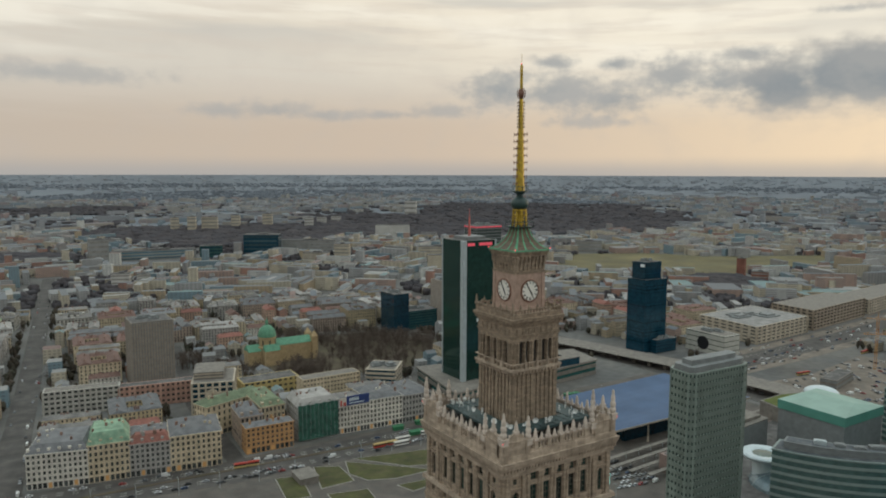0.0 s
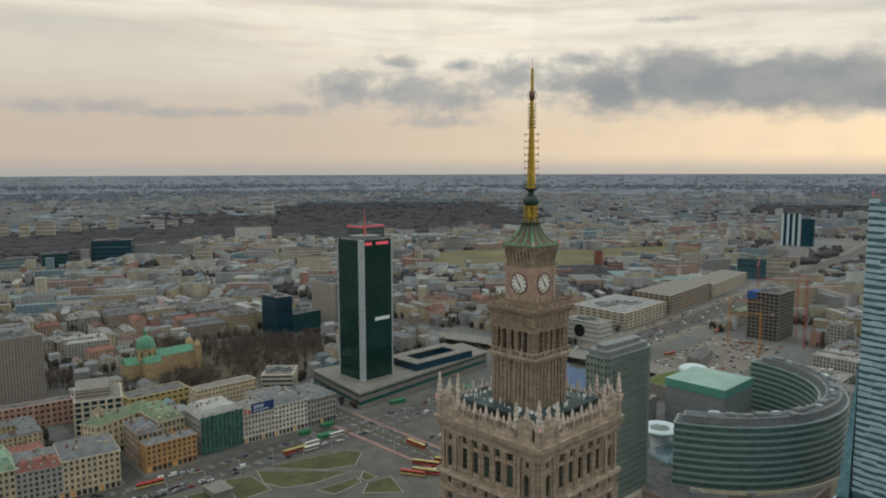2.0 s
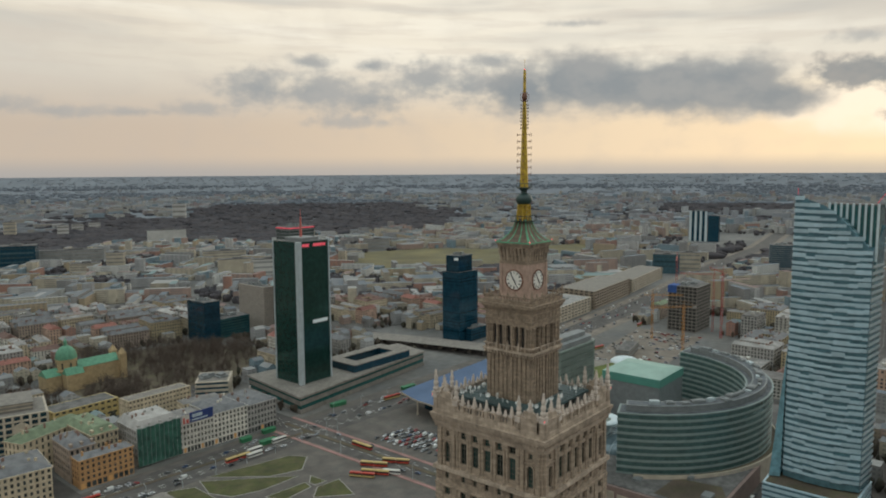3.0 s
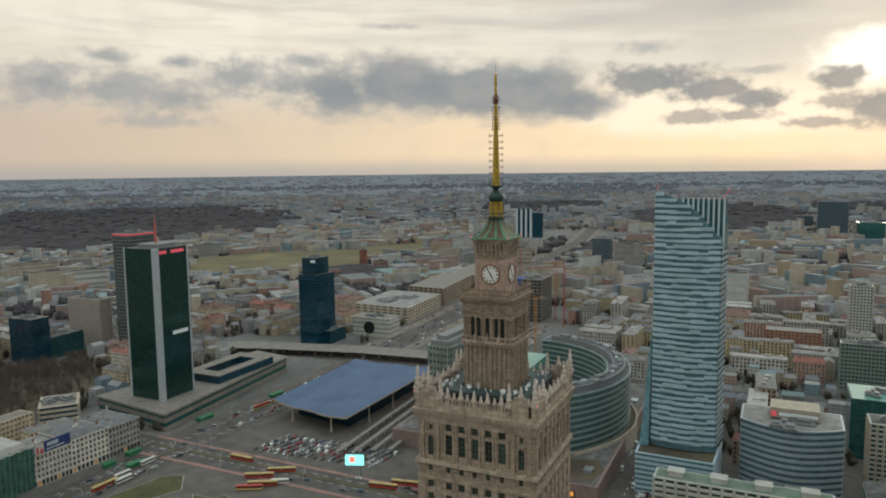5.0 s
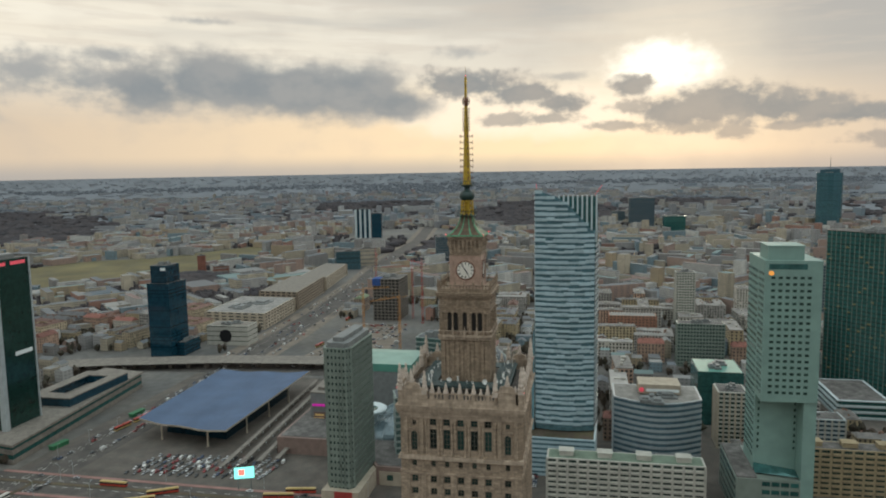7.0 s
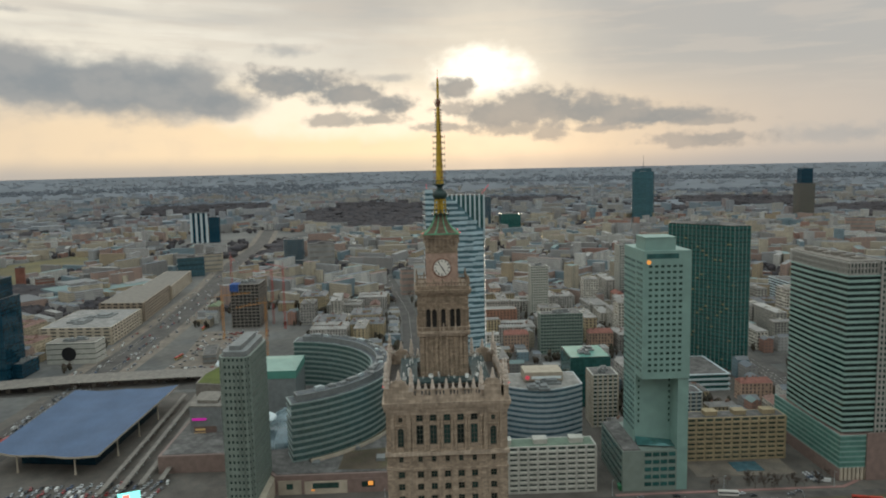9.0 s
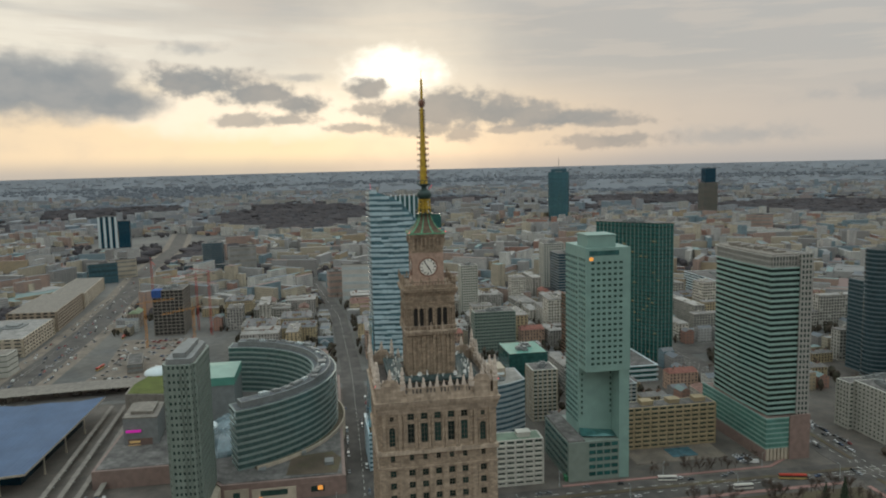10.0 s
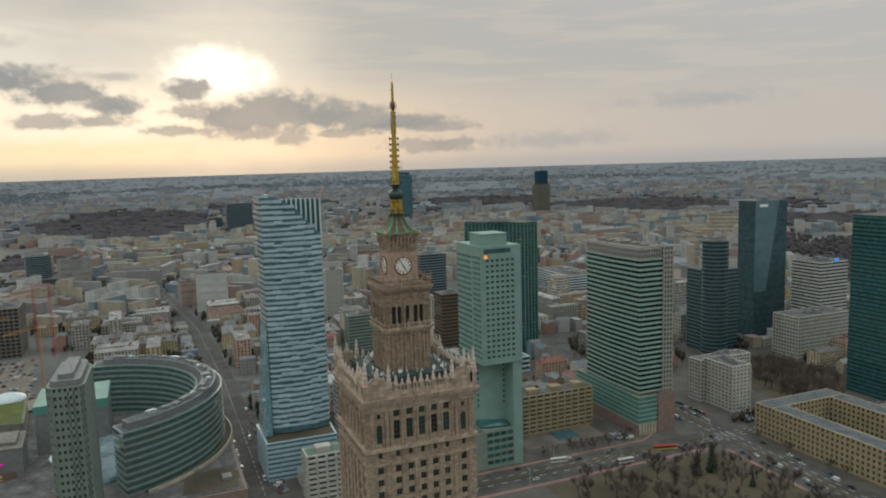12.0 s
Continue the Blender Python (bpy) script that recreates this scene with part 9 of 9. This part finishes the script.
def car_mesh(colour, name, long=4.3, high=1.45, van=False):
    """Body with wheels and lamps, and the glazed cabin, as two meshes."""
    paint = material(name + "_paint", colour, 0.35, vary=0.05, spec=0.6)
    bm = bmesh.new()
    L, W = long / 2, 0.88
    side = [(-L, 0.28), (L - 0.1, 0.28), (L, 0.55), (L - 0.25, 0.8), (0.95, 0.92), (-L + 0.5, 0.95), (-L, 0.8)]
    if van:
        side = [(-L, 0.3), (L, 0.3), (L, 0.9), (L - 0.9, 1.1), (L - 1.5, high), (-L, high)]
    rows = [[bm.verts.new((x, s * W * (0.96 if z > 0.7 else 1), z)) for x, z in side] for s in (-1, 1)]
    bm.faces.new(rows[0])
    bm.faces.new(rows[1][::-1])
    for i in range(len(side)):
        j = (i + 1) % len(side)
        bm.faces.new((rows[0][j], rows[0][i], rows[1][i], rows[1][j]))
    bmesh.ops.recalc_face_normals(bm, faces=bm.faces)
    for x in (-L + 0.8, L - 0.8):
        for s in (-1, 1):
            n = 8
            ring = [[bm.verts.new((x + 0.33 * math.cos(2 * math.pi * k / n), s * 0.8 + e, 0.33 + 0.33 * math.sin(2 * math.pi * k / n))) for k in range(n)] for e in (-0.1, 0.1)]
            for f in [ring[0], ring[1][::-1]] + [(ring[0][k], ring[1][k], ring[1][(k + 1) % n], ring[0][(k + 1) % n]) for k in range(n)]:
                bm.faces.new(f).material_index = 1
    body = mesh_of(name, bm, [paint, TYRE])
    bm = bmesh.new()
    specs = ((0.93, high - 0.1, 0.9, -1.55, 0.3, -1.1, 0.82, 0.68, 0), (high - 0.1, high, 0.32, -1.12, 0.2, -1.0, 0.69, 0.62, 1))
    if van:
        specs = ((1.12, high - 0.15, L - 0.9, L - 1.5, L - 1.2, L - 1.6, 0.8, 0.78, 0),)
    for z0, z1, a0, a1, b0, b1, w0, w1, mi in specs:
        v = [bm.verts.new((x, s * w, z)) for z, xs, w in ((z0, (a0, a1), w0), (z1, (b0, b1), w1)) for x in xs for s in (-1, 1)]
        for f in ((0, 1, 3, 2), (4, 6, 7, 5), (0, 4, 5, 1), (2, 3, 7, 6), (0, 2, 6, 4), (1, 5, 7, 3)):
            bm.faces.new([v[i] for i in f]).material_index = mi
    bmesh.ops.recalc_face_normals(bm, faces=bm.faces)
    return body, mesh_of("cabin", bm, [CAR_GLASS, paint])


CARS = [("car", "silver-white car with dark windows", *car_mesh((0.55, 0.55, 0.55), "white_car")), ("car", "black car with dark windows", *car_mesh((0.02, 0.022, 0.025), "black_car")), ("car", "dark grey car with dark windows", *car_mesh((0.14, 0.145, 0.15), "grey_car")),
        ("car", "red car with dark windows", *car_mesh((0.28, 0.02, 0.02), "red_car")), ("car", "dark blue car with dark windows", *car_mesh((0.04, 0.07, 0.14), "blue_car")), ("car", "silver car with dark windows", *car_mesh((0.33, 0.34, 0.35), "silver_car")),
        ("delivery_van", "white delivery van on the road", *car_mesh((0.6, 0.6, 0.58), "van", 5.4, 2.3, True))]
FAR_CARS = []
car_count = [0]


def put_car(x, y, ang, rng, z=0.12):
    """The nearest cars are things of their own; those past about 300 go into one far mesh."""
    name, label, body, cabin = rng.choice([CARS[k] for k in (0, 0, 1, 1, 2, 2, 3, 4, 5, 5, 6)])
    if car_count[0] >= 200 or math.hypot(x + 165, y + 30) > 560:
        FAR_CARS.append((x, y, z, ang, body, cabin))
        return
    car_count[0] += 1
    ob = new(name, body)
    ob.matrix_world = pose(x, y, z, 0, 0, ang)
    tagged(ob, label, "car", "parked and moving cars")
    part("cabin", cabin, None, ob)


rng = random.Random(77)
for row in range(9):                                                # the square's car park
    for j in range(16):
        s, t = row / 8, j / 15
        x = 214 + 30 * s + 6 * t
        y = 266 - 92 * t - 6 * s
        if rng.random() < 0.86:
            put_car(x, y, (85 if row % 2 else 265) - 75 + rng.uniform(-3, 3), rng)
for line, offs, a, b, n in ((AVENUE, (-13.5, -11, -8, 8, 11), -160, 200, 95), (AVENUE, (-9, -6, 6, 9, 12), 225, 460, 60), (AVENUE, (-9, -5, 5, 9, 20, -20, -24, 24), 460, 1400, 190), (ZLOTA, (-8.8, 8.6, -3), 215, 420, 40), (SWIETO, (-12, -8, 8, 12), -40, 420, 46), (SIDE, (-6, 6, -8), -140, 0, 46)):
    for i in range(n):
        while True:
            k = rng.randrange(len(line) - 1)
            p, q = Vector(line[k]), Vector(line[k + 1])
            c = p + (q - p) * rng.random()
            if a <= c.x <= b:
                break
        d = (q - p).normalized()
        c += Vector((-d.y, d.x)) * rng.choice(offs)
        put_car(c.x, c.y, math.degrees(math.atan2(d.y, d.x)) + rng.choice((0, 180)), rng, 0.2)
for i in range(30):
    y = rng.uniform(-290, 340)
    put_car(192 + rng.choice((-9, -6, 6, 9)), y, 90, rng, 0.2)
for i in range(46):
    put_car(236 + 1.6 * (i % 23) * 1.7, -1.5 + 2.2 * (i // 23) * 1.2, 92, rng, 0.2)
for i in range(30):
    put_car(rng.uniform(225, 290), -300 - rng.choice((0, 24)), rng.choice((0, 180)), rng, 0.2)
for i in range(24):
    put_car(200 + 2.8 * (i % 12), -340 - 5.5 * (i // 12) - 2 * (i % 12), 60, rng, 0.2)
for i in range(10):
    put_car(213 + 3 * (i % 5), -243 + 6 * (i // 5), 70, rng, 0.12)
for i in range(230):
    x, y = rng.uniform(470, 680), rng.uniform(170, 268)
    if inside(x, y, [(448, 150), (550, 178), (680, 190), (685, 272), (560, 258), (470, 270)]) and not (530 < x < 585 and 208 < y < 245):
        put_car(x, round(y / 6) * 6, rng.choice((80, 260)) + rng.uniform(-8, 8), rng, 0.1)

bm = bmesh.new()
slots = []
for x, y, z, ang, body, cabin in FAR_CARS:
    m = pose(x, y, z, 0, 0, ang)
    for me in (body, cabin):
        start, first = len(bm.verts), len(bm.faces)
        bm.from_mesh(me)
        bm.verts.ensure_lookup_table()
        bm.faces.ensure_lookup_table()
        for k in range(start, len(bm.verts)):
            bm.verts[k].co = m @ bm.verts[k].co
        for k in range(first, len(bm.faces)):
            mt = me.materials[bm.faces[k].material_index]
            if mt not in slots:
                slots.append(mt)
            bm.faces[k].material_index = slots.index(mt)
solid("far_cars", bm, slots, "rows of small far-off parked cars", "cars", "stuff")

TRAM_RED = material("tram_red", (0.42, 0.05, 0.03), 0.4, vary=0.06)
TRAM_YELLOW = material("tram_yellow", (0.50, 0.36, 0.14), 0.4, vary=0.06)
TRAM_WHITE = material("bus_white", (0.60, 0.58, 0.53), 0.4, vary=0.06)


def tram(name, label, long, lower, upper, group):
    own = thing(name, label, "tram" if long > 15 else "bus", group)
    secs = 3 if long > 20 else 2 if long > 15 else 1
    for k in range(secs):
        x0, x1 = -long / 2 + k * long / secs + 0.2, -long / 2 + (k + 1) * long / secs - 0.2
        bm = bmesh.new()
        prism(bm, rect(x0, x1, -1.2, 1.2), 0.35, 1.5)
        for x in (x0 + 1.4, x1 - 1.4):
            box(bm, x - 0.9, x + 0.9, -1.0, 1.0, 0.0, 0.36, 1)
        part("lower_body", bm, [lower, TYRE], own)
        bm = bmesh.new()
        prism(bm, rect(x0 + 0.05, x1 - 0.05, -1.17, 1.17), 1.5, 2.5)
        part("window_band", bm, CAR_GLASS, own)
        bm = bmesh.new()
        prism(bm, rect(x0, x1, -1.2, 1.2), 2.5, 3.0)
        prism(bm, rect(x0 + 0.6, x1 - 0.6, -0.8, 0.8), 3.0, 3.25)
        part("roof", bm, upper, own)
    return own


t1 = tram("tram", "red and yellow tram on the square", 19, TRAM_RED, TRAM_YELLOW, "trams")
t1.matrix_world = pose(126, 313, 0.3, 0, 0, -3)
for x, y, a in ((168, 222, 118), (190, 224, 118), (177, 232, 118), (195, 262, 90), (196, 150, 100), (205, 139, 100), (283, 156, 8), (310, 176, 6), (192, 20, 90), (330, 170, 5)):
    copy_thing(t1, pose(x, y, 0.3, 0, 0, a))
b1 = tram("city_bus", "red and yellow city bus at the crossing", 17, TRAM_YELLOW, TRAM_RED, "buses")
b1.matrix_world = pose(186, -252, 0.2, 0, 0, 75)
for x, y, a in ((160, 226, 118), (290, 322, -8), (310, 319, -8), (326, 317, -8), (350, 312, -10), (380, 309, -10), (30, 330, -8), (560, 262, -8), (700, 276, 4)):
    copy_thing(b1, pose(x, y, 0.2, 0, 0, a))
b2 = tram("white_bus", "white city bus beside the square", 12, TRAM_WHITE, TRAM_WHITE, "buses")
b2.matrix_world = pose(142, 316, 0.2, 0, 0, -3)
for x, y, a in ((137, 309, -3), (175, 214, 118), (180, -215, 86), (200, -176, 80), (165, 318, -3)):
    copy_thing(b2, pose(x, y, 0.2, 0, 0, a))
KIOSK = material("green_kiosk", (0.03, 0.16, 0.07), 0.7)
for x, y, a, l in ((158, 322, -5, 12), (150, 338, -5, 8), (172, 340, -5, 10), (248, 345, -8, 14), (320, 330, -8, 14), (214, -118, 90, 8)):
    bm = bmesh.new()
    prism(bm, rect(-l / 2, l / 2, -2, 2), 0, 2.8)
    prism(bm, rect(-l / 2 - 0.5, l / 2 + 0.5, -2.5, 2.5), 2.8, 3.1)
    solid("kiosk", bm, KIOSK, "green market kiosk beside the road", "kiosk", group="kiosks", m=pose(x, y, 0.05, 0, 0, a))

# ---------------------------------------------------------------- street lamps
bm = bmesh.new()
lathe(bm, [(0.16, 0), (0.12, 3), (0.08, 10)], 6)
POLE = mesh_of("pole", bm, SILVER)
bm = bmesh.new()
rod(bm, (0, 0, 9.9), (1.8, 0, 10.4), 0.06, 4)
box(bm, 1.5, 2.5, -0.18, 0.18, 10.32, 10.5)
ARM = mesh_of("lamp_arm", bm, SILVER)
lamp0 = thing("street_lamp", "slim grey street lamp beside the road", "street lamp", "street lamps")
part("pole", POLE, None, lamp0)
part("lamp_arm", ARM, None, lamp0)
lamp0.matrix_world = pose(-90, 320, 0)
for i in range(1, 13):
    copy_thing(lamp0, pose(-90 + 24 * i, 320 - 17 * min(1, i / 5) + (0 if i < 5 else 0), 0, 0, 0, 90))
for i in range(18):
    copy_thing(lamp0, pose(178 if i % 2 else 206, 300 - 34 * i, 0, 0, 0, 0 if i % 2 else 180))
for i in range(8):
    copy_thing(lamp0, pose(230 + 28 * i, 331 - 3.6 * i, 0, 0, 0, -90))

# ---------------------------------------------------------------- far street lights
bm = bmesh.new()
rng = random.Random(91)
for line, n in ((FARWAY, 34),):
    for i in range(n):
        k = rng.randrange(len(line) - 1)
        p = Vector(line[k]) + (Vector(line[k + 1]) - Vector(line[k])) * rng.random()
        if p.x < 440:
            continue
        px, py = p.x + rng.uniform(-14, 14), p.y + rng.uniform(-14, 14)
        box(bm, px - 0.8, px + 0.8, py - 0.8, py + 0.8, 8.2, 9.0)
        rod(bm, (px, py, 0), (px, py, 8.2), 0.15, 4)
solid("far_street_lights", bm, lit("warm_street_light", (1.0, 0.72, 0.36), 1.0), "tiny warm street lights along the far roads", "lights", "stuff")
